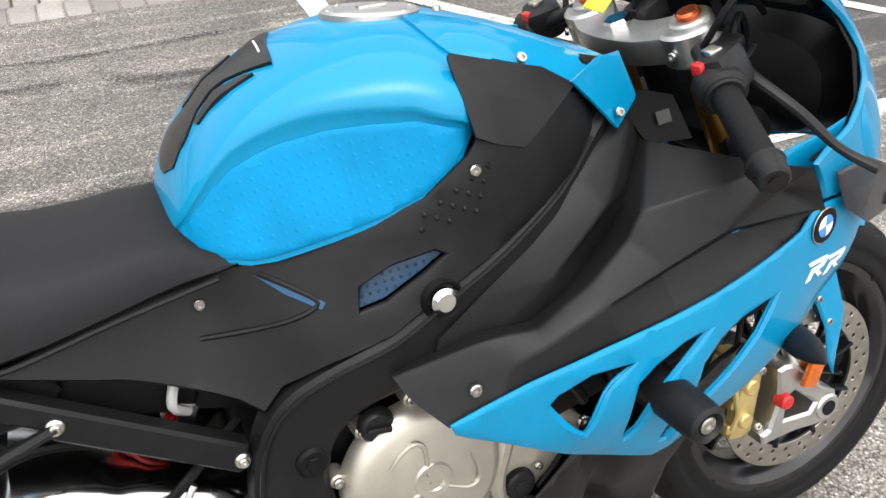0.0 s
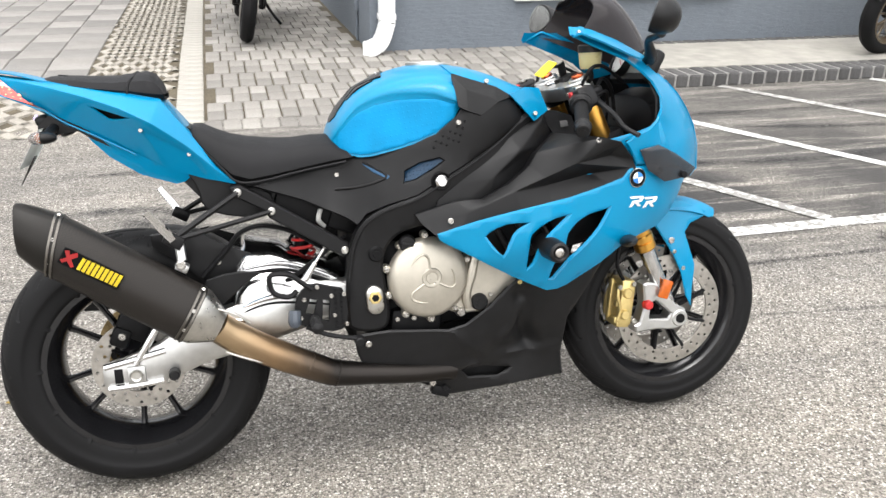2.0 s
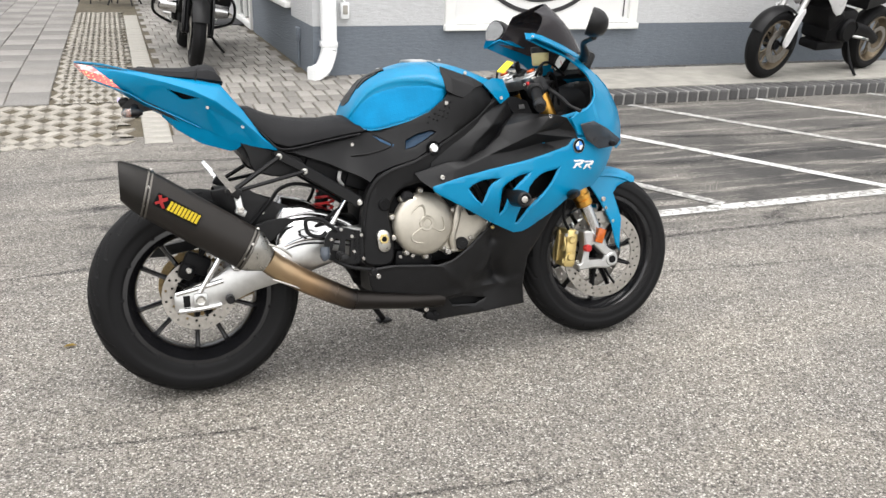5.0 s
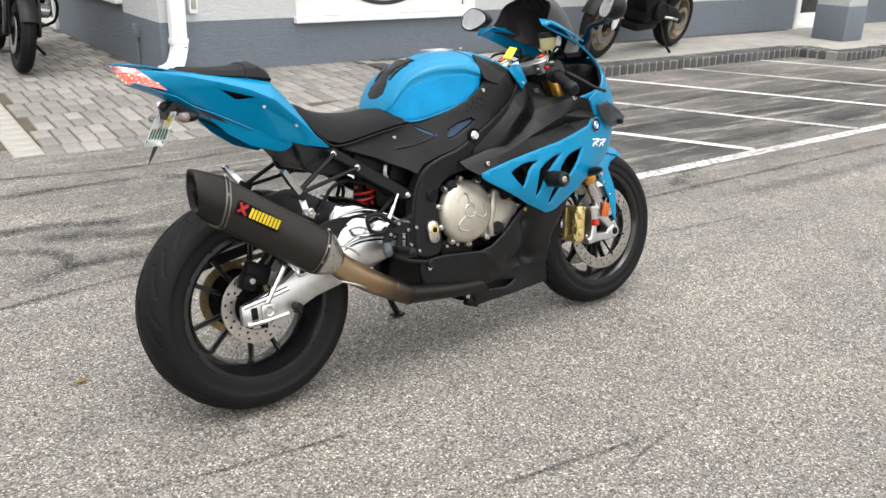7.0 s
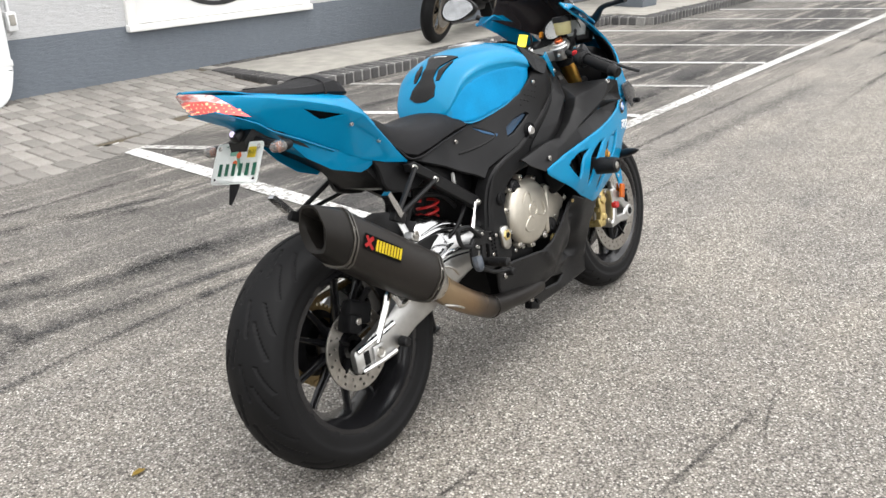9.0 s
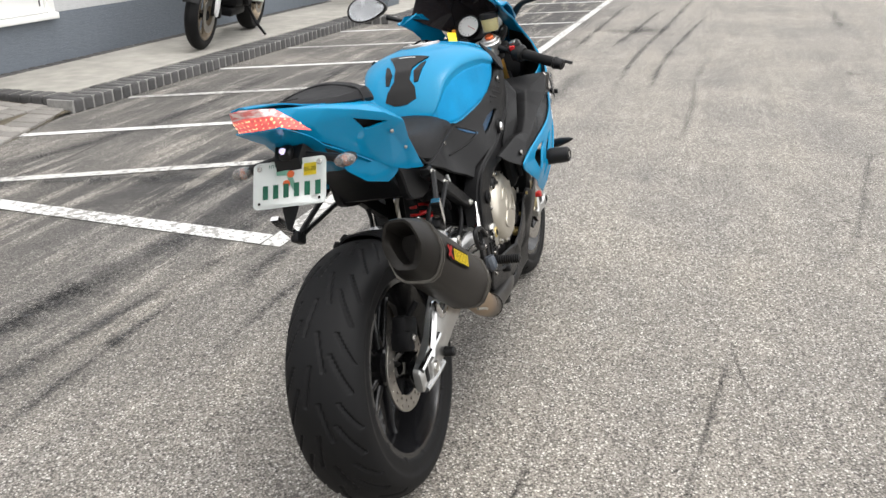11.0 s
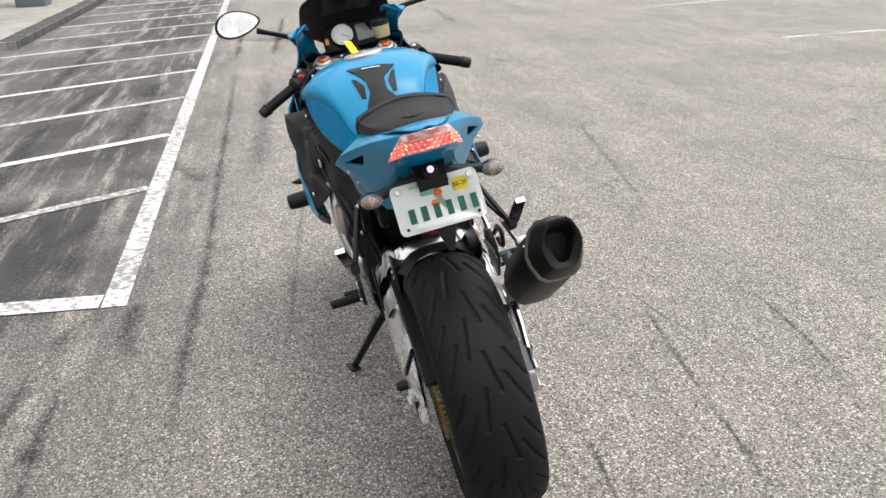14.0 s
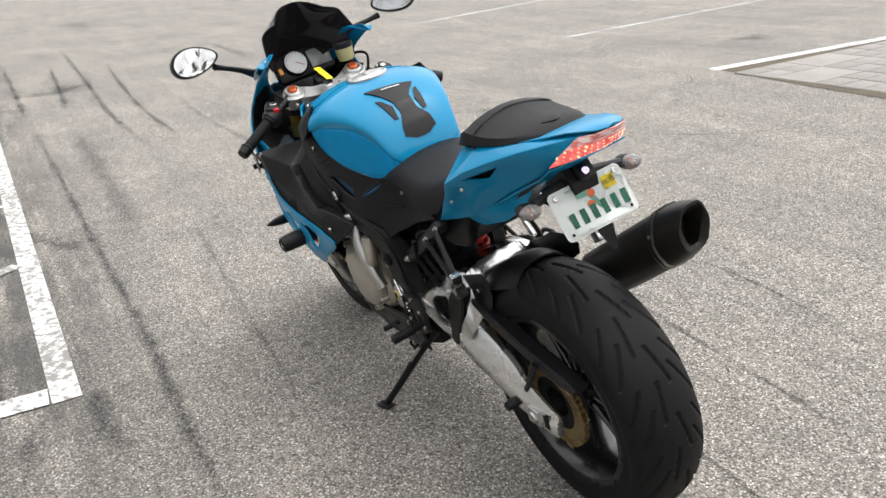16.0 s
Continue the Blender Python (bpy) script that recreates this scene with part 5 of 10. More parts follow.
for s, sp in zip((-1, 1), spars):
    # raised lip along the upper edge of the spar
    bm = bmesh.new()
    tube(bm, [(x, s * (frame_y(x, z) + 0.001), z) for x, z in [(0.96, 0.864), (0.9, 0.823), (0.82, 0.772), (0.75, 0.731), (0.69, 0.696), (0.62, 0.675), (0.575, 0.652), (0.547, 0.62), (0.528, 0.57), (0.516, 0.5)]], 0.003, 6, 5)
    part("edge_rib", fix(bm), B_FRAME, sp)
    bm = bmesh.new()
    lathe(bm, [(s * 0.2, 0.025), (s * 0.208, 0.022), (s * 0.204, 0.018), (s * 0.198, 0.015)], (0.747, 0, 0.735), "y", 28)
    part("bolt_seat", fix(bm), B_DARK, sp)
    bm = bmesh.new()
    cyl(bm, (0.747, s * 0.2, 0.735), (0.747, s * 0.214, 0.735), 0.0155, None, 24, 0.005)
    part("frame_bolt", fix(bm), B_ALU, sp, "round polished frame bolt")
    bm = bmesh.new()
    cyl(bm, (0.583, s * 0.17, 0.565), (0.583, s * 0.182, 0.565), 0.02, None, 20, 0.004)
    cyl(bm, (0.583, s * 0.18, 0.565), (0.583, s * 0.184, 0.565), 0.01, None, 6, 0.001)
    part("plug", fix(bm), B_DARK, sp)
    bm = bmesh.new()
    sh = [(0.5735 + 0.0215 * math.cos(a), 0.45 + (0.015 if math.sin(a) > 0 else -0.015) + 0.0215 * math.sin(a)) for a in [k * math.tau / 24 for k in range(24)]]
    panel(bm, [(x - (z - 0.447) * 0.05, z) for x, z in sh], 0.183, 0.012, (), 0.05, s, 0.003)
    piv = part("pivot_insert", bm, B_STEEL, sp, "oval steel swingarm pivot insert", 50)
    bm = bmesh.new()
    cyl(bm, (0.574, s * 0.178, 0.457), (0.574, s * 0.187, 0.457), 0.017, None, 6, 0.002)
    part("pivot_nut", fix(bm), B_CALIPER, piv)
    bm = bmesh.new()
    cyl(bm, (0.574, s * 0.186, 0.457), (0.574, s * 0.188, 0.457), 0.0095, None, 6)
    part("socket", fix(bm), B_DARK, piv)
# engine block between the spars
bm = bmesh.new()
box(bm, (0.76, 0, 0.47), (0.32, 0.26, 0.24), None, 0.03)
engine = part("engine", fix(bm), B_DARK, bike, "dark engine block behind the covers")
for name, p, sz, ry, bv in (("cylinder_head", (0.87, 0, 0.56), (0.2, 0.3, 0.26), 35, 0.02), ("gearbox_housing", (0.66, 0, 0.42), (0.22, 0.24, 0.16), 0, 0.02), ("throttle_body", (0.82, 0, 0.7), (0.34, 0.26, 0.16), -12, 0.03), ("shock_mount", (0.58, 0, 0.55), (0.12, 0.16, 0.3), 0, 0.02), ("airbox", (0.78, 0, 0.84), (0.5, 0.22, 0.16), 0, 0.03)):
    bm = bmesh.new()
    box(bm, p, sz, Euler((0, radians(ry), 0)), bv)
    part(name, fix(bm), B_DARK, engine)
CX, CZ = 0.712, 0.492


def cover_profile(s, y0):
    return [(s * y0, 0.103), (s * (y0 + 0.012), 0.1035), (s * (y0 + 0.026), 0.097), (s * (y0 + 0.033), 0.085), (s * (y0 + 0.034), 0.062), (s * (y0 + 0.036), 0.055), (s * (y0 + 0.036), 0.001)]


bm = bmesh.new()
lathe(bm, cover_profile(-1, 0.158), (CX, 0, CZ), "y", 72)
clutch = part("clutch_cover", fix(bm), B_ENGINE, engine, "champagne silver round clutch cover", 50)
# embossed swirl
for i in range(3):
    a0 = radians(95 + 120 * i)
    bm = bmesh.new()
    pts = [(CX + q * math.cos(a0 + t), -0.1938 + 0.002 * (q > 0.07), CZ + q * math.sin(a0 + t)) for q, t in ((0.012, 0.0), (0.03, -0.05), (0.055, -0.02), (0.066, 0.16), (0.064, 0.45), (0.06, 0.8))]
    tube(bm, pts, [0.003, 0.0032, 0.0034, 0.0034, 0.003, 0.0015], 8, 5)
    part("embossed_rib", fix(bm), B_ENGINE, clutch)
bm = bmesh.new()
lathe(bm, [(-0.1935, 0.026), (-0.197, 0.023), (-0.1965, 0.016), (-0.194, 0.014)], (CX + 0.004, 0, CZ + 0.004), "y", 32)
part("embossed_rib", fix(bm), B_ENGINE, clutch)
for i in range(10):
    a = i * math.tau / 10 + 0.35
    bm = bmesh.new()
    q = 0.108
    c = Vector((CX + q * math.cos(a), -0.158, CZ + q * math.sin(a)))
    cyl(bm, c + Vector((0, 0.012, 0)), c - Vector((0, 0.014, 0)), 0.011, 0.0095, 12, 0.002)
    b = part("bolt_lug", fix(bm), B_ENGINE, clutch)
    bm = bmesh.new()
    bolt(bm, c - Vector((0, 0.014, 0)), 0.0068)
    part("bolt", bm, B_BOLT, b)
bm = bmesh.new()
cyl(bm, (0.662, -0.165, 0.583), (0.662, -0.182, 0.583), 0.023, 0.021, 20, 0.004)
box(bm, (0.662, -0.184, 0.583), (0.03, 0.007, 0.008), Euler((0, radians(10), 0)), 0.002)
part("oil_filler_cap", fix(bm), B_BLACK, engine, "black oil filler cap")
# lower crankcase, pump cover and small fittings on the right
bm = bmesh.new()
panel(bm, soften([(0.8, 0.5), (0.83, 0.545), (0.86, 0.545), (0.955, 0.475), (0.945, 0.455), (0.9, 0.41), (0.86, 0.385), (0.79, 0.385), (0.76, 0.4), (0.79, 0.44)], 1), 0.16, 0.05, (), 0.03, -1, 0.006)
pump = part("pump_cover", bm, B_ENGINE, engine, "champagne silver water pump cover", 40)
bm = bmesh.new()
tube(bm, [(0.84, -0.163, 0.54), (0.825, -0.166, 0.49), (0.81, -0.166, 0.44), (0.815, -0.164, 0.4)], [0.011, 0.014, 0.014, 0.01], 10, 5)
part("water_pipe", fix(bm), B_ENGINE, pump)
bm = bmesh.new()
tube(bm, [(0.94, -0.15, 0.455), (0.9, -0.166, 0.425), (0.87, -0.168, 0.4)], 0.004, 8)
part("oil_line", fix(bm), B_DARK, pump)
for x, z, r, m in ((0.845, 0.413, 0.024, B_BLACK), (0.795, 0.392, 0.013, B_BOLT), (0.86, 0.36, 0.016, B_CALIPER), (0.875, 0.43, 0.006, B_BOLT), (0.945, 0.475, 0.009, B_BOLT), (0.855, 0.53, 0.007, B_BOLT), (0.79, 0.54, 0.007, B_BOLT), (0.63, 0.39, 0.006, B_BOLT), (0.672, 0.39, 0.007, B_BOLT), (0.925, 0.395, 0.01, B_CALIPER), (0.9, 0.398, 0.006, B_BOLT), (0.765, 0.41, 0.007, B_BOLT)):
    bm = bmesh.new()
    if r > 0.012:
        cyl(bm, (x, -0.15, z), (x, -0.172, z), r, r * 0.9, 18, 0.003)
        cyl(bm, (x, -0.17, z), (x, -0.174, z), r * 0.45, None, 6, 0.001)
    else:
        bolt(bm, (x, -0.163, z), r)
    part("plug" if r > 0.012 else "bolt", fix(bm), m, engine)
bm = bmesh.new()
box(bm, (0.68, -0.13, 0.375), (0.13, 0.05, 0.06), Euler((0, radians(8), 0)), 0.015)
part("oil_sump", fix(bm), B_DARK, engine)
# left side covers
bm = bmesh.new()
lathe(bm, cover_profile(1, 0.172), (0.79, 0, 0.45), "y", 60)
part("generator_cover", fix(bm), B_ENGINE, engine, "champagne silver generator cover", 50)
bm = bmesh.new()
panel(bm, soften([(0.665, 0.4), (0.665, 0.5), (0.71, 0.57), (0.8, 0.58), (0.88, 0.53), (0.88, 0.4), (0.8, 0.34), (0.71, 0.34)], 1), 0.17, 0.08, (), 0.04, 1, 0.01)
crank = part("crankcase_cover", bm, B_ENGINE, engine, "champagne silver left crankcase", 40)
for k in range(9):
    a = k * math.tau / 9 + 0.2
    bm = bmesh.new()
    cyl(bm, (0.79 + 0.108 * math.cos(a), 0.17, 0.45 + 0.108 * math.sin(a)), (0.79 + 0.108 * math.cos(a), 0.196, 0.45 + 0.108 * math.sin(a)), 0.011, 0.0095, 12, 0.002)
    b = part("bolt_lug", fix(bm), B_ENGINE, crank)
    bm = bmesh.new()
    bolt(bm, (0.79 + 0.108 * math.cos(a), 0.196, 0.45 + 0.108 * math.sin(a)), 0.0068, (0, 1, 0))
    part("bolt", bm, B_BOLT, b)
for pts, r in (([(0.66, 0.186, 0.62), (0.665, 0.192, 0.55), (0.7, 0.192, 0.5)], 0.017), ([(0.72, 0.19, 0.6), (0.78, 0.195, 0.6), (0.85, 0.188, 0.57)], 0.012)):
    bm = bmesh.new()
    tube(bm, pts, [r, r * 1.15, r * 0.8], 12, 5)
    part("cast_boss", fix(bm), B_ENGINE, crank)
bm = bmesh.new()
tube(bm, [(0.72, 0.19, 0.64), (0.7, 0.2, 0.58), (0.67, 0.2, 0.52), (0.65, 0.19, 0.46)], [0.02, 0.018, 0.015, 0.015], 12, 5)
cyl(bm, (0.72, 0.19, 0.62), (0.725, 0.19, 0.68), 0.021, None, 16, 0.004)
part("starter_motor", fix(bm), B_ALU_MATT, engine)

# ---- tank ----
T = [(0.497, 0.842, 0.06, 0.822), (0.503, 0.866, 0.085, 0.817), (0.512, 0.886, 0.104, 0.81), (0.53, 0.914, 0.122, 0.803), (0.575, 0.96, 0.146, 0.796), (0.64, 0.993, 0.17, 0.811), (0.7, 1.01, 0.19, 0.829), (0.75, 1.016, 0.202, 0.85), (0.785, 1.014, 0.208, 0.88), (0.8, 1.011, 0.205, 0.905), (0.822, 1.008, 0.185, 0.925)]
TX = np.array([t[0] for t in T])


def tank_at(x):
    return [float(np.interp(x, TX, np.array([t[k] for t in T]))) for k in (1, 2, 3)]


def tank_crease(x):
    """Height of the fold over the knee recess."""
    zt, w, zb = tank_at(x)
    return zb + (zt - zb) * float(np.interp(x, [0.497, 0.506, 0.52, 0.545, 0.566, 0.61, 0.655, 0.7, 0.745, 0.785, 0.8, 0.822], [0.35, 0.5, 0.64, 0.75, 0.79, 0.78, 0.73, 0.66, 0.57, 0.35, 0.14, 0.1]))


def tank_half(x, z):
    """Half width of the tank at a height: flat knee recess below the fold, rounded shoulder above."""
    zt, w, zb = tank_at(x)
    zc = tank_crease(x)
    wc = w * (1.0 - 0.35 * max(0.0, (zc - zb) / (zt - zb) - 0.45))
    if z >= zc:
        u = min(1.0, (z - zc) / (zt - zc))
        return wc * (1 - u**2.2) ** 0.6
    u = (zc - z) / (zc - zb)
    return wc * (1 - 0.03 * min(1.0, u / 0.1)) + (w * 0.94 - wc * 0.97) * u**0.9


def tank_ring(x):
    zt, w, zb = tank_at(x)
    zc = tank_crease(x)
    zs = [zb + (zc - zb) * f for f in (0, 0.15, 0.35, 0.55, 0.75, 0.9, 0.97)] + [zc + (zt - zc) * f for f in (0, 0.06, 0.14, 0.25, 0.38, 0.52, 0.66, 0.78, 0.87, 0.94, 0.98, 0.997)]
    half = [(tank_half(x, z), z) for z in zs]
    return [(x, -y, z) for y, z in half] + [(x, 0, zt)] + [(x, y, z) for y, z in half[::-1]]


bm = bmesh.new()
xs_ = [0.497, 0.5, 0.505, 0.514, 0.528, 0.545, 0.565, 0.59, 0.62, 0.65, 0.68, 0.71, 0.74, 0.765, 0.785, 0.795, 0.808, 0.822]
loft(bm, [tank_ring(x) for x in xs_])
tank = part("tank", fix(bm), B_BLUE, bike, "glossy bright blue fuel tank", 50)
for s in (-1, 1):
    bm = bmesh.new()
    xs2 = [0.508, 0.522, 0.545, 0.566, 0.59, 0.61, 0.655, 0.7, 0.745, 0.775, 0.79]
    out = [(x, tank_at(x)[2] + 0.006) for x in xs2] + [(x, tank_crease(x) - 0.12 * (tank_crease(x) - tank_at(x)[2]) - 0.002) for x in xs2[::-1]]
    panel(bm, out, lambda x, z: tank_half(x, z) + 0.0018, 0.0015, (), 0.012, s, 0.001)
    part("knee_grip", bm, B_GRIP, tank, "blue knee grip with fine raised dots", 60)


def on_top(x, y):
    """Height of the tank's skin at a spot seen from above."""
    lo, hi = tank_at(x)[2] + 0.4 * (tank_at(x)[0] - tank_at(x)[2]), tank_at(x)[0]
    for _ in range(40):
        mid = (lo + hi) / 2
        if tank_half(x, mid) > abs(y):
            lo = mid
        else:
            hi = mid
    return lo


def top_pad(name, pts, material, lift, thick, label=""):
    """A pad over the tank's back, outlined in (x, y)."""
    bm = bmesh.new()
    loop = [Vector(p) for p in pts]
    dense = []
    for a, b in zip(loop, loop[1:] + loop[:1]):
        k = max(1, int((b - a).length / 0.008))
        dense += [a.lerp(b, i / k) for i in range(k)]
    verts = dense[:]
    near = np.array([(p.x, p.y) for p in dense])
    for i in range(60):
        for j in range(40):
            p = (0.47 + 0.006 * i, -0.12 + 0.006 * j)
            if np.hypot(near[:, 0] - p[0], near[:, 1] - p[1]).min() > 0.003:
                verts.append(Vector(p))
    vo, _, fo, *_ = delaunay_2d_cdt(verts, [], [list(range(len(dense)))], 1, 1e-6)
    vs = [bm.verts.new((p.x, p.y, on_top(p.x, p.y) + lift)) for p in vo]
    for f in fo:
        bm.faces.new([vs[i] for i in f])
    for v in vs:
        if not v.link_faces:
            bm.verts.remove(v)
    fix(bm)
    r = bmesh.ops.solidify(bm, geom=bm.faces[:], thickness=thick)
    return part(name, fix(bm), material, tank, label, 50)


PAD = [(0.665, 0.066), (0.646, 0.0), (0.635, -0.066), (0.608, -0.04), (0.59, -0.026), (0.555, -0.024), (0.535, -0.044), (0.516, -0.047), (0.508, -0.02), (0.507, 0.0), (0.508, 0.02), (0.516, 0.047), (0.53, 0.042), (0.555, 0.024), (0.59, 0.026), (0.62, 0.04)]
top_pad("tank_pad", PAD, B_CARBON, 0.004, 0.004, "black carbon-look tank pad")
for s in (-1, 1):
    top_pad("pad_wing", [(0.615, s * 0.062), (0.607, s * 0.05), (0.575, s * 0.034), (0.548, s * 0.038), (0.55, s * 0.05), (0.58, s * 0.056)][::s], B_CARBON, 0.004, 0.004)
top_pad("pad_lettering", [(0.6395, 0.026), (0.6335, -0.026), (0.6315, -0.026), (0.6375, 0.026)], B_WHITE, 0.0055, 0.001)
# filler cap
bm = bmesh.new()
lathe(bm, [(0.0, 0.058), (0.006, 0.058), (0.009, 0.054), (0.008, 0.048), (0.007, 0.044), (0.009, 0.04), (0.0095, 0.001)], (0, 0, 0), "z", 48)
bmesh.ops.transform(bm, verts=bm.verts, matrix=pose(0.772, -0.0, 1.008, 0, 4, 0))
cap = part("filler_cap", fix(bm), B_ALU_MATT, tank, "round silver fuel filler cap", 40)
bm = bmesh.new()
box(bm, (0.775, 0, 1.0185), (0.035, 0.014, 0.005), None, 0.002)
part("lock_flap", bm, B_STEEL, cap)
for i in range(6):
    a = i * math.tau / 6
    bm = bmesh.new()
    bolt(bm, (0.772 + 0.05 * math.cos(a), 0.05 * math.sin(a), 1.0145 - 0.0037 * math.cos(a)), 0.004, (0, 0, 1), 0.003)
    part("bolt", bm, B_BOLT, cap)
# front of the tank cover, with side wings and black inserts
bm = bmesh.new()
rows = []
for x, zt, w, zl in ((0.79, 0, 0.1, 0), (0.796, 0, 0.135, 0), (0.805, 0, 0.156, 0), (0.818, 0, 0.166, 0), (0.845, 1.004, 0.163, 0.972), (0.88, 0.995, 0.158, 0.96), (0.915, 0.984, 0.158, 0.944), (0.942, 0.974, 0.16, 0.929), (0.965, 0.964, 0.15, 0.926), (0.985, 0.955, 0.138, 0.93), (1.0, 0.948, 0.125, 0.934), (1.018, 0.942, 0.112, 0.938)):
    row = []
    for a in (-1, -0.94, -0.8, -0.6, -0.35, 0, 0.35, 0.6, 0.8, 0.94, 1):
        z = zl + (zt - zl) * (1 - abs(a) ** 3.2) if zt else on_top(x, w * a) + 0.0035
        row.append(bm.verts.new((x, w * a, z)))
    rows.append(row)
stitch(bm, rows, False)
fix(bm)
bmesh.ops.solidify(bm, geom=bm.faces[:], thickness=0.005)
cover = part("tank_cover", fix(bm), B_BLUE, bike, "glossy blue cover in front of the tank", 50)
INSERT = {"a": (0.786, 0.176, 0.99), "b": (0.792, 0.222, 0.912), "c": (0.815, 0.222, 0.9), "d": (0.848, 0.219, 0.889), "e": (0.893, 0.202, 0.922), "f": (0.944, 0.164, 0.928), "g": (0.9, 0.164, 0.95), "h": (0.86, 0.167, 0.966), "i": (0.815, 0.207, 0.95)}
FLANK = {"a": (0.936, 0.17, 0.933), "b": (0.97, 0.164, 0.9), "c": (1.004, 0.158, 0.864), "d": (1.052, 0.128, 0.887), "e": (1.03, 0.122, 0.944), "f": (0.985, 0.15, 0.942)}
for s in (-1, 1):
    part("side_wing", plates(bmesh.new(), FLANK, ["a b f", "b c d f", "f d e"], s, 0.004, 0.004), B_BLUE, cover, "", 45)
    part("black_insert", plates(bmesh.new(), INSERT, ["a i c b", "a h i", "h g i", "g e i", "e d i", "d c i", "g f e"], s, 0.005, 0.004), B_MATT, cover, "matt grey-black insert", 35)
    for x, z, y in ((0.881, 0.966, 0.157), (1.006, 0.882, 0.157), (0.83, 1.006, 0.06)):
        bm = bmesh.new()
        if y > 0.1:
            bolt(bm, (x, s * y, z), 0.006, (0, s, 0.3))
        else:
            bolt(bm, (x, s * y, z + 0.006), 0.005, (0, 0, 1))
        part("bolt", bm, B_BOLT, cover)
bm = bmesh.new()
box(bm, (1.0, 0, 0.915), (0.06, 0.26, 0.05), Euler((0, radians(15), 0)), 0.012)
part("airbox_front", fix(bm), B_DARK, bike)
# black side covers under the tank
SIDE = [(0.29, 0.748), (0.402, 0.766), (0.515, 0.781), (0.55, 0.8), (0.59, 0.8), (0.667, 0.821), (0.741, 0.848), (0.79, 0.888), (0.81, 0.915), (0.865, 0.91), (0.905, 0.935), (0.952, 0.914), (0.985, 0.876), (0.945, 0.854), (0.88, 0.815), (0.81, 0.772), (0.74, 0.732), (0.69, 0.702), (0.62, 0.683), (0.57, 0.662), (0.545, 0.635), (0.52, 0.652), (0.415, 0.703)]
HOLE = [(0.66, 0.735), (0.665, 0.762), (0.7, 0.78), (0.745, 0.79), (0.758, 0.784), (0.73, 0.765), (0.69, 0.742)]
for s in (-1, 1):
    bm = bmesh.new()
    panel(bm, SIDE, side_body, 0.008, [HOLE], 0.022, s, 0.004)
    sc = part("side_cover", bm, B_MATT, bike, "matt black side cover with moulded grip texture", 40)
    bm = bmesh.new()
    panel(bm, HOLE, lambda x, z: side_body(x, z) - 0.012, 0.003, (), 0.02, s, 0.001)
    part("mesh_insert", bm, grip_mat("blue_mesh", (0.0, 0.03, 0.075), 0.5, 0.009, 1.0) if s < 0 else bpy.data.materials["blue_mesh"], sc, "blue honeycomb mesh insert")
    bm = bmesh.new()
    tube(bm, [(x, s * (side_body(x, z) + 0.001), z) for x, z in ((0.5, 0.722), (0.555, 0.727), (0.595, 0.738), (0.62, 0.752), (0.6, 0.768), (0.57, 0.785))], 0.003, 6, 5)
    part("moulded_edge", fix(bm), B_MATT, sc)
    # flush strip in dark blue: paints the reflection seen in the gap here
    bm = bmesh.new()
    panel(bm, [(0.567, 0.783), (0.6, 0.768), (0.628, 0.752), (0.622, 0.745), (0.59, 0.762)], lambda x, z: side_body(x, z) + 0.002, 0.003, (), 0.02, s, 0.001)
    part("gap_reflection", bm, B_GAP_REFLECTION, sc, "narrow strip painted as the blue reflection in a gap")
    for x, z in ((0.507, 0.757), (0.793, 0.874)):
        bm = bmesh.new()
        bolt(bm, (x, s * (side_body(x, z) + 0.001), z), 0.0065, (0, s, 0))
        part("bolt", bm, B_BOLT, sc)
    # moulded bumps below the knee grip
    bm = bmesh.new()
    for i in range(5):
        for j in range(2 + i // 2):
            x, z = 0.74 + 0.017 * i - 0.005 * j, 0.832 + 0.011 * i - 0.016 * j
            lathe(bm, [(s * (side_body(x, z) - 0.001), 0.004), (s * (side_body(x, z) + 0.0025), 0.0015), (s * (side_body(x, z) + 0.0027), 0.0002)], (x, 0, z), "y", 8)
    tagged(part("grip_bumps", fix(bm), B_MATT, sc), kind="stuff")

# ---- seats and tail ----
def cushion(bm, sec):
    """(x, top, half width, bottom, crown)"""
    rings = []
    for x, zt, w, zb, cr in sec:
        rings.append([(x, -w * 0.85, zb), (x, -w, zb + 0.012), (x, -w * 0.99, zb + 0.35 * (zt - zb)), (x, -w * 0.93, zt - 0.25 * (zt - zb) - 0.3 * cr), (x, -w * 0.8, zt - cr * 0.75), (x, -w * 0.6, zt - cr * 0.4), (x, -w * 0.3, zt - cr * 0.1), (x, 0, zt), (x, w * 0.3, zt - cr * 0.1), (x, w * 0.6, zt - cr * 0.4), (x, w * 0.8, zt - cr * 0.75), (x, w * 0.93, zt - 0.25 * (zt - zb) - 0.3 * cr), (x, w * 0.99, zb + 0.35 * (zt - zb)), (x, w, zb + 0.012), (x, w * 0.85, zb)])
    loft(bm, rings)
    fix(bm)


bm = bmesh.new()
cushion(bm, [(0.172, 0.884, 0.1, 0.86, 0.004), (0.18, 0.893, 0.112, 0.85, 0.008), (0.2, 0.893, 0.12, 0.83, 0.014), (0.23, 0.878, 0.125, 0.795, 0.02), (0.26, 0.866, 0.132, 0.765, 0.022), (0.3, 0.856, 0.138, 0.752, 0.024), (0.36, 0.848, 0.138, 0.76, 0.024), (0.42, 0.846, 0.132, 0.77, 0.02), (0.46, 0.85, 0.125, 0.776, 0.018), (0.5, 0.85, 0.122, 0.782, 0.02), (0.535, 0.832, 0.126, 0.786, 0.022), (0.553, 0.812, 0.128, 0.79, 0.012)])
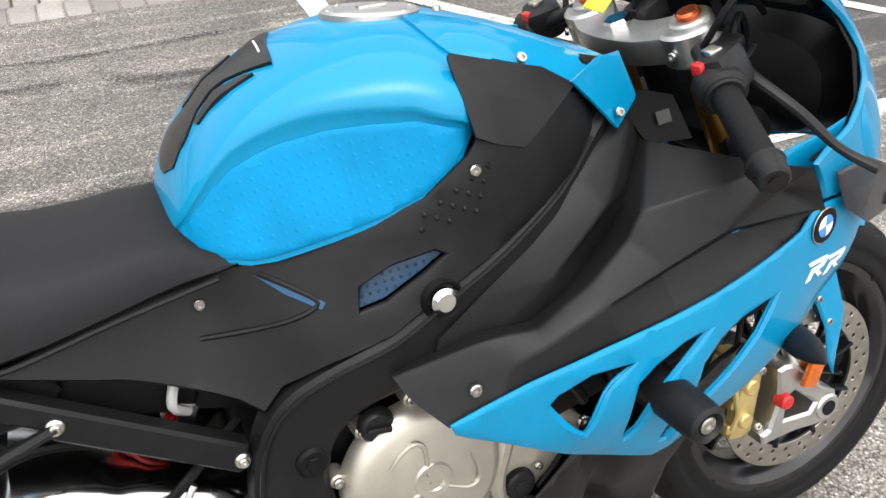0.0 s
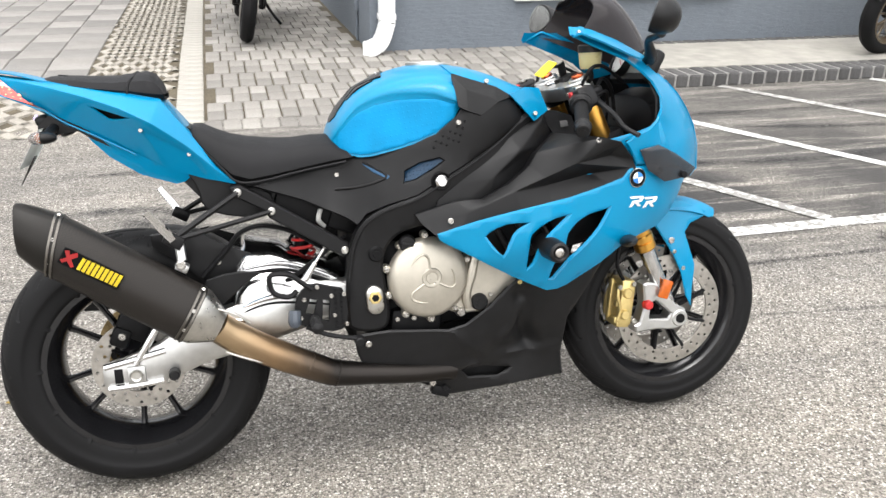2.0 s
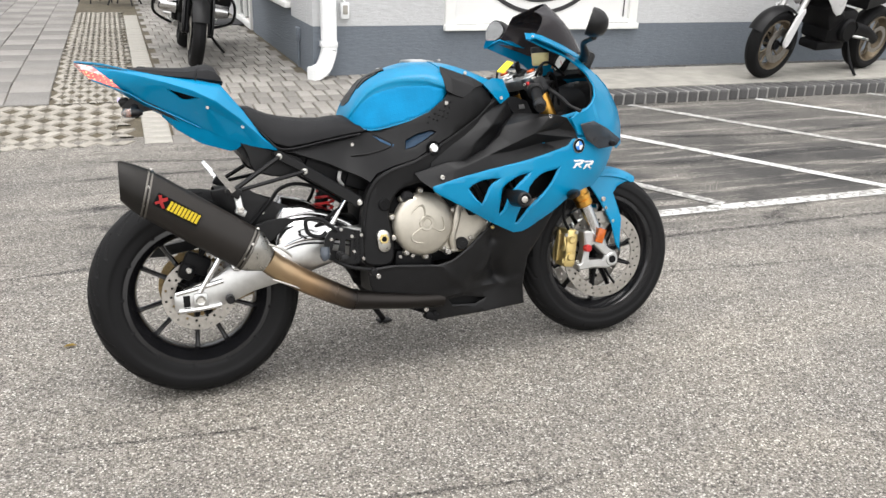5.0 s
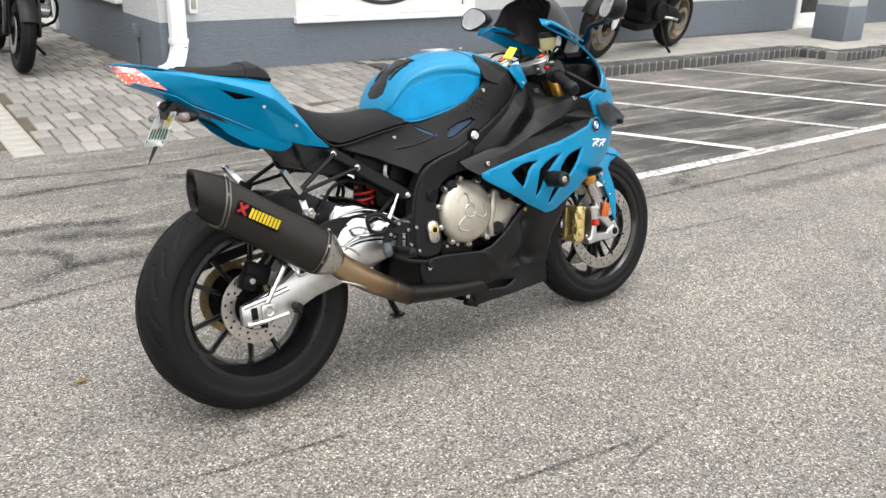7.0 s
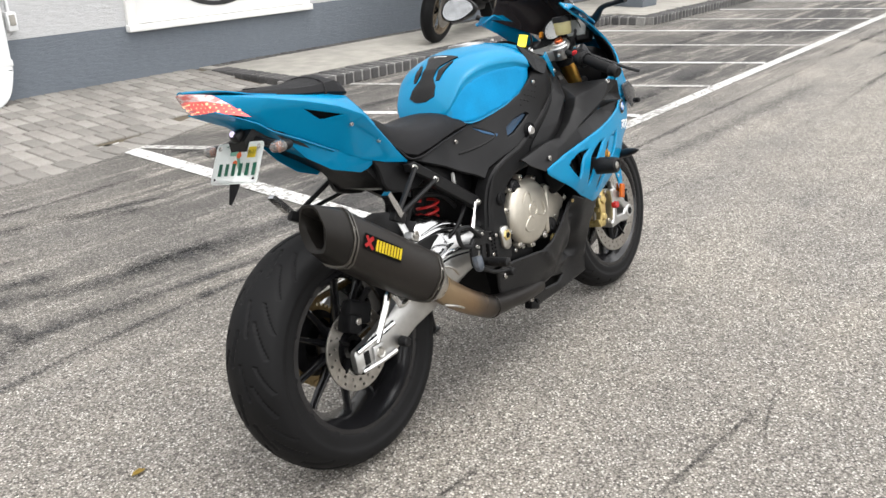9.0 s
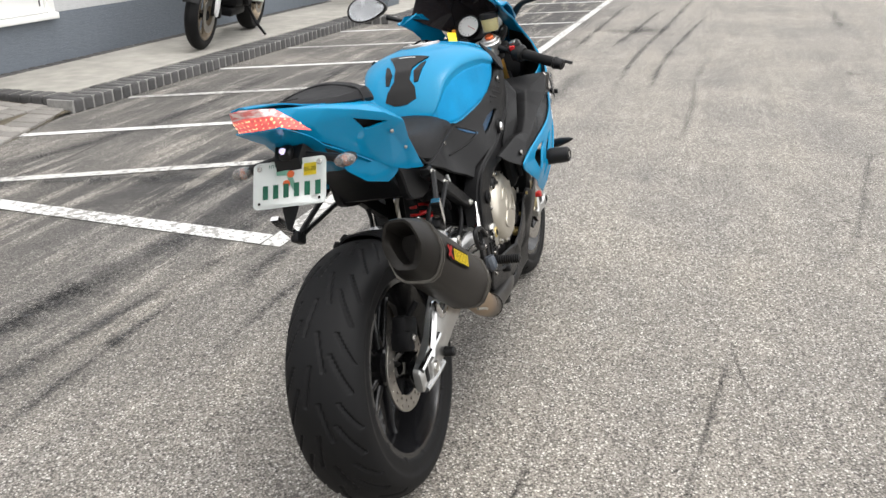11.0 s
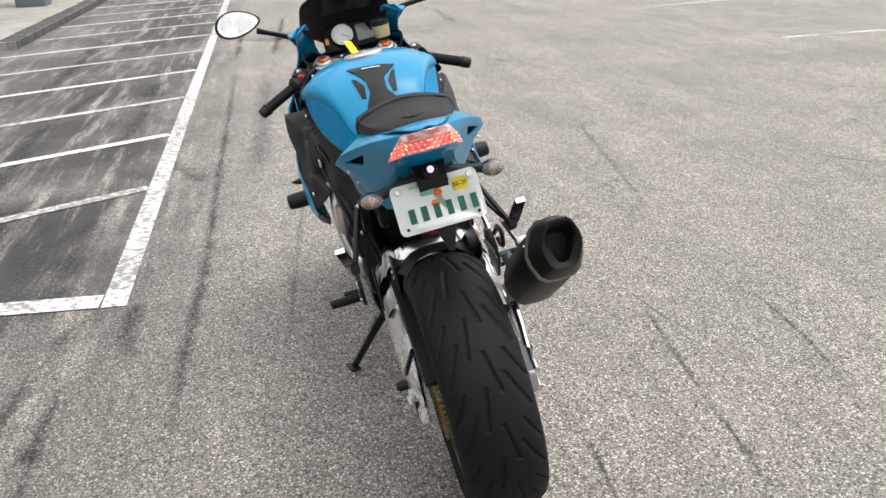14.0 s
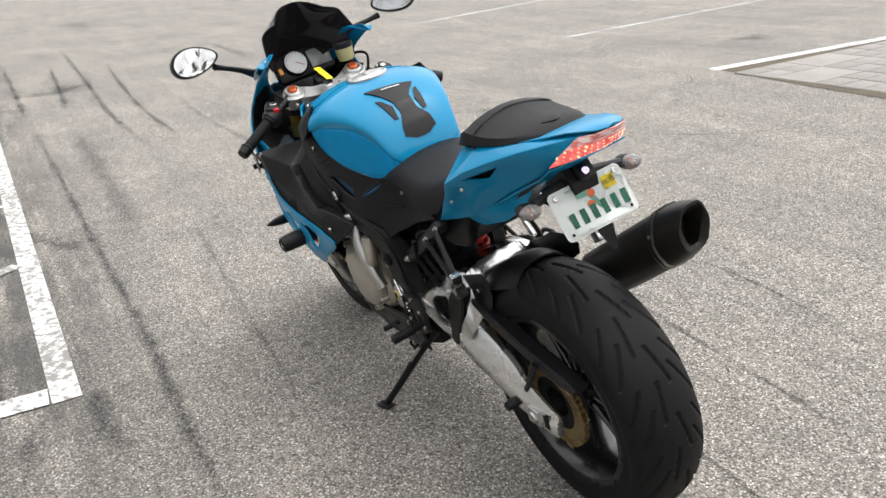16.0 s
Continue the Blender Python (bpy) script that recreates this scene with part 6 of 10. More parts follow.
seat = part("rider_seat", bm, B_SEAT, bike, "black vinyl rider seat", 50)
bm = bmesh.new()
tube(bm, [(0.2, -0.121, 0.836), (0.24, -0.129, 0.79), (0.27, -0.136, 0.76), (0.32, -0.14, 0.757), (0.42, -0.134, 0.774), (0.53, -0.128, 0.79)], 0.003, 6, 5)
part("piping", fix(bm), B_SEAT, seat)
bm = bmesh.new()
cushion(bm, [(-0.152, 1.004, 0.026, 0.999, 0.002), (-0.146, 1.012, 0.042, 0.997, 0.005), (-0.125, 1.018, 0.062, 0.992, 0.009), (-0.08, 1.018, 0.08, 0.983, 0.013), (-0.03, 1.015, 0.094, 0.975, 0.016), (0.02, 1.014, 0.104, 0.969, 0.018), (0.055, 1.018, 0.108, 0.965, 0.02), (0.085, 1.023, 0.109, 0.96, 0.024), (0.105, 1.015, 0.106, 0.957, 0.026), (0.119, 0.993, 0.102, 0.955, 0.018), (0.124, 0.97, 0.098, 0.955, 0.006)])
ps = part("passenger_seat", bm, B_SEAT, bike, "black vinyl passenger seat pad", 50)
bm = bmesh.new()
tube(bm, [(0.045, -0.108, 0.972), (0.05, -0.1, 0.997), (0.058, -0.07, 1.0085), (0.064, 0, 1.0195), (0.058, 0.07, 1.0085), (0.05, 0.1, 0.997), (0.045, 0.108, 0.972)], 0.003, 6, 5)
part("piping", fix(bm), B_SEAT, ps)
bm = bmesh.new()
tube(bm, [(-0.09, -0.022, 1.0172), (-0.108, 0.0, 1.0182), (-0.09, 0.022, 1.0172)], [0.002, 0.005, 0.002], 8, 5, 0.6)
part("strap_slot", fix(bm), B_DARK, ps)
TAIL = {"r0": (-0.255, 0.028, 1.028), "r1": (-0.19, 0.064, 1.012), "r2": (-0.12, 0.096, 0.993), "r3": (-0.04, 0.13, 0.968), "r4": (0.03, 0.16, 0.942), "w": (0.093, 0.176, 0.908), "r6": (0.16, 0.15, 0.855), "r7": (0.224, 0.138, 0.793), "r8": (0.275, 0.128, 0.75),
        "i1": (-0.17, 0.045, 1.012), "i2": (-0.1, 0.072, 1.0), "i3": (-0.02, 0.09, 0.985), "i4": (0.05, 0.1, 0.972), "i5": (0.114, 0.1, 0.957), "i6": (0.145, 0.115, 0.915), "i7": (0.178, 0.12, 0.872), "i8": (0.226, 0.124, 0.797),
        "m0": (-0.2, 0.056, 0.985), "m1": (-0.14, 0.068, 0.96), "m2": (-0.05, 0.086, 0.918), "vr": (-0.045, 0.112, 0.953), "vf": (0.05, 0.154, 0.918), "vb": (0.004, 0.116, 0.914), "s": (0.069, 0.144, 0.892), "m5": (0.166, 0.128, 0.83),
        "l0": (-0.145, 0.048, 0.945), "l1": (-0.1, 0.06, 0.918), "l2": (-0.026, 0.075, 0.882), "l3": (0.05, 0.09, 0.837), "l4": (0.126, 0.108, 0.8), "l5": (0.2, 0.114, 0.775)}
TAIL_FACES = ["r0 r1 i1", "r1 r2 i2 i1", "r2 r3 i3 i2", "r3 r4 i4 i3", "r4 w i5 i4", "w r6 i6 i5", "r6 r7 i7 i6", "r7 i8 i7", "r7 r8 i8", "r0 m0 r1", "m0 m1 r2 r1", "m1 vr r3 r2", "vr vf r4 r3", "vf s w r4", "s m5 r6 w", "m5 l5 r7 r6", "l5 r8 r7", "m5 l4 l5", "s l4 m5", "s l3 l4", "vb l3 s", "vb s vf", "vb l2 l3", "m2 l2 vb", "vr m2 vb", "m1 m2 vr", "m1 l1 m2", "l1 l2 m2", "m0 l0 m1", "l0 l1 m1"]
for s in (-1, 1):
    tp = part("tail_fairing", plates(bmesh.new(), TAIL, TAIL_FACES, s, 0.004, 0.005), B_BLUE, bike, "glossy blue tail fairing with a dark vent", 40)
    g = {k: (TAIL[k][0], TAIL[k][1] - 0.016, TAIL[k][2]) for k in ("r3", "vr", "vb", "vf", "r4", "m2", "s")}
    part("vent_grille", plates(bmesh.new(), g, ["r3 vr vf r4", "vr vb vf", "vr m2 vb", "vb s vf"], s, 0.002, 0.001), B_DARK, tp)
    for x, y, z in ((0.069, 0.147, 0.891), (0.168, 0.13, 0.83)):
        bm = bmesh.new()
        bolt(bm, (x, s * y, z), 0.005, (0, s, 0))
        part("bolt", bm, B_STEEL, tp)
    bm = bmesh.new()
    panel(bm, [(-0.076, 0.91), (-0.02, 0.888), (0.05, 0.845), (0.126, 0.81), (0.185, 0.788), (0.15, 0.762), (0.131, 0.758), (0.052, 0.784), (-0.013, 0.828), (-0.05, 0.868)], rbf([(-0.1, 0.918, 0.056), (-0.026, 0.882, 0.071), (0.05, 0.837, 0.086), (0.126, 0.8, 0.104), (0.19, 0.78, 0.11), (0.13, 0.758, 0.085), (0.052, 0.784, 0.07), (-0.013, 0.828, 0.06)]), 0.004, (), 0.02, s)
    part("lower_lip", bm, B_BLUE, tp, "blue under-tail lip")
# deck of the tail between the two sides, with a spine over the light
bm = bmesh.new()
rows = []
for x, z, w in ((-0.284, 1.037, 0.012), (-0.272, 1.036, 0.03), (-0.235, 1.032, 0.044), (-0.205, 1.027, 0.05), (-0.17, 1.018, 0.056), (-0.15, 1.012, 0.06), (-0.1, 1.0005, 0.074), (-0.02, 0.9855, 0.092), (0.05, 0.9725, 0.102), (0.114, 0.9575, 0.102), (0.145, 0.9155, 0.117), (0.178, 0.8725, 0.122)):
    rows.append([bm.verts.new((x, w * a, z + 0.004 * (1 - a * a))) for a in (-1, -0.8, -0.5, -0.2, 0, 0.2, 0.5, 0.8, 1)])
stitch(bm, rows, False)
fix(bm)
bmesh.ops.solidify(bm, geom=bm.faces[:], thickness=0.003)
part("tail_deck", fix(bm), B_BLUE, bike, "", 50)
# blue underside between the light and the plate carrier
bm = bmesh.new()
rows = []
for x, z, w in ((-0.24, 0.986, 0.052), (-0.185, 0.962, 0.058), (-0.138, 0.941, 0.058), (-0.1, 0.914, 0.062), (-0.03, 0.878, 0.077), (0.05, 0.834, 0.092)):
    rows.append([bm.verts.new((x, w * a, z - (0.012 if x > -0.15 else 0.002) * (1 - a * a))) for a in (-1, -0.7, -0.35, 0, 0.35, 0.7, 1)])
stitch(bm, rows, False)
fix(bm)
bmesh.ops.solidify(bm, geom=bm.faces[:], thickness=0.003)
part("under_tail_panel", fix(bm), B_BLUE, bike, "blue panel under the tail light", 50)
# under-tail tray
bm = bmesh.new()
loft(bm, [[(x, -w, zb), (x, -w, zt), (x, w, zt), (x, w, zb)] for x, w, zt, zb in ((-0.13, 0.05, 0.965, 0.93), (-0.05, 0.065, 0.96, 0.875), (0.05, 0.075, 0.955, 0.82), (0.15, 0.085, 0.9, 0.76), (0.2, 0.085, 0.87, 0.7), (0.3, 0.09, 0.8, 0.67), (0.42, 0.09, 0.77, 0.66))])
part("undertail", fix(bm), B_MATT, bike, "black under-tail tray", 30)
for s in (-1, 1):
    bm = bmesh.new()
    panel(bm, soften([(0.15, 0.795), (0.27, 0.748), (0.34, 0.735), (0.36, 0.69), (0.3, 0.665), (0.22, 0.68), (0.185, 0.7), (0.178, 0.75)], 1), 0.105, 0.02, (), 0.04, s)
    part("tray_cheek", bm, B_MATT, bike)
# tail light: faceted lens, pale above and lit red below, with rows of diodes
LENS = {"t0": (-0.288, 0, 1.036), "t1": (-0.276, 0.032, 1.032), "t2": (-0.234, 0.044, 1.022), "m0": (-0.276, 0, 1.018), "m1": (-0.262, 0.04, 1.014), "m2": (-0.203, 0.06, 0.994), "b0": (-0.244, 0, 0.986), "b1": (-0.228, 0.05, 0.98), "w": (-0.165, 0.076, 0.958)}


def lens_part(name, faces, material, parent, label):
    """Facets between the spots; a spot in capitals lies on the left."""
    bm = bmesh.new()
    v = {}
    for f in faces:
        row = []
        for k in f.split():
            if k not in v:
                x, y, z = LENS[k.lower()]
                v[k] = bm.verts.new((x, y if k.isupper() else -y, z))
            row.append(v[k])
        bm.faces.new(row)
    fix(bm)
    inner = [e for e in bm.edges if len(e.link_faces) == 2]
    bmesh.ops.bevel(bm, geom=inner, offset=0.004, segments=2, profile=0.5, affect="EDGES", clamp_overlap=True)
    bmesh.ops.solidify(bm, geom=bm.faces[:], thickness=0.0012)
    return part(name, fix(bm), material, parent, label, 40)


tl = lens_part("tail_light", ["m0 m1 b1 b0", "m0 M1 B1 b0", "m1 m2 w b1", "M1 M2 W B1"], B_TAIL, bike, "lit red LED tail light")
lens_part("upper_lens", ["t0 t1 m1 m0", "t0 T1 M1 m0", "t1 t2 m2 m1", "T1 T2 M2 M1"], B_PINK, tl, "pale red upper lens")


def lens_spot(a, b, c, d, u, w):
    q = [Vector(LENS[k]) for k in (a, b, c, d)]
    return q[0].lerp(q[1], u).lerp(q[3].lerp(q[2], u), w)


for s in (-1, 1):
    for row, (w, n) in enumerate(((0.2, 4), (0.5, 4), (0.8, 4))):
        for k in range(n):
            for quad, m in ((("m0", "m1", "b1", "b0"), 1), (("m1", "m2", "w", "b1"), 1)):
                u = (k + 0.25 + 0.5 * (row % 2)) / n
                p = lens_spot(*quad, u, w)
                d = Vector((-0.82, 0, -0.57)) if quad[0] == "m0" else Vector((-0.35, 0.85, -0.4))
                p, d = Vector((p.x, s * p.y, p.z)), Vector((d.x, s * d.y, d.z)).normalized()
                bm = bmesh.new()
                cyl(bm, p - d * 0.002, p + d * 0.0012, 0.0042, 0.003, 8)
                part("diode", fix(bm), B_DIODE, tl)

# plate carrier, plate, lamps
bm = bmesh.new()
loft(bm, [[(x, -w, zb), (x, -w, zt), (x, w, zt), (x, w, zb)] for x, w, zt, zb in ((-0.165, 0.03, 0.905, 0.875), (-0.14, 0.034, 0.928, 0.882), (-0.08, 0.036, 0.935, 0.89), (0.02, 0.04, 0.915, 0.86))])
carrier = part("plate_carrier", fix(bm), B_BLACK, bike, "black plate carrier arm", 30)
PD = Vector((0.5, 0, 0.866)).normalized()
PN = Vector((-0.866, 0, 0.5)).normalized()
PO = Vector((-0.204, 0, 0.813))


def plate_pt(u, v, o=0.0):
    return PO + PD * v + PN * o + Vector((0, u, 0))


def plate_shape(pts, o, thick):
    bm = bmesh.new()
    f = bm.faces.new([bm.verts.new(plate_pt(u, v, o)) for u, v in pts])
    bmesh.ops.solidify(bm, geom=[f], thickness=thick)
    return fix(bm)


def rounded(w0, h0, w1, h1, r, n=5):
    out = []
    for cx, cy, a0 in ((w1 - r, h1 - r, 0), (w0 + r, h1 - r, 90), (w0 + r, h0 + r, 180), (w1 - r, h0 + r, 270)):
        out += [(cx + r * math.cos(radians(a0 + 90 * k / n)), cy + r * math.sin(radians(a0 + 90 * k / n))) for k in range(n + 1)]
    return out


plate = part("number_plate", plate_shape(rounded(-0.089, 0, 0.089, 0.102, 0.012), 0, 0.0025), B_PLATE, bike, "white number plate with green characters", 30)
for k in range(6):
    u = 0.066 - k * 0.0255
    part("plate_character", plate_shape([(u - 0.002, 0.02), (u - 0.015, 0.02), (u - 0.015, 0.05), (u - 0.002, 0.05)], 0.0016, 0.001), B_GREEN, plate)
def lettering(text, size):
    """Flat faces of a word in the built-in font, centred on its middle."""
    cu = bpy.data.curves.new("lettering", "FONT")
    cu.body, cu.size, cu.align_x, cu.align_y, cu.resolution_u = text, size, "CENTER", "CENTER", 3
    tmp = bpy.data.objects.new("lettering", cu)
    bm = bmesh.new()
    bm.from_mesh(tmp.to_mesh())
    tmp.to_mesh_clear()
    bpy.data.objects.remove(tmp)
    bpy.data.curves.remove(cu)
    return bm


def plate_word(name, text, size, u, v, o, material, parent):
    bm = lettering(text, size)
    for w in bm.verts:
        w.co = plate_pt(u - w.co.x, v + w.co.y, o)
    return part(name, bm, material, parent, "", None)


plate_word("state_lettering", "MYFLORIDA.COM", 0.0105, 0.008, 0.0905, 0.0016, B_GREEN, plate)
part("plate_map", plate_shape([(0.032, 0.078), (0.0, 0.08), (-0.008, 0.066), (-0.016, 0.045), (-0.01, 0.034), (-0.002, 0.05), (0.006, 0.068), (0.03, 0.07)], 0.0008, 0.0006), B_PALE_GREEN, plate)
for u, v in ((-0.004, 0.07), (0.006, 0.05)):
    part("plate_fruit", plate_shape([(u + 0.009 * math.cos(a), v + 0.008 * math.sin(a)) for a in [k * math.tau / 14 for k in range(14)]], 0.0012, 0.0006), B_ORANGE, plate)
st = part("date_sticker", plate_shape(rounded(-0.066, 0.063, -0.036, 0.089, 0.002), 0.0016, 0.0008), B_LABEL_Y, plate, "yellow date sticker")
plate_word("sticker_lettering", "05-20", 0.0125, -0.051, 0.0755, 0.0026, B_DARK, st)
for u, v, m in ((-0.073, 0.089, B_BOLT), (0.073, 0.089, B_BOLT), (-0.073, 0.012, B_DARK), (0.073, 0.012, B_DARK)):
    bm = bmesh.new()
    bolt(bm, plate_pt(u, v, 0.001), 0.0062 if m is B_BOLT else 0.0032, PN, 0.003 if m is B_BOLT else 0.001)
    part("plate_screw", bm, m, plate)
bm = bmesh.new()
f = [bm.verts.new(plate_pt(u, v, -0.006)) for u, v in ((-0.02, 0.03), (0.02, 0.03), (0.019, -0.005), (0.006, -0.048), (-0.004, -0.05), (-0.012, -0.03), (-0.02, -0.005))]
bm.faces.new(f)
bmesh.ops.solidify(bm, geom=bm.faces[:], thickness=0.003)
part("plate_bracket", fix(bm), B_BLACK, carrier, "black bracket hanging below the plate")
bm = bmesh.new()
box(bm, tuple(plate_pt(0.0, 0.113, 0.012)), (0.032, 0.03, 0.026), Euler((0, radians(-20), 0)), 0.008)
pl_ = part("plate_lamp", fix(bm), B_BLACK, bike, "small black plate lamp")
bm = bmesh.new()
lathe(bm, [(-0.004, 0.0075), (0.001, 0.0065), (0.003, 0.001)], (0, 0, 0), "x", 16)
bmesh.ops.transform(bm, verts=bm.verts, matrix=Matrix.Translation(plate_pt(0.0, 0.112, 0.03)) @ Euler((0, radians(200), 0)).to_matrix().to_4x4())
part("lamp_lens", fix(bm), B_LAMP, pl_)
for s in (-1, 1):
    bm = bmesh.new()
    tube(bm, [(-0.13, s * 0.03, 0.9), (-0.135, s * 0.08, 0.893), (-0.138, s * 0.108, 0.887)], [0.012, 0.009, 0.011], 10, 4)
    ind = part("indicator", fix(bm), B_BLACK, bike, "clear-lensed rear indicator on a black stalk")
    bm = bmesh.new()
    rings = []
    for dx, r in ((0.03, 0.005), (0.024, 0.01), (0.012, 0.014), (0.002, 0.015), (-0.002, 0.0145)):
        rings.append([(-0.14 + dx, s * 0.126 + 1.4 * r * math.cos(a), 0.884 + 0.92 * r * math.sin(a)) for a in [k * math.tau / 18 for k in range(18)]])
    loft(bm, rings)
    part("indicator_body", fix(bm), B_BLACK, ind)
    bm = bmesh.new()
    rings = []
    for dx, r in ((-0.002, 0.015), (-0.01, 0.0155), (-0.02, 0.0135), (-0.027, 0.008), (-0.029, 0.003)):
        rings.append([(-0.14 + dx, s * 0.126 + 1.5 * r * math.cos(a), 0.884 + 0.92 * r * math.sin(a)) for a in [k * math.tau / 18 for k in range(18)]])
    loft(bm, rings)
    part("indicator_lens", fix(bm), B_CLEAR, ind)
    bm = bmesh.new()
    lathe(bm, [(-0.152, 0.0005), (-0.153, 0.002), (-0.15, 0.003), (-0.1425, 0.003)], (0, s * 0.126, 0.884), "x", 12)
    part("bulb", fix(bm), B_AMBER, ind)

# ---- subframe, rearsets, shock, stand ----
for s in (-1, 1):
    bm = bmesh.new()
    panel(bm, [(0.25, 0.748), (0.275, 0.752), (0.35, 0.703), (0.522, 0.59), (0.522, 0.563), (0.505, 0.558), (0.338, 0.668), (0.325, 0.688), (0.255, 0.728)], 0.145, 0.025, (), 0.05, s, 0.004)
    sf = part("subframe", bm, B_FRAME, bike, "black rear subframe rail", 40)
    for x, z in ((0.268, 0.735), (0.343, 0.685), (0.512, 0.575)):
        bm = bmesh.new()
        cyl(bm, (x, s * 0.14, z), (x, s * 0.149, z), 0.0095, None, 18, 0.002)
        bolt(bm, (x, s * 0.149, z), 0.006, (0, s, 0))
        part("bolt", fix(bm), B_STEEL, sf)
    # passenger peg hanger: two struts to the peg
    bm = bmesh.new()
    tube(bm, [(0.268, s * 0.148, 0.735), (0.115, s * 0.195, 0.645)], 0.0075, 6, 2)
    tube(bm, [(0.343, s * 0.148, 0.685), (0.115, s * 0.195, 0.642)], 0.0065, 6, 2)
    box(bm, (0.118, s * 0.195, 0.643), (0.045, 0.022, 0.03), Euler((0, radians(30), 0)), 0.005)
    ph = part("peg_hanger", fix(bm), B_FRAME, bike, "black passenger footrest hanger")
    bm = bmesh.new()
    a, b = Vector((0.118, s * 0.2, 0.645)), Vector((0.068, s * 0.218, 0.715))
    loft(bm, [[tuple(p + Vector((0.0065 * k * i, 0.011 * j, 0.0045 * k * i))) for i, j in ((-1, -1), (1, -1), (1, 1), (-1, 1))] for p, k in ((a, 1.0), (a.lerp(b, 0.5), 1.1), (b, 0.8))])
    pg = part("passenger_peg", fix(bm), B_ALU, ph, "folded silver passenger footrest", 30)
    bm = bmesh.new()
    for k in range(9):
        q = a.lerp(b, 0.3 + 0.08 * k) + Vector((-0.007, 0, -0.002))
        box(bm, tuple(q), (0.004, 0.022, 0.003), Euler((0, radians(-50), 0)))
    tagged(part("peg_teeth", bm, B_DARK, pg), kind="stuff")
    # rearset
    bm = bmesh.new()
    panel(bm, soften([(0.385, 0.49), (0.42, 0.515), (0.47, 0.5), (0.5, 0.49), (0.505, 0.41), (0.48, 0.385), (0.42, 0.398), (0.38, 0.415), (0.375, 0.45)], 1), 0.2, 0.01, [[(0.4, 0.44), (0.415, 0.475), (0.43, 0.47), (0.42, 0.435)], [(0.44, 0.42), (0.445, 0.47), (0.46, 0.465), (0.455, 0.415)]], 0.03, s, 0.002)
    rs_ = part("rearset", bm, B_FRAME, bike, "black machined rider footrest bracket", 35)
    bm = bmesh.new()
    for x in (0.474, 0.488):
        for k in range(9):
            cyl(bm, (x, s * 0.2, 0.4 + 0.0115 * k), (x, s * 0.2035, 0.4 + 0.0115 * k), 0.004, None, 8)
    tagged(part("adjuster_holes", fix(bm), B_DARK, rs_), kind="stuff")
    for x, z in ((0.432, 0.503), (0.465, 0.478), (0.4, 0.475), (0.495, 0.48), (0.498, 0.405), (0.47, 0.43), (0.39, 0.43)):
        bm = bmesh.new()
        bolt(bm, (x, s * 0.201, z), 0.0055, (0, s, 0))
        part("bolt", bm, B_BOLT, rs_)
    bm = bmesh.new()
    prof = [(0.205, 0.001), (0.205, 0.0115), (0.222, 0.0115)]
    for k in range(10):
        prof += [(0.225 + 0.0065 * k, 0.0135), (0.2285 + 0.0065 * k, 0.0135), (0.2295 + 0.0065 * k, 0.0105)]
    lathe(bm, [(s * y, r) for y, r in prof + [(0.291, 0.001)]], (0.42, 0, 0.426), "y", 14)
    part("footpeg", fix(bm), B_BLACK, rs_, "knurled black footpeg")
    bm = bmesh.new()
    if s < 0:
        tube(bm, [(0.385, -0.205, 0.5), (0.365, -0.207, 0.487), (0.33, -0.207, 0.5), (0.322, -0.207, 0.535), (0.335, -0.207, 0.545), (0.37, -0.207, 0.54), (0.395, -0.207, 0.52), (0.42, -0.205, 0.5)], 0.0065, 8, 5)
        part("brake_pedal", fix(bm), B_FRAME, rs_, "black looped heel guard")
        bm = bmesh.new()
        tube(bm, [(0.375, -0.215, 0.455), (0.373, -0.22, 0.43), (0.378, -0.22, 0.418)], [0.014, 0.016, 0.012], 10, 4)
        part("reservoir_hose", fix(bm), mat("smoked_rubber", (0.05, 0.06, 0.075), 0.3, 0, 0.1, 20, 0), rs_)
        bm = bmesh.new()
        tube(bm, [(0.4, -0.21, 0.41), (0.45, -0.21, 0.385), (0.5, -0.21, 0.372), (0.53, -0.21, 0.365)], 0.006, 8)
        cyl(bm, (0.525, -0.2, 0.362), (0.525, -0.225, 0.36), 0.014, 0.012, 12, 0.003)
        part("brake_lever", fix(bm), B_FRAME, rs_)
        bm = bmesh.new()
        cyl(bm, (0.405, -0.19, 0.52), (0.435, -0.185, 0.562), 0.009, 0.006, 12, 0.002)
        cyl(bm, (0.435, -0.185, 0.562), (0.455, -0.18, 0.59), 0.004, None, 8)
        part("brake_switch", fix(bm), B_ALU, rs_)
    else:
        tube(bm, [(0.46, 0.21, 0.4), (0.54, 0.215, 0.372), (0.585, 0.22, 0.37)], 0.006, 8)
        cyl(bm, (0.585, 0.2, 0.37), (0.585, 0.25, 0.37), 0.008, None, 12, 0.002)
        part("gear_lever", fix(bm), B_FRAME, rs_)
        bm = bmesh.new()
        cyl(bm, (0.47, 0.2, 0.45), (0.54, 0.19, 0.52), 0.004, None, 8)
        part("shift_rod", fix(bm), B_ALU, rs_)
# shock with red spring
bm = bmesh.new()
cyl(bm, (0.405, 0.0, 0.5), (0.44, 0.0, 0.68), 0.02, None, 20)
cyl(bm, (0.415, -0.06, 0.62), (0.425, -0.06, 0.68), 0.024, None, 20, 0.004)
shock = part("shock", fix(bm), B_DARK, bike, "rear shock absorber with red coil spring")
bm = bmesh.new()
pts = []
for k in range(43):
    a = k * math.tau / 12
    t = k / 42
    pts.append((0.412 + 0.02 * t + 0.031 * math.cos(a), -0.025 + 0.031 * math.sin(a), 0.535 + 0.075 * t))
tube(bm, pts, 0.0045, 8, 2)
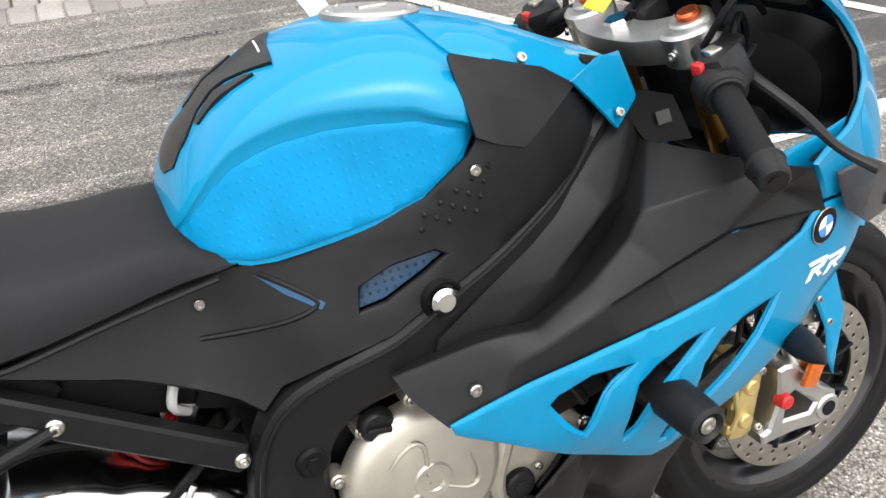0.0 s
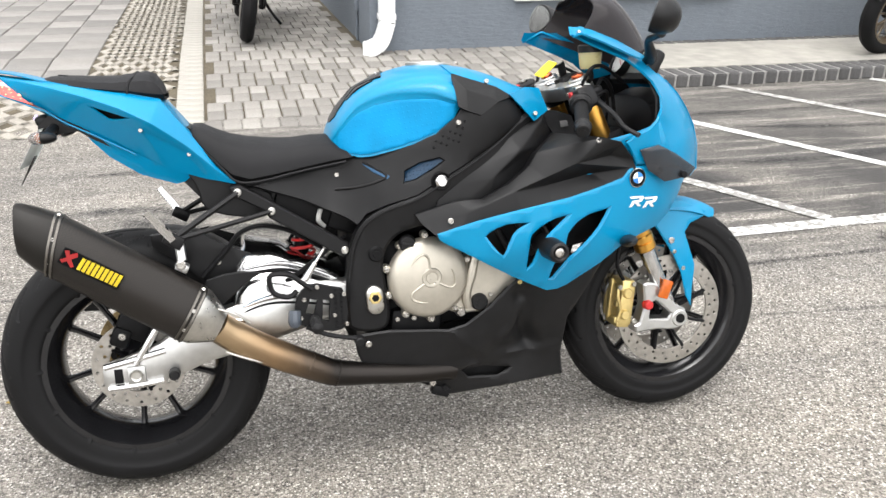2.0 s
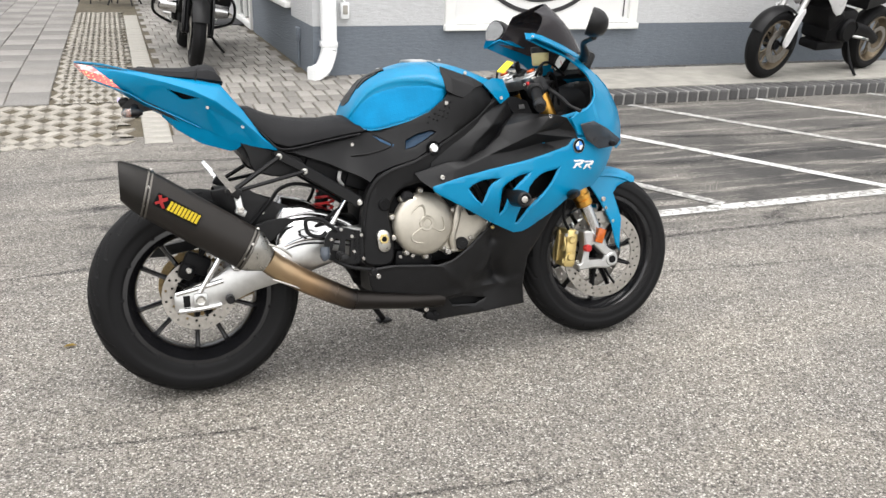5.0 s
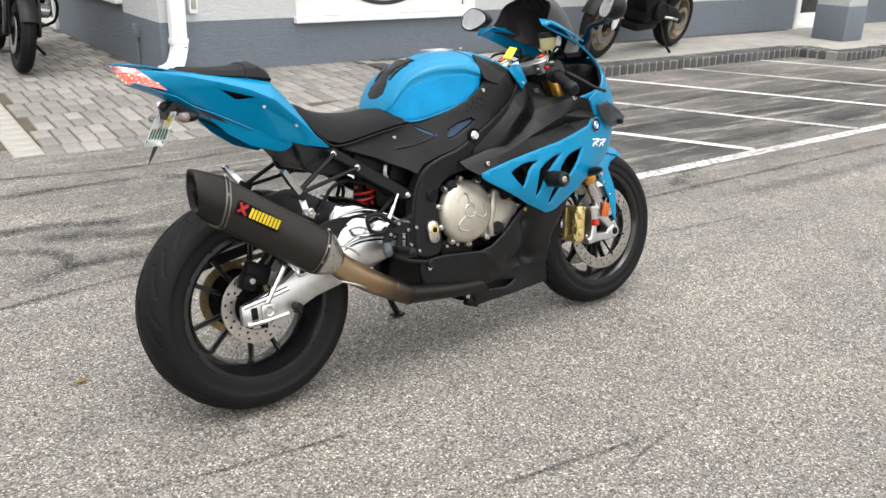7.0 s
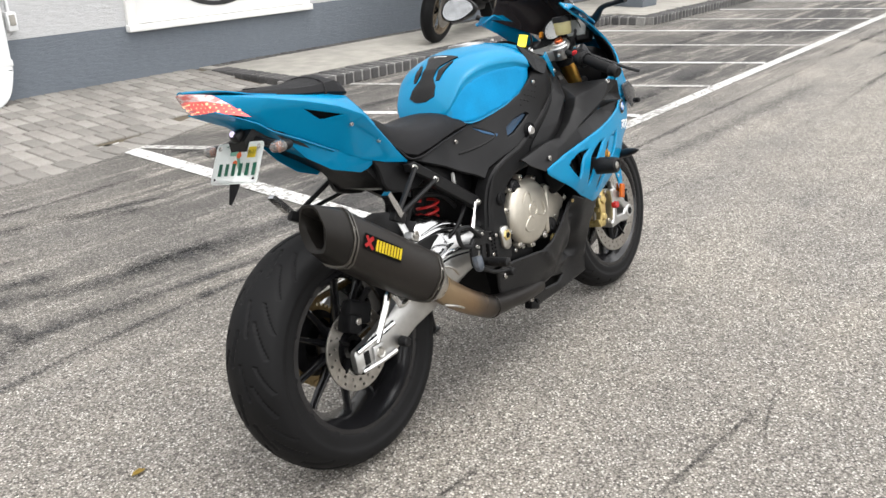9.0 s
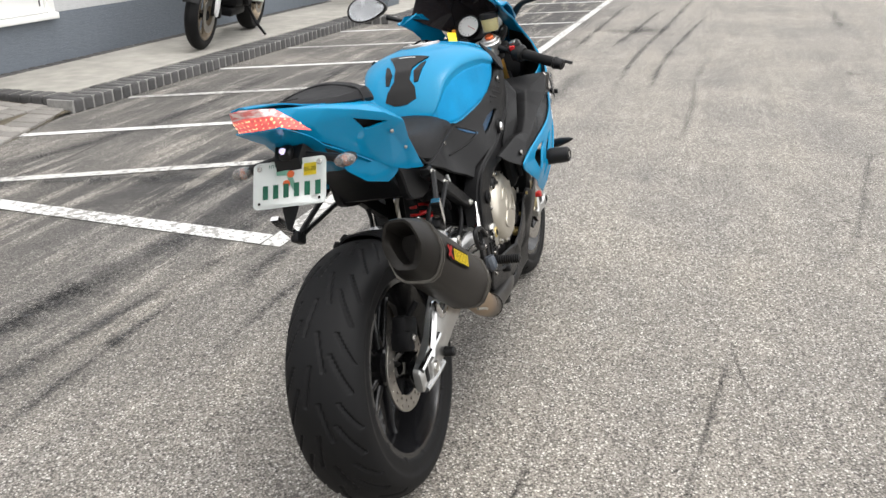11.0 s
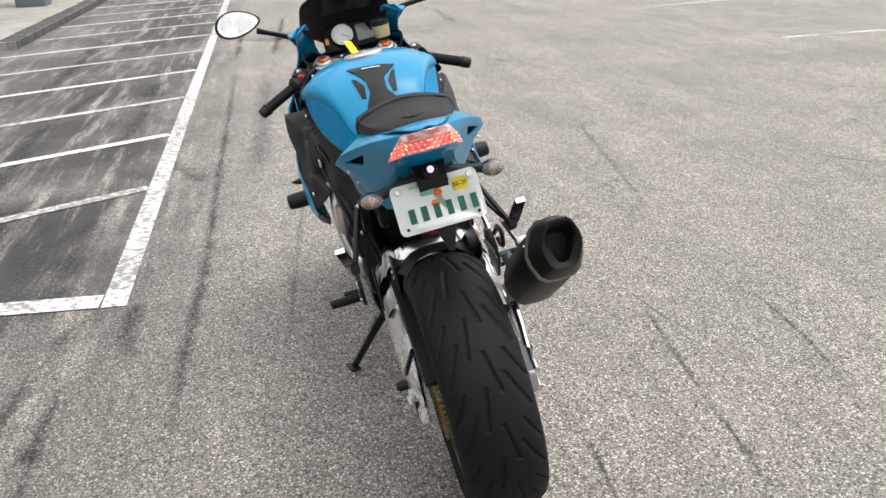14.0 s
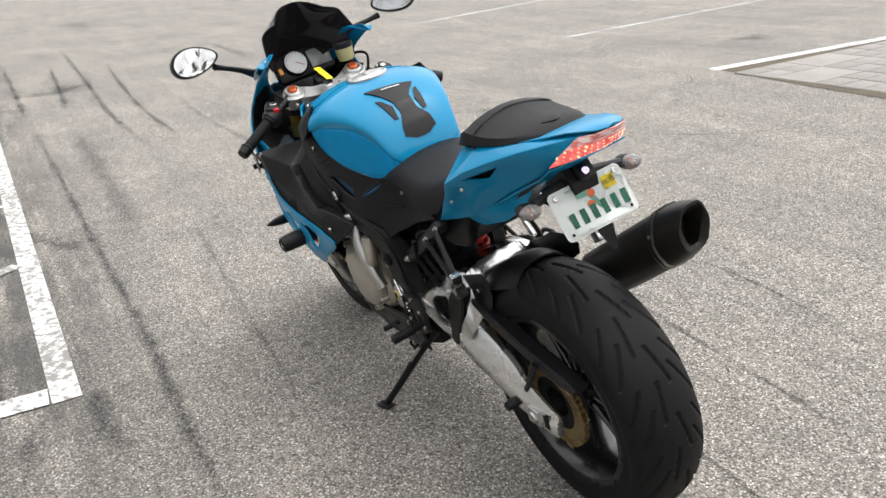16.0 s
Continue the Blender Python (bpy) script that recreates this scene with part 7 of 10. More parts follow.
part("coil_spring", fix(bm), B_RED, shock, "red coil spring")
for p in ([(0.46, -0.1, 0.578), (0.415, -0.115, 0.61), (0.375, -0.115, 0.633), (0.314, -0.115, 0.647), (0.265, -0.115, 0.633), (0.233, -0.115, 0.597), (0.171, -0.115, 0.532)], [(0.52, -0.1, 0.6), (0.46, -0.13, 0.57), (0.4, -0.14, 0.53), (0.35, -0.13, 0.5)], [(0.47, -0.05, 0.62), (0.48, -0.08, 0.7), (0.44, -0.09, 0.74)], [(0.36, 0.11, 0.52), (0.42, 0.13, 0.6), (0.4, 0.14, 0.68), (0.34, 0.13, 0.7)], [(0.38, 0.12, 0.5), (0.44, 0.14, 0.58), (0.42, 0.15, 0.66)]):
    bm = bmesh.new()
    tube(bm, p, 0.006, 8, 6)
    part("hose", fix(bm), B_DARK, bike, "black rubber hose")
for p, sz in (((0.47, -0.06, 0.66), (0.07, 0.06, 0.06)), ((0.41, -0.03, 0.685), (0.12, 0.15, 0.07)), ((0.53, 0.0, 0.66), (0.08, 0.2, 0.1))):
    bm = bmesh.new()
    box(bm, p, sz, Euler((0, radians(20), 0)), 0.01)
    part("electrics_box", fix(bm), B_DARK, bike)
bm = bmesh.new()
tube(bm, [(0.47, -0.1, 0.63), (0.455, -0.115, 0.65), (0.462, -0.11, 0.675)], 0.006, 8, 4)
part("connector", fix(bm), mat("dusty_connector", (0.3, 0.3, 0.29), 0.5, 0, 0.2, 40, 0.1), bike)
# side stand
bm = bmesh.new()
tube(bm, [(0.52, 0.12, 0.33), (0.56, 0.165, 0.27), (0.64, 0.245, 0.14), (0.685, 0.283, 0.075)], [0.016, 0.013, 0.011, 0.011], 12, 5)
stand = part("side_stand", fix(bm), B_FRAME, bike, "black side stand resting on the asphalt")
bm = bmesh.new()
box(bm, (0.69, 0.29, 0.067), (0.055, 0.035, 0.007), Euler((radians(LEAN), 0, radians(15))), 0.003)
part("stand_foot", fix(bm), B_FRAME, stand)
bm = bmesh.new()
tube(bm, [(0.6, 0.2, 0.22), (0.57, 0.2, 0.25), (0.54, 0.18, 0.29)], 0.0055, 8)
part("stand_spring", fix(bm), B_STEEL, stand)

# ---- fairing ----
blue_y = rbf([(0.712, 0.621, 0.268), (0.835, 0.606, 0.273), (0.933, 0.636, 0.285), (0.876, 0.561, 0.28), (1.04, 0.646, 0.286), (0.946, 0.52, 0.265), (1.011, 0.443, 0.238), (1.0, 0.565, 0.285), (1.236, 0.717, 0.258), (1.329, 0.64, 0.222), (1.2, 0.55, 0.25), (1.06, 0.455, 0.235), (1.12, 0.69, 0.28), (1.42, 0.7, 0.165), (1.37, 0.626, 0.19), (1.305, 0.584, 0.208), (1.3, 0.742, 0.245), (1.39, 0.722, 0.2), (0.9, 0.49, 0.25)])
BLUE = [(0.717, 0.619), (0.76, 0.63), (0.812, 0.643), (0.9, 0.661), (1.049, 0.686), (1.14, 0.707), (1.193, 0.721), (1.219, 0.746), (1.3, 0.744), (1.385, 0.724), (1.428, 0.7), (1.405, 0.66), (1.375, 0.622), (1.327, 0.577), (1.26, 0.563), (1.2, 0.546), (1.14, 0.504), (1.084, 0.471), (1.056, 0.454), (1.03, 0.446), (1.0, 0.446), (0.907, 0.493), (0.811, 0.551), (0.741, 0.591), (0.722, 0.604)]
SLOTS = [
    [(0.834, 0.604), (0.846, 0.616), (0.885, 0.632), (0.942, 0.632), (0.918, 0.618), (0.902, 0.603), (0.887, 0.57), (0.876, 0.552), (0.852, 0.577)],
    [(1.047, 0.644), (1.007, 0.638), (0.969, 0.62), (0.946, 0.601), (0.941, 0.573), (0.939, 0.528), (0.941, 0.511), (0.956, 0.527), (0.966, 0.562), (0.982, 0.588), (1.01, 0.614)],
    [(1.157, 0.652), (1.129, 0.646), (1.096, 0.64), (1.066, 0.624), (1.04, 0.596), (1.033, 0.558), (1.012, 0.527), (1.001, 0.48), (1.012, 0.48), (1.046, 0.526), (1.092, 0.566), (1.128, 0.605)],
]
def along(pts, x, z):
    """Distance of a spot from a broken line."""
    return min(float(seg_dist(np.array([x]), np.array([z]), *a, *b)[0]) for a, b in zip(pts, pts[1:]))


UP = {"A": (1.062, 0.135, 0.831), "B": (1.122, 0.283, 0.822), "B2": (1.176, 0.284, 0.807), "B3": (1.222, 0.264, 0.765), "N": (1.165, 0.25, 0.776), "R": (1.218, 0.262, 0.744),
      "C1": (1.06, 0.288, 0.766), "C2": (0.985, 0.279, 0.736), "C3": (0.907, 0.273, 0.707), "C4": (0.832, 0.269, 0.679), "C5": (0.797, 0.262, 0.666), "C6": (0.69, 0.226, 0.638),
      "I1": (0.976, 0.243, 0.795), "I2": (0.958, 0.242, 0.765), "I3": (0.907, 0.246, 0.727), "I4": (0.868, 0.247, 0.708), "I5": (0.836, 0.247, 0.692), "I6": (0.802, 0.244, 0.694), "I7": (0.772, 0.238, 0.691), "I8": (0.678, 0.205, 0.661),
      "H1": (1.0, 0.25, 0.714), "H2": (1.12, 0.235, 0.733)}
for k, (x, z) in enumerate(((0.717, 0.621), (0.783, 0.637), (0.853, 0.651), (0.927, 0.666), (1.004, 0.679), (1.083, 0.694), (1.167, 0.714), (1.212, 0.738))):
    UP["E%d" % k] = (x, blue_y(x, z) - 0.008, z - 0.008)
# the rim turns in along the inner edge
for k in ("A", "I1", "I2", "I3", "I4", "I5", "I6", "I7", "I8"):
    UP["T" + k] = (UP[k][0] + 0.004, UP[k][1] - 0.045, UP[k][2] - 0.008)
UP_FACES = ["A B I1", "B C1 I1", "B B2 C1", "I1 C1 C2 I2", "I2 C2 C3 I3", "I3 C3 I4", "I4 C3 C4 I5", "I5 C4 C5 I6", "I6 C5 I7", "I7 C5 C6 I8", "C6 E0 E1 C5", "C5 E1 E2 C4", "C4 E2 E3 C3", "C3 E3 E4 H1", "C3 H1 C2", "C2 H1 C1", "C1 H1 H2", "C1 H2 R", "H1 E4 E5 H2", "H2 E5 E6", "H2 E6 E7 R", "C1 R N", "C1 N B2", "N R B3", "N B3 B2"]
UP_FACES += ["%s %s T%s T%s" % (b, a, a, b) for a, b in zip(("A", "I1", "I2", "I3", "I4", "I5", "I6", "I7"), ("I1", "I2", "I3", "I4", "I5", "I6", "I7", "I8"))]
DUCT = {"U1": (1.045, 0.112, 0.878), "F1": (1.022, 0.156, 0.86), "L0": (0.985, 0.152, 0.858), "L1": (0.93, 0.194, 0.828), "L2": (0.86, 0.208, 0.775), "L3": (0.795, 0.212, 0.728), "F2": (0.868, 0.232, 0.737), "F3": (0.992, 0.19, 0.8), "FM": (0.945, 0.222, 0.8),
        "K1": (1.062, 0.118, 0.832), "K2": (1.01, 0.165, 0.752), "K3": (0.93, 0.205, 0.705), "K4": (0.86, 0.222, 0.685), "K5": (0.785, 0.214, 0.672), "K6": (0.73, 0.206, 0.668), "L4": (0.735, 0.208, 0.69)}
DUCT_FACES = ["U1 F1 L0", "F1 L1 L0", "F1 FM L1", "FM L2 L1", "FM F2 L2", "F2 L3 L2", "F2 K5 L3", "F2 K4 K5", "F2 K3 K4", "F2 F3 K3", "F1 F3 FM", "FM F3 F2", "U1 K1 F1", "F1 K1 F3", "F3 K1 K2", "F3 K2 K3", "L3 K5 K6 L4"]


belly_y = rbf([(0.6, 0.365, 0.172), (0.53, 0.33, 0.165), (0.56, 0.26, 0.15), (0.755, 0.353, 0.178), (0.73, 0.175, 0.118), (0.93, 0.165, 0.118), (1.08, 0.175, 0.118), (1.065, 0.3, 0.15), (0.93, 0.455, 0.19), (1.02, 0.45, 0.196), (1.15, 0.49, 0.185), (0.85, 0.3, 0.168), (0.86, 0.22, 0.125), (0.96, 0.36, 0.178), (0.95, 0.28, 0.125), (0.7, 0.25, 0.15)])
BELLY = [(0.517, 0.362), (0.608, 0.366), (0.755, 0.353), (0.8, 0.362), (0.86, 0.402), (0.93, 0.462), (0.96, 0.478), (1.02, 0.452), (1.06, 0.464), (1.145, 0.512), (1.19, 0.525), (1.178, 0.49), (1.15, 0.445), (1.086, 0.347), (1.08, 0.243), (1.09, 0.17), (0.933, 0.158), (0.78, 0.15), (0.748, 0.152), (0.722, 0.182), (0.7, 0.206), (0.62, 0.235), (0.547, 0.253), (0.525, 0.31)]
def belly_relief(x, z):
    """The pan with its scoop and folds."""
    y = belly_y(x, z)
    y += 0.008 * math.exp(-((along([(1.07, 0.262), (0.95, 0.255), (0.78, 0.235)], x, z) / 0.008) ** 2))
    y -= 0.03 * math.exp(-((along([(0.955, 0.42), (0.96, 0.34), (0.99, 0.28)], x, z) / 0.024) ** 2))
    y += 0.012 * math.exp(-((along([(0.9, 0.31), (0.935, 0.34), (0.955, 0.4)], x, z) / 0.012) ** 2))
    y += 0.007 * math.exp(-((along([(0.76, 0.352), (0.81, 0.3), (0.86, 0.262)], x, z) / 0.009) ** 2))
    return y


BELLY_HOLE = [(0.8, 0.222), (0.86, 0.225), (0.942, 0.208), (0.905, 0.19), (0.82, 0.198)]
for s in (-1, 1):
    bm = bmesh.new()
    panel(bm, BLUE, blue_y, 0.005, SLOTS, 0.016, s, 0.005)
    sp = part("side_fairing", bm, B_BLUE, bike, "glossy blue side fairing with three slots", 45)
    for sl in SLOTS:
        # rolled lips inside the slots
        bm = bmesh.new()
        tube(bm, [(x, s * (blue_y(x, z) - 0.006), z) for x, z in sl + sl[:1]], 0.0022, 6, 2)
        part("slot_lip", fix(bm), B_BLUE, sp)
    up = part("upper_fairing_panel", plates(bmesh.new(), UP, UP_FACES, s, 0.004, 0.004), B_MATT, bike, "matt black upper fairing panel", 35)
    for x, y, z, d in ((0.754, 0.253, 0.645, (0, s, 0)), (1.122, 0.279, 0.817, (0, s, 0.8))):
        bm = bmesh.new()
        bolt(bm, (x, s * y, z), 0.008, d)
        part("bolt", bm, B_BOLT, up)
    part("air_duct", plates(bmesh.new(), DUCT, DUCT_FACES, s, 0.006, 0.0045), B_MATT, bike, "matt black moulded air duct", 35)
    bm = bmesh.new()
    panel(bm, BELLY, belly_relief, 0.006, [BELLY_HOLE], 0.013, s, 0.005)
    bp = part("belly_pan", bm, B_BLACK, bike, "satin black belly pan", 45)
    bm = bmesh.new()
    box(bm, (0.745, s * 0.112, 0.168), (0.05, 0.03, 0.028), Euler((0, radians(20), 0)), 0.006)
    cyl(bm, (0.755, s * 0.12, 0.178), (0.755, s * 0.132, 0.178), 0.008, None, 12, 0.002)
    part("mounting_foot", fix(bm), B_DARK, bp)
    for x, z, m in ((0.553, 0.335, B_BOLT), (0.945, 0.463, B_CALIPER), (0.722, 0.196, B_BOLT), (1.1, 0.475, B_DARK), (0.572, 0.268, B_BOLT)):
        bm = bmesh.new()
        bolt(bm, (x, s * (belly_y(x, z) + 0.001), z), 0.0085 if m is B_BOLT else 0.006, (0, s, 0))
        part("bolt", bm, m, bp)
    # crash bobbin
    bm = bmesh.new()
    lathe(bm, [(s * 0.24, 0.03), (s * 0.265, 0.028), (s * 0.33, 0.0265), (s * 0.346, 0.024), (s * 0.35, 0.018), (s * 0.344, 0.013), (s * 0.344, 0.001)], (0.993, 0, 0.565), "y", 28)
    bmesh.ops.transform(bm, verts=bm.verts, matrix=Matrix.Translation((0, 0, 0)))
    cb = part("crash_bobbin", fix(bm), B_BLACK, bike, "black rubber crash bobbin")
    bm = bmesh.new()
    bolt(bm, (0.993, s * 0.3445, 0.565), 0.011, (0, s, 0), 0.004)
    part("bolt", bm, B_BOLT, cb)
    # front indicator
    bm = bmesh.new()
    rings = []
    for f, r in ((0.0, 0.02), (0.25, 0.021), (0.6, 0.02), (0.85, 0.012), (1.0, 0.002)):
        c = Vector((1.235, s * 0.205, 0.548)).lerp(Vector((1.185, s * 0.33, 0.572)), f)
        rings.append([tuple(c + Vector((1.2 * r * math.cos(a), 0, 0.75 * r * math.sin(a)))) for a in [k * math.tau / 16 for k in range(16)]])
    loft(bm, rings)
    part("front_indicator", fix(bm), B_BLACK, bike, "pointed black front indicator")
    # round emblem and white model mark as plain shapes
    def on_side(name, pts, off, material, parent, label=""):
        bm = bmesh.new()
        panel(bm, pts, lambda x, z: blue_y(x, z) + off, 0.0015, (), 0.01, s, 0.0004)
        return part(name, bm, material, parent, label, 50)

    def circ(r, a0=0, a1=360, n=32):
        a = [radians(a0 + (a1 - a0) * k / n) for k in range(n + (a1 - a0 < 360))]
        return [(1.236 + r * math.cos(t), 0.717 + r * math.sin(t)) for t in a] + ([(1.236, 0.717)] if a1 - a0 < 360 else [])

    em = on_side("emblem", circ(0.0245), 0.003, B_STEEL, sp, "round black, white and blue emblem")
    on_side("emblem_ring", circ(0.0228), 0.004, B_DARK, em)
    for k in range(4):
        on_side("emblem_quarter", circ(0.0145, 90 * k + 8, 90 * k + 98, 10), 0.005, B_LOGO_BLUE if k % 2 == 0 else B_WHITE, em)
    mirror_x = 1
    for ox in (0.0, 0.045):
        ax = 1.21 + ox
        on_side("model_mark", [(ax + 0.004, 0.671 - ox * 0.14), (ax + 0.046, 0.669 - ox * 0.14), (ax + 0.049, 0.664 - ox * 0.14), (ax + 0.042, 0.655 - ox * 0.14), (ax + 0.03, 0.653 - ox * 0.14), (ax + 0.042, 0.643 - ox * 0.14), (ax + 0.031, 0.643 - ox * 0.14), (ax + 0.02, 0.654 - ox * 0.14), (ax + 0.012, 0.644 - ox * 0.14), (ax + 0.002, 0.644 - ox * 0.14), (ax + 0.014, 0.66 - ox * 0.14), (ax + 0.034, 0.66 - ox * 0.14), (ax + 0.036, 0.664 - ox * 0.14), (ax + 0.008, 0.665 - ox * 0.14)], 0.002, B_WHITE, sp)
# dark inside of the fairing: radiator and ducts
bm = bmesh.new()
box(bm, (1.08, 0, 0.56), (0.05, 0.36, 0.26), Euler((0, radians(18), 0)), 0.01)
part("radiator", fix(bm), B_DARK, bike)
for s in (-1, 1):
    bm = bmesh.new()
    box(bm, (0.96, s * 0.165, 0.6), (0.22, 0.04, 0.16), Euler((0, radians(-12), 0)), 0.02)
    part("inner_shroud", fix(bm), B_DARK, bike)
    bm = bmesh.new()
    box(bm, (1.12, s * 0.19, 0.63), (0.2, 0.03, 0.15), Euler((0, radians(-15), 0)), 0.02)
    part("inner_shroud", fix(bm), B_DARK, bike)
for k in range(3):
    bm = bmesh.new()
    tube(bm, [(0.88 + 0.06 * k, -0.19, 0.62), (0.9 + 0.06 * k, -0.195, 0.58), (0.93 + 0.05 * k, -0.19, 0.53)], 0.008, 8)
    part("coolant_hose", fix(bm), B_MATT, bike)
bm = bmesh.new()
loft(bm, [[(x, -w, z0), (x, -w * 0.9, z1), (x, w * 0.9, z1), (x, w, z0)] for x, w, z0, z1 in ((0.56, 0.1, 0.25, 0.36), (0.72, 0.09, 0.175, 0.33), (0.9, 0.085, 0.17, 0.36), (1.06, 0.09, 0.185, 0.4), (1.13, 0.15, 0.42, 0.5))])
part("belly_inner", fix(bm), B_DARK, bike)
# nose cowl
cowl_y = rbf([(1.15, 0.816, 0.28), (1.225, 0.824, 0.268), (1.296, 0.852, 0.24), (1.322, 0.902, 0.215), (1.306, 0.948, 0.192), (1.247, 1.0, 0.18), (1.149, 1.043, 0.176), (1.092, 1.073, 0.18), (1.1, 1.088, 0.165), (1.18, 1.083, 0.135), (1.285, 1.025, 0.12), (1.393, 0.948, 0.108), (1.466, 0.87, 0.09), (1.51, 0.77, 0.072), (1.512, 0.7, 0.068), (1.433, 0.7, 0.16), (1.3, 0.742, 0.248), (1.235, 0.742, 0.258), (1.23, 0.787, 0.262), (1.36, 0.83, 0.204), (1.43, 0.78, 0.165), (1.4, 0.88, 0.158)])
COWL = [(1.2, 0.806), (1.225, 0.824), (1.27, 0.836), (1.298, 0.855), (1.316, 0.88), (1.322, 0.91), (1.306, 0.948), (1.28, 0.974), (1.247, 1.0), (1.2, 1.022), (1.149, 1.043), (1.092, 1.068), (1.095, 1.09), (1.18, 1.085), (1.285, 1.027), (1.345, 0.985), (1.393, 0.948), (1.435, 0.91), (1.466, 0.87), (1.495, 0.82), (1.51, 0.77), (1.512, 0.7), (1.46, 0.69), (1.433, 0.7), (1.385, 0.728), (1.3, 0.748), (1.235, 0.75), (1.222, 0.774)]
for s in (-1, 1):
    bm = bmesh.new()
    panel(bm, COWL, cowl_y, 0.006, (), 0.018, s, 0.004)
    cw = part("nose_cowl", bm, B_BLUE, bike, "glossy blue nose cowl side", 45)
    bm = bmesh.new()
    panel(bm, [(1.2, 0.81), (1.27, 0.83), (1.3, 0.86), (1.31, 0.91), (1.302, 0.95), (1.345, 0.965), (1.39, 0.935), (1.46, 0.85), (1.5, 0.75), (1.43, 0.72), (1.3, 0.76)], lambda x, z: cowl_y(x, z) - 0.009, 0.003, (), 0.03, s)
    part("inner_lining", bm, B_DARK, cw)
    for x, z in ((1.12, 1.075), (1.225, 1.045), (1.33, 0.99)):
        bm = bmesh.new()
        bolt(bm, (x, s * (cowl_y(x, z) + 0.001), z), 0.005, (0, s, 0.5))
        part("bolt", bm, B_BOLT, cw)
    bm = bmesh.new()
    wl_ = [(1.238, 0.787), (1.29, 0.796), (1.345, 0.77), (1.412, 0.728), (1.392, 0.708), (1.311, 0.702), (1.262, 0.735)]
    panel(bm, wl_, rbf([(1.238, 0.787, 0.27), (1.29, 0.796, 0.268), (1.412, 0.728, 0.235), (1.311, 0.702, 0.262), (1.262, 0.735, 0.268)]), 0.004, (), 0.02, s)
    wg = part("smoked_winglet", bm, B_SMOKE, bike, "dark smoked aero winglet")
    for x, z in ((1.297, 0.732), (1.366, 0.716)):
        bm = bmesh.new()
        cyl(bm, (x, s * 0.24, z), (x, s * 0.262, z), 0.009, None, 16, 0.002)
        part("spacer", fix(bm), B_DARK, wg)
WING = {"a": (1.095, 0.184, 1.064), "b": (1.108, 0.2, 1.075), "c": (1.175, 0.196, 1.05), "d": (1.285, 0.178, 1.005), "e": (1.315, 0.142, 1.012), "f": (1.235, 0.136, 1.056), "g": (1.135, 0.132, 1.093), "h": (1.158, 0.17, 1.079)}
for s in (-1, 1):
    part("cowl_shelf", plates(bmesh.new(), WING, ["a b h", "b c h", "c d h", "d e h", "e f h", "f g h", "g a h"], s, 0.005, 0.006), B_BLUE, bike, "blue shelf beside the windscreen", 45)
for s in (-1, 1):
    bm = bmesh.new()
    panel(bm, [(1.06, 0.72), (1.1, 0.79), (1.16, 0.812), (1.25, 0.83), (1.31, 0.85), (1.34, 0.78), (1.32, 0.72), (1.22, 0.7)], 0.238, 0.004, (), 0.05, s)
    part("nose_backing", bm, B_BLUE, bike)
# front face of the nose
bm = bmesh.new()
rows = []
for x, z, w in ((1.393, 0.95, 0.108), (1.435, 0.912, 0.099), (1.466, 0.872, 0.09), (1.495, 0.822, 0.08), (1.51, 0.77, 0.072), (1.512, 0.7, 0.068)):
    rows.append([bm.verts.new((x + 0.03 * (1 - a * a), w * a, z)) for a in (-1, -0.7, -0.35, 0, 0.35, 0.7, 1)])
stitch(bm, rows, False)
fix(bm)
bmesh.ops.solidify(bm, geom=bm.faces[:], thickness=0.005)
part("nose_front", fix(bm), B_BLUE, bike, "", 50)
bm = bmesh.new()
rings = []
for x, zc, h, w in ((1.3, 0.83, 0.03, 0.1), (1.33, 0.84, 0.07, 0.15), (1.38, 0.845, 0.085, 0.16), (1.43, 0.83, 0.08, 0.125), (1.47, 0.8, 0.07, 0.09), (1.5, 0.77, 0.03, 0.05)):
    rings.append([(x, w * math.copysign(abs(math.cos(a)) ** 0.7, math.cos(a)), zc + h * math.copysign(abs(math.sin(a)) ** 0.7, math.sin(a))) for a in [k * math.tau / 24 for k in range(24)]])
loft(bm, rings)
part("headlight_back", fix(bm), B_DARK, bike)
# added black plate stands in for the dark area beside the fork, with a grey data sticker on the right
ADDED_PLATE = {"a": (1.03, 0.106, 0.888), "b": (1.07, 0.128, 0.822), "c": (1.135, 0.132, 0.818), "d": (1.125, 0.104, 0.87), "e": (1.08, 0.104, 0.885)}
for s in (-1, 1):
    tr = part("added_plate", plates(bmesh.new(), ADDED_PLATE, ["a b e", "b c d e"], s, 0.004, 0.006), B_DARK, bike, "added black plate standing in for the dark area beside the fork", 35)
bm = bmesh.new()
panel(bm, [(1.088, 0.842), (1.108, 0.844), (1.107, 0.859), (1.087, 0.857)], rbf([(1.085, 0.842, 0.125), (1.11, 0.844, 0.1265), (1.108, 0.859, 0.1195), (1.084, 0.857, 0.1195)]), 0.002, (), 0.03, -1, 0.0005)
part("data_sticker", bm, mat("grey_sticker", (0.03, 0.03, 0.03), 0.5, 0, 0.2, 120, 0), tr)
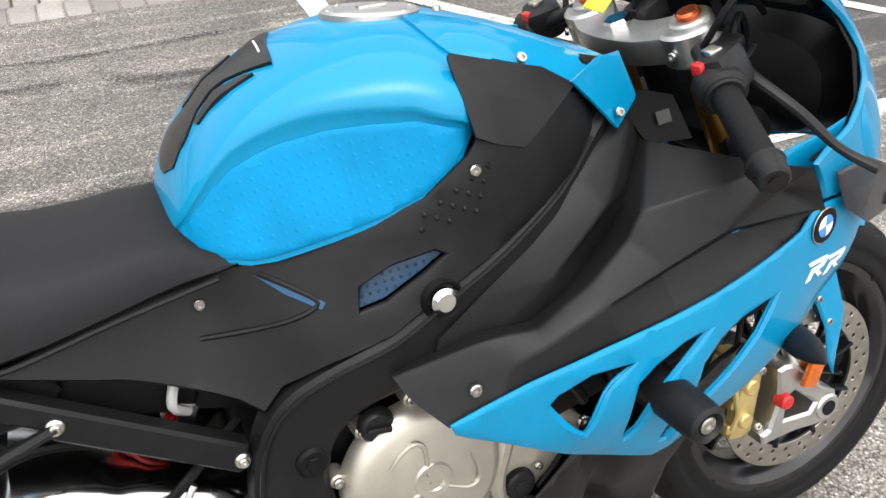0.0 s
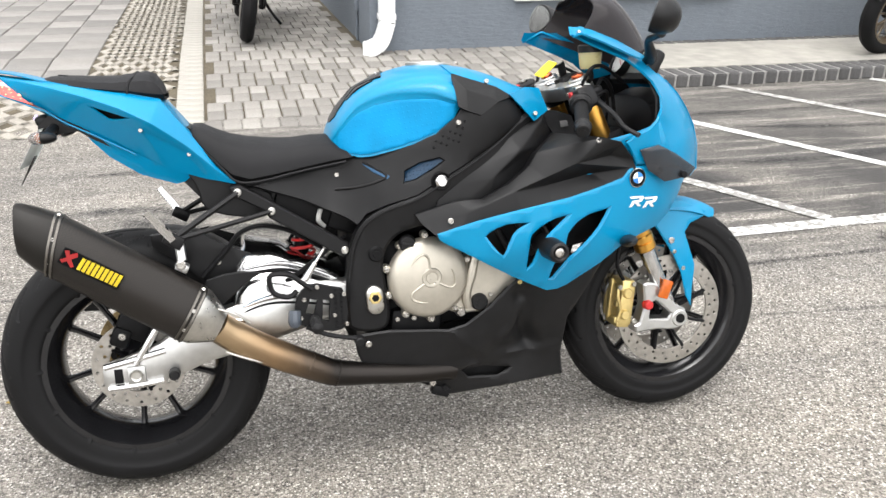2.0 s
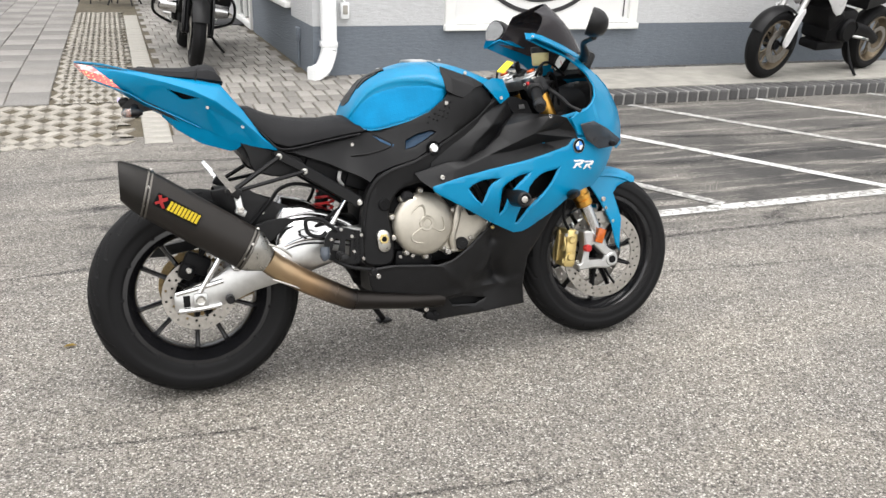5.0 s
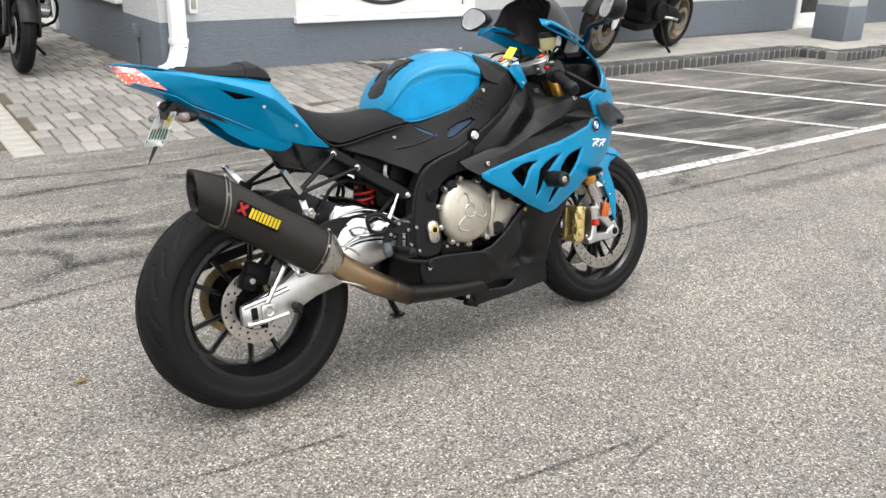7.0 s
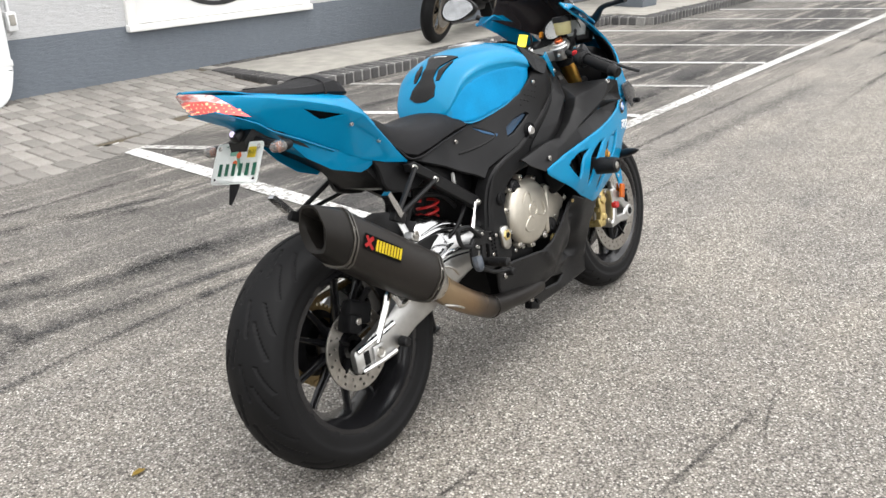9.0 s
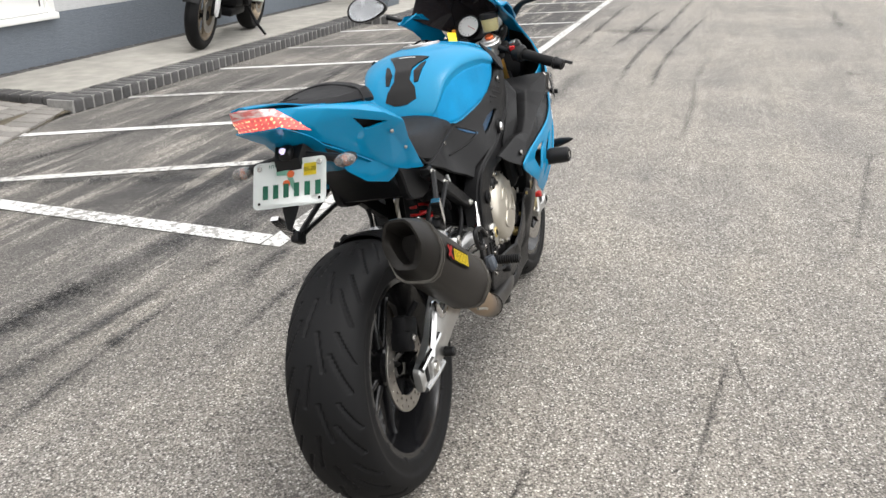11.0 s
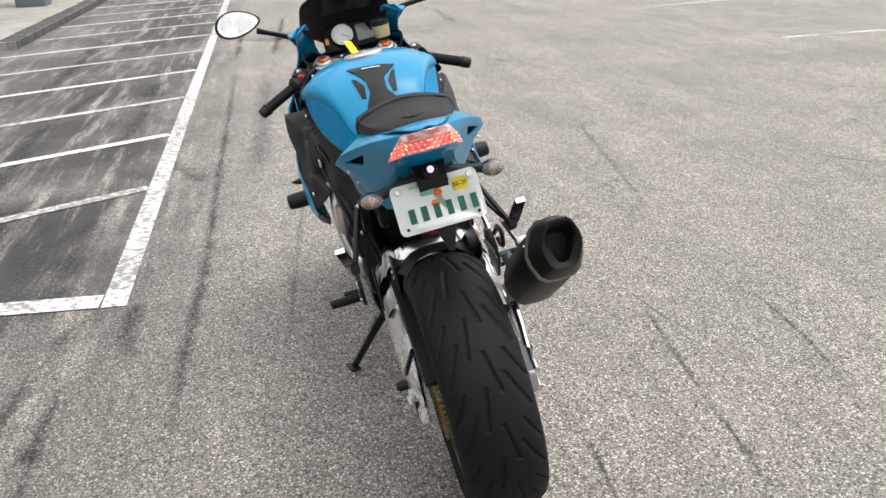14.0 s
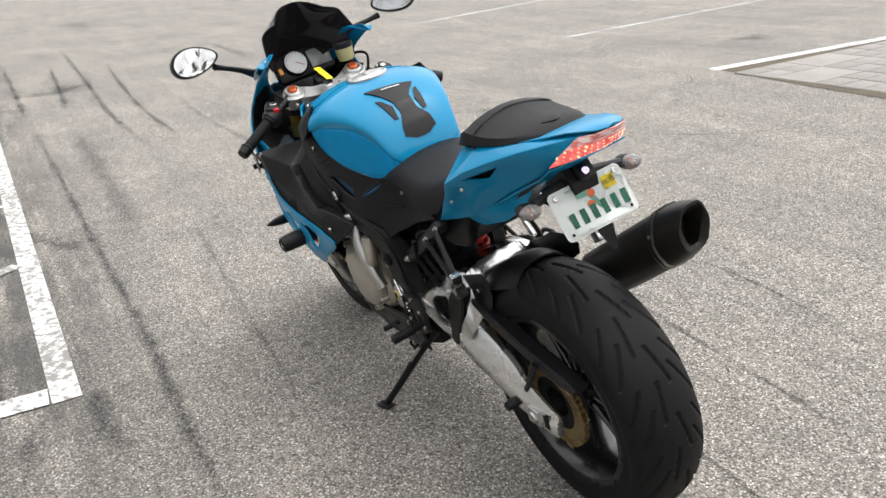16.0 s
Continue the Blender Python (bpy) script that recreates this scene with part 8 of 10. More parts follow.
# windscreen
bm = bmesh.new()
rows = []
for f in [0, 0.12, 0.25, 0.4, 0.55, 0.65, 0.75, 0.83, 0.9, 0.95, 0.985, 1.0]:
    row = []
    for u in [-1 + k / 8 for k in range(17)]:
        a = abs(u)
        w = (0.155 - 0.03 * f) * (1.0 if f < 0.55 else math.sqrt(1 - ((f - 0.55) / 0.62) ** 2))
        xc = 1.405 * (1 - f) + 1.245 * f + 0.02 * math.sin(f * math.pi)
        zc = 0.962 * (1 - f) + 1.2 * f + 0.01 * math.sin(f * math.pi)
        back = (0.27 * (1 - f) + 0.075 * f) * a**2.1
        lift = (0.115 * (1 - f) - 0.035 * f) * a**2.1
        row.append(bm.verts.new((xc - back, w * math.copysign(a**0.85, u), zc + lift)))
    rows.append(row)
stitch(bm, rows, False)
fix(bm)
bmesh.ops.solidify(bm, geom=bm.faces[:], thickness=0.003)
part("windscreen", fix(bm), B_SCREEN, bike, "dark smoked windscreen", 60)
# dash
bm = bmesh.new()
box(bm, (1.352, -0.02, 0.985), (0.04, 0.21, 0.095), Euler((0, radians(28), 0)), 0.015)
dash = part("dash", fix(bm), B_BLACK, bike, "black instrument panel")
TM = Matrix.Translation((1.322, 0.013, 1.003)) @ Euler((0, radians(-62), 0)).to_matrix().to_4x4()


def dial(name, prof, material, parent, seg=40):
    bm = bmesh.new()
    lathe(bm, prof, (0, 0, 0), "z", seg)
    bmesh.ops.transform(bm, verts=bm.verts, matrix=TM)
    return part(name, fix(bm), material, parent)


tach = dial("tachometer", [(-0.02, 0.041), (0.004, 0.043), (0.008, 0.041), (0.006, 0.0385), (0.0, 0.038)], B_BLACK, dash)
dial("dial_face", [(0.0015, 0.0385), (0.002, 0.001)], B_DIAL, tach)
for k in range(13):
    a = radians(-60 + 20 * k)
    bm = bmesh.new()
    box(bm, (0.032 * math.cos(a), 0.032 * math.sin(a), 0.003), (0.006, 0.0014, 0.0008), Euler((0, 0, a)))
    bmesh.ops.transform(bm, verts=bm.verts, matrix=TM)
    part("dial_tick", bm, B_DARK, tach)
bm = bmesh.new()
box(bm, (-0.008, -0.012, 0.004), (0.03, 0.0018, 0.001), Euler((0, 0, radians(55))))
bmesh.ops.transform(bm, verts=bm.verts, matrix=TM)
part("needle", bm, B_RED, tach)
bm = bmesh.new()
box(bm, (1.331, -0.075, 0.996), (0.004, 0.075, 0.06), Euler((0, radians(28), 0)), 0.001)
part("display", bm, mat("lcd_grey", (0.2, 0.21, 0.2), 0.15, 0, 0.05, 20, 0), dash)
bm = bmesh.new()
box(bm, (1.325, 0.072, 0.99), (0.012, 0.014, 0.022), Euler((0, radians(28), 0)), 0.002)
part("warning_lamp", bm, B_ORANGE_LAMP, dash)
# mirrors
for s in (-1, 1):
    c = Vector((1.225, s * 0.343, 1.133)) if s > 0 else Vector((1.24, -0.348, 1.102))
    yaw, tilt = (radians(12), radians(-10))
    bm = bmesh.new()
    rings = []
    for dx, k in ((-0.012, 0.93), (-0.01, 1.0), (0.008, 1.0), (0.026, 0.88), (0.042, 0.62), (0.05, 0.25)):
        ring = []
        for q in range(28):
            a = q * math.tau / 28
            w, h = 0.074 * (1.0 + 0.05 * math.cos(a)), 0.043
            ring.append(Vector((dx, s * k * w * math.cos(a), k * h * math.sin(a) * (1 + 0.32 * math.cos(a)) - k * 0.012 * math.cos(a))))
        rings.append(ring)
    R = Euler((radians(s * 14), radians(11 if s > 0 else 20), radians(6 if s > 0 else -28))).to_matrix()
    loft(bm, [[tuple(c + R @ p) for p in r] for r in rings])
    mh = part("mirror", fix(bm), B_BLACK, bike, "black rear-view mirror on a long stalk", 45)
    bm = bmesh.new()
    bm.faces.new([bm.verts.new(c + R @ (p * 0.955 + Vector((-0.0022, 0, 0)))) for p in rings[0]])
    bmesh.ops.solidify(bm, geom=bm.faces[:], thickness=0.001)
    part("mirror_glass", fix(bm), B_MIRROR, mh, "mirror glass", None)
    bm = bmesh.new()
    e = c + R @ Vector((0.02, -s * 0.062, -0.02))
    tube(bm, [(1.335, s * 0.125, 1.005), (1.32, s * 0.16, 1.02), (1.29, s * 0.205, 1.05), tuple(e.lerp(Vector((1.29, s * 0.205, 1.05)), 0.4)), tuple(e)], [0.019, 0.015, 0.009, 0.008, 0.011], 12, 5)
    part("stalk", fix(bm), B_BLACK, mh)

# ---- front end ----
FA, FB = Vector((1.147, 0, 0.955)), Vector((1.418, 0, 0.315))
FD = (FB - FA).normalized()
for s in (-1, 1):
    o = Vector((0, s * 0.108, 0))
    bm = bmesh.new()
    cyl(bm, FA + o + FD * 0.01, FA + o + FD * 0.46, 0.0265, None, 28, 0.002)
    cyl(bm, FA + o + FD * 0.42, FA + o + FD * 0.455, 0.0285, None, 28, 0.003)
    cyl(bm, FA + o + FD * 0.452, FA + o + FD * 0.475, 0.0315, None, 28, 0.004)
    cyl(bm, FA + o + FD * 0.473, FA + o + FD * 0.5, 0.0295, None, 28, 0.004)
    leg = part("fork_leg", fix(bm), B_GOLD, bike, "gold anodised upside-down fork leg")
    bm = bmesh.new()
    cyl(bm, FA + o + FD * 0.47, FA + o + FD * 0.67, 0.0215, None, 28)
    part("stanchion", fix(bm), B_ALU, leg, "polished fork stanchion")
    bm = bmesh.new()
    sh = [(1.325, 0.4), (1.338, 0.405), (1.36, 0.4), (1.405, 0.36), (1.425, 0.335), (1.455, 0.318), (1.462, 0.29), (1.45, 0.268), (1.42, 0.262), (1.37, 0.268), (1.305, 0.265), (1.3, 0.285), (1.315, 0.292), (1.33, 0.34)]
    hole = [(1.345, 0.3), (1.35, 0.345), (1.365, 0.352), (1.41, 0.31), (1.4, 0.295)]
    panel(bm, sh, 0.13, 0.045, [hole], 0.03, s, 0.005)
    ft = part("fork_foot", bm, B_ALU_MATT, leg, "cast silver fork foot", 35)
    bm = bmesh.new()
    cyl(bm, (1.436, s * 0.09, 0.294), (1.436, s * 0.134, 0.294), 0.024, None, 24, 0.003)
    part("axle_clamp", fix(bm), B_ALU_MATT, ft)
    bm = bmesh.new()
    cyl(bm, (1.436, s * 0.132, 0.294), (1.436, s * 0.1355, 0.294), 0.0135, None, 20)
    part("axle_end", fix(bm), B_DARK, ft)
    bm = bmesh.new()
    cyl(bm, (1.338, s * 0.12, 0.343), (1.338, s * 0.142, 0.343), 0.0145, 0.0125, 20, 0.003)
    part("red_cap", fix(bm), B_RED, ft, "red anodised cap")
    bm = bmesh.new()
    box(bm, (1.385, s * 0.14, 0.385), (0.03, 0.01, 0.052), Euler((0, radians(20), 0)), 0.003)
    part("reflector", fix(bm), B_AMBER, leg, "amber side reflector")
    # caliper
    bm = bmesh.new()
    box(bm, (1.286, s * 0.098, 0.345), (0.042, 0.024, 0.128), Euler((0, radians(8), 0)), 0.008)
    for dz in (-0.045, 0.0, 0.045):
        box(bm, (1.263 + 0.14 * dz, s * 0.096, 0.345 + dz), (0.016, 0.02, 0.018), Euler((0, radians(8), 0)), 0.004)
    tube(bm, [(1.262, s * 0.106, 0.4), (1.258, s * 0.11, 0.37), (1.266, s * 0.108, 0.33), (1.258, s * 0.106, 0.3)], 0.005, 8, 5)
    box(bm, (1.283, s * 0.045, 0.345), (0.05, 0.02, 0.12), Euler((0, radians(8), 0)), 0.008)
    box(bm, (1.292, s * 0.07, 0.4), (0.04, 0.075, 0.022), Euler((0, radians(8), 0)), 0.006)
    box(bm, (1.275, s * 0.07, 0.288), (0.04, 0.075, 0.022), Euler((0, radians(8), 0)), 0.006)
    ca = part("front_caliper", fix(bm), B_CALIPER, bike, "pale gold four-piston front caliper")
    for dz in (-0.03, 0.03):
        bm = bmesh.new()
        cyl(bm, (1.283 + 0.14 * dz, s * 0.105, 0.345 + dz), (1.283 + 0.14 * dz, s * 0.118, 0.345 + dz), 0.0155, 0.014, 20, 0.003)
        part("piston_housing", fix(bm), B_CALIPER, ca)
    for dx, dz in ((0.022, 0.055), (0.022, -0.05), (-0.02, 0.05)):
        bm = bmesh.new()
        bolt(bm, (1.283 + dx, s * 0.112, 0.345 + dz), 0.007, (0, s, 0))
        part("bolt", bm, B_BOLT, ca)
    bm = bmesh.new()
    tube(bm, [(1.28, s * 0.1, 0.41), (1.255, s * 0.11, 0.46), (1.27, s * 0.1, 0.53), (1.29, s * 0.08, 0.6)], 0.005, 8)
    part("brake_hose", fix(bm), B_DARK, ca)
    # fork cap
    bm = bmesh.new()
    cyl(bm, FA + o - FD * 0.012, FA + o + FD * 0.004, 0.027, None, 28, 0.003)
    fc = part("fork_cap", fix(bm), B_ALU_MATT, leg)
    bm = bmesh.new()
    cyl(bm, FA + o - FD * 0.02, FA + o - FD * 0.01, 0.0155, None, 20, 0.003)
    part("adjuster", fix(bm), B_COPPER, fc, "copper red adjuster")
# mudguard
def guard(bm):
    rows = []
    for k in range(17):
        a = radians(58 + k * 4.2)
        r = 0.322
        row = []
        for u in range(9):
            t = -1 + u / 4
            dr = 0.035 * abs(t) ** 2.5
            w = 0.068 if 2 < k else 0.068 * (0.55 + 0.15 * k)
            row.append(bm.verts.new((FX + (r - dr) * math.cos(a), w * t, FZ + (r - dr) * math.sin(a))))
        rows.append(row)
    stitch(bm, rows, False)
    fix(bm)
    bmesh.ops.solidify(bm, geom=bm.faces[:], thickness=0.003)


bm = bmesh.new()
guard(bm)
mg = part("front_mudguard", fix(bm), B_BLUE, bike, "glossy blue front mudguard", 50)
for s in (-1, 1):
    bm = bmesh.new()
    panel(bm, [(1.385, 0.612), (1.473, 0.612), (1.557, 0.576), (1.545, 0.562), (1.5, 0.548), (1.478, 0.525), (1.495, 0.47), (1.508, 0.43), (1.5, 0.36), (1.497, 0.31), (1.478, 0.345), (1.462, 0.413), (1.44, 0.46), (1.418, 0.498), (1.385, 0.55), (1.36, 0.585)], rbf([(1.385, 0.612, 0.06), (1.557, 0.576, 0.055), (1.478, 0.525, 0.076), (1.508, 0.43, 0.083), (1.497, 0.31, 0.086), (1.418, 0.498, 0.086), (1.385, 0.55, 0.08)]), 0.004, (), 0.016, s)
    sd = part("mudguard_side", bm, B_BLUE, mg, "", 45)
    for x, z, r in ((1.43, 0.508, 0.009), (1.44, 0.475, 0.006), (1.468, 0.425, 0.006)):
        bm = bmesh.new()
        bolt(bm, (x, s * 0.086, z), r, (0, s, 0))
        part("bolt", bm, B_BOLT, sd)
# triple clamp, stem, ignition
bm = bmesh.new()
CT = Matrix.Translation((1.119, 0, 0.937)) @ Euler((0, radians(-21), 0)).to_matrix().to_4x4()
out = [(-0.035, 0.0), (-0.03, 0.06), (-0.01, 0.1), (0.005, 0.14), (0.035, 0.145), (0.058, 0.115), (0.05, 0.075), (0.02, 0.04), (0.02, 0.0)]
out = out + [(x, -y) for x, y in out[-2:0:-1]]
poly = soften(out, 2)
lo_ = [bm.verts.new((p.x, p.y, -0.026)) for p in poly]
mid_ = [bm.verts.new((p.x, p.y, 0.004)) for p in poly]
hi_ = [bm.verts.new((p.x * 0.95, p.y * 0.97, 0.008)) for p in poly]
stitch(bm, [lo_, mid_, hi_], True, True)
bmesh.ops.transform(bm, verts=bm.verts, matrix=CT)
clamp = part("triple_clamp", fix(bm), B_ALU_MATT, bike, "bare aluminium top triple clamp", 40)
bm = bmesh.new()
cyl(bm, CT @ Vector((0.0, 0, 0.0)), CT @ Vector((0.0, 0, 0.02)), 0.02, None, 6, 0.003)
part("stem_nut", fix(bm), B_ALU, clamp)
bm = bmesh.new()
box(bm, tuple(CT @ Vector((0.045, 0, -0.005))), (0.05, 0.05, 0.05), Euler((0, radians(-21), 0)), 0.012)
ign = part("ignition_lock", fix(bm), B_BLACK, bike, "black ignition lock with key")
bm = bmesh.new()
box(bm, tuple(CT @ Vector((0.04, 0.0, 0.035))), (0.03, 0.006, 0.04), Euler((0, radians(-21), radians(30))), 0.004)
part("key", fix(bm), B_BLACK, ign)
bm = bmesh.new()
box(bm, (1.1, 0.008, 0.988), (0.062, 0.03, 0.004), Euler((radians(18), radians(-36), radians(18))), 0.0015)
part("key_tag", fix(bm), B_YELLOW, ign, "bright yellow key tag")
bm = bmesh.new()
cyl(bm, (1.16, 0, 0.95), (1.3, 0, 0.62), 0.03, None, 16)
box(bm, (1.23, 0, 0.8), (0.08, 0.27, 0.05), Euler((0, radians(-21), 0)), 0.015)
part("steering_stem", fix(bm), B_DARK, bike)
for s in (-1, 1):
    bm = bmesh.new()
    cyl(bm, CT @ Vector((0.026, s * 0.108, -0.034)), CT @ Vector((0.026, s * 0.108, 0.012)), 0.037, None, 28, 0.004)
    part("fork_collar", fix(bm), B_ALU_MATT, clamp)
    bm = bmesh.new()
    bolt(bm, CT @ Vector((-0.012, s * 0.118, -0.012)), 0.006, (-1, s * 0.4, 0))
    part("bolt", bm, B_BOLT, clamp)
# clip-ons
for s in (-1, 1):
    a, b = (Vector((1.13, -0.15, 0.925)), Vector((1.046, -0.362, 0.848))) if s < 0 else (Vector((1.128, 0.15, 0.94)), Vector((1.05, 0.35, 0.86)))
    d = (b - a).normalized()
    bm = bmesh.new()
    cyl(bm, a - d * 0.03, a + d * 0.08, 0.011, None, 16)
    cyl(bm, FA + Vector((0, s * 0.108, 0)) + FD * 0.03, FA + Vector((0, s * 0.108, 0)) + FD * 0.07, 0.034, None, 24, 0.004)
    bar_ = part("clip_on", fix(bm), B_BLACK, bike, "black clip-on handlebar")
    bm = bmesh.new()
    L = (b - a).length
    n = 24
    rows = []
    u_, w_ = frame_of(d)
    for k in range(33):
        t = 0.078 + (L - 0.078 - 0.028) * k / 32
        r = 0.0163 + (0.0009 if k % 2 else 0)
        if k < 2:
            r = 0.021
        rows.append([a + d * t + u_ * r * math.cos(q * math.tau / n) + w_ * r * math.sin(q * math.tau / n) for q in range(n)])
    loft(bm, rows)
    part("grip", fix(bm), B_RUBBER, bar_, "ribbed black rubber grip", 60)
    bm = bmesh.new()
    cyl(bm, a + d * (L - 0.032), a + d * (L - 0.024), 0.0215, None, 16, 0.003)
    cyl(bm, a + d * (L - 0.026), a + d * L, 0.0195, 0.0175, 16, 0.003)
    cyl(bm, a + d * (L - 0.001), a + d * (L + 0.002), 0.007, None, 6)
    part("bar_end", fix(bm), B_BLACK, bar_)
    bm = bmesh.new()
    cyl(bm, a + d * 0.05, a + d * 0.085, 0.029, None, 28, 0.005)
    cyl(bm, a + d * 0.08, a + d * 0.09, 0.0235, None, 28, 0.002)
    part("throttle_drum" if s < 0 else "grip_flange", fix(bm), B_BLACK, bar_)
    bm = bmesh.new()
    c = a + d * 0.055
    box(bm, tuple(c + Vector((0.008, 0, 0.008))), (0.058, 0.05, 0.056), Euler((radians(20 * s), radians(-15), radians(-20 * s))), 0.014)
    sw_ = part("switchgear", fix(bm), B_BLACK, bar_, "black switch housing")
    bm = bmesh.new()
    box(bm, tuple(c + Vector((-0.022, -s * 0.004, 0.016))), (0.012, 0.018, 0.016), Euler((0, radians(-15), 0)), 0.003)
    part("button", fix(bm), B_RED, sw_, "red switch button")
    bm = bmesh.new()
    box(bm, tuple(c + Vector((-0.006, -s * 0.004, 0.034))), (0.018, 0.018, 0.008), Euler((0, radians(-15), 0)), 0.002)
    part("button", fix(bm), B_STEEL, sw_)
    # lever
    bm = bmesh.new()
    tube(bm, [tuple(a + Vector((0.03, s * 0.0, -0.002))), (1.155, s * 0.21, 0.905), (1.168, s * 0.27, 0.875), (1.165, s * 0.33, 0.85), (1.185, s * 0.365, 0.832)] if s < 0 else [tuple(a + Vector((0.03, 0, -0.002))), (1.145, 0.2, 0.91), (1.125, 0.26, 0.89), (1.09, 0.31, 0.872), (1.062, 0.348, 0.858)], [0.013, 0.009, 0.0075, 0.006, 0.0075], 10, 6, 0.8)
    part("lever", fix(bm), B_BLACK, bar_, "black brake lever" if s < 0 else "black clutch lever")
    bm = bmesh.new()
    box(bm, tuple(a + Vector((0.03, -s * 0.005, 0.0))), (0.055, 0.045, 0.03), Euler((0, radians(-15), radians(-20 * s))), 0.008)
    part("master_cylinder", fix(bm), B_BLACK, bar_)
    for pts, r in (([tuple(a + Vector((0.04, 0, 0.0))), (1.2, s * 0.13, 0.96), (1.24, s * 0.1, 0.93), (1.26, s * 0.08, 0.85)], 0.005), ([tuple(c + Vector((0.02, 0, 0.0))), (1.19, s * 0.17, 0.93), (1.22, s * 0.12, 0.9), (1.24, s * 0.07, 0.85)], 0.004), ([tuple(a + Vector((0.0, 0, 0.01))), (1.15, s * 0.17, 0.985), (1.2, s * 0.14, 0.99), (1.27, s * 0.1, 0.95)], 0.0045)):
        bm = bmesh.new()
        tube(bm, pts, r, 8)
        part("cable", fix(bm), B_DARK, bar_)
bm = bmesh.new()
lathe(bm, [(-0.03, 0.001), (-0.03, 0.024), (-0.024, 0.027), (0.012, 0.03), (0.012, 0.001)], (1.176, -0.11, 1.015), "z", 24)
pot = part("brake_fluid_reservoir", fix(bm), B_CREAM, bike, "yellowed brake fluid pot with black cap")
bm = bmesh.new()
lathe(bm, [(0.011, 0.001), (0.011, 0.032), (0.028, 0.032), (0.031, 0.029), (0.031, 0.001)], (1.176, -0.11, 1.015), "z", 24)
part("pot_cap", fix(bm), B_BLACK, pot)
bm = bmesh.new()
tube(bm, [(1.176, -0.11, 0.99), (1.17, -0.13, 0.965), (1.155, -0.15, 0.955)], 0.006, 8)
part("pot_hose", fix(bm), B_DARK, pot)

# ---- marks on the asphalt ----
STREAKS = (
    ([(7.4, 0.8), (5.0, 0.81), (3.02, 0.82), (1.9, 0.82), (1.38, 0.83), (0.83, 0.85), (0.4, 0.85)], 0.06),
    ([(13.7, -0.18), (9.6, 0.0), (7.1, 0.13), (5.3, 0.13)], 0.08), ([(11.6, 0.21), (9.1, 0.34), (7.6, 0.44)], 0.09), ([(12.2, 0.77), (9.4, 0.79), (7.4, 0.82)], 0.09),
    ([(11.0, -0.45), (7.2, -0.17), (5.4, -0.15)], 0.07),
    ([(3.5, 1.1), (3.27, 1.04), (2.95, 0.88)], 0.12), ([(1.4, 1.06), (1.1, 1.06), (0.9, 1.0)], 0.1), 
    ([(0.3, 1.7), (0.62, 1.65), (0.96, 1.6), (1.74, 1.57), (2.62, 1.61)], 0.26), ([(1.3, 1.42), (1.8, 1.4), (2.5, 1.42)], 0.2), ([(1.6, 2.0), (2.2, 1.85), (2.8, 1.8)], 0.34),
    ([(0.2, 1.4), (0.78, 1.33), (1.3, 1.25)], 0.08), ([(-0.3, 1.84), (-0.1, 1.8), (0.27, 1.66), (0.6, 1.69), (0.95, 1.62)], 0.17),
    ([(-0.45, 1.3), (-0.2, 1.42), (0.05, 1.42), (0.3, 1.36)], 0.14), ([(-0.5, 1.99), (-0.2, 2.02), (0.0, 1.95), (0.2, 1.88)], 0.13), ([(-0.5, 1.74), (-0.3, 1.7), (-0.2, 1.55), (-0.25, 1.36)], 0.12),
    ([(0.5, 2.7), (0.7, 2.45), (0.95, 2.35)], 0.14), ([(-0.6, 2.55), (0.3, 2.6), (1.2, 2.4)], 0.1), ([(-0.8, 1.1), (0.0, 1.2), (0.9, 1.22)], 0.05), ([(-0.5, 3.0), (0.4, 2.85), (1.3, 2.9)], 0.08),
    ([(2.0, 3.3), (3.4, 3.1), (5.2, 3.2)], 0.16), ([(1.9, 2.3), (3.2, 2.05), (4.6, 2.1), (6.2, 1.9)], 0.14), ([(5, 2.6), (7, 2.4), (9.5, 2.5)], 0.18), ([(3.2, 2.8), (4.6, 2.6), (6, 2.75)], 0.12),
    ([(1.6, 3.4), (2.0, 2.6), (2.25, 1.9)], 0.22), ([(3.9, 1.5), (5.0, 1.45), (6.4, 1.5)], 0.22))
for pts, w in STREAKS:
    mark("tyre_mark", pts, w, M_TYRE_MARK, 0.003, "dark rubber tyre mark on the asphalt", "tyre mark")
FAINT = (
    ([(6.6, 0.56), (5.6, 0.53), (4.55, 0.55), (4.1, 0.56), (3.5, 0.59), (3.0, 0.61)], 0.2), ([(7.1, -0.55), (5.8, -0.49), (4.9, -0.51), (3.6, -0.48)], 0.07),
    ([(3.9, -1.62), (3.35, -1.52), (2.2, -1.33), (1.9, -1.25)], 0.05), ([(11.7, -2.1), (9.5, -2.02)], 0.14), ([(3.3, 1.0), (3.2, 0.95), (3.05, 0.87)], 0.16),
    ([(0.9, 0.5), (1.9, 0.42), (3.2, 0.3)], 0.035), ([(20.5, -1.0), (19.2, -1.2), (18.3, -1.3)], 0.9))
for pts, w in FAINT:
    mark("tyre_mark", pts, w, M_FAINT_MARK, 0.0032, "faint rubber tyre mark on the asphalt", "tyre mark")
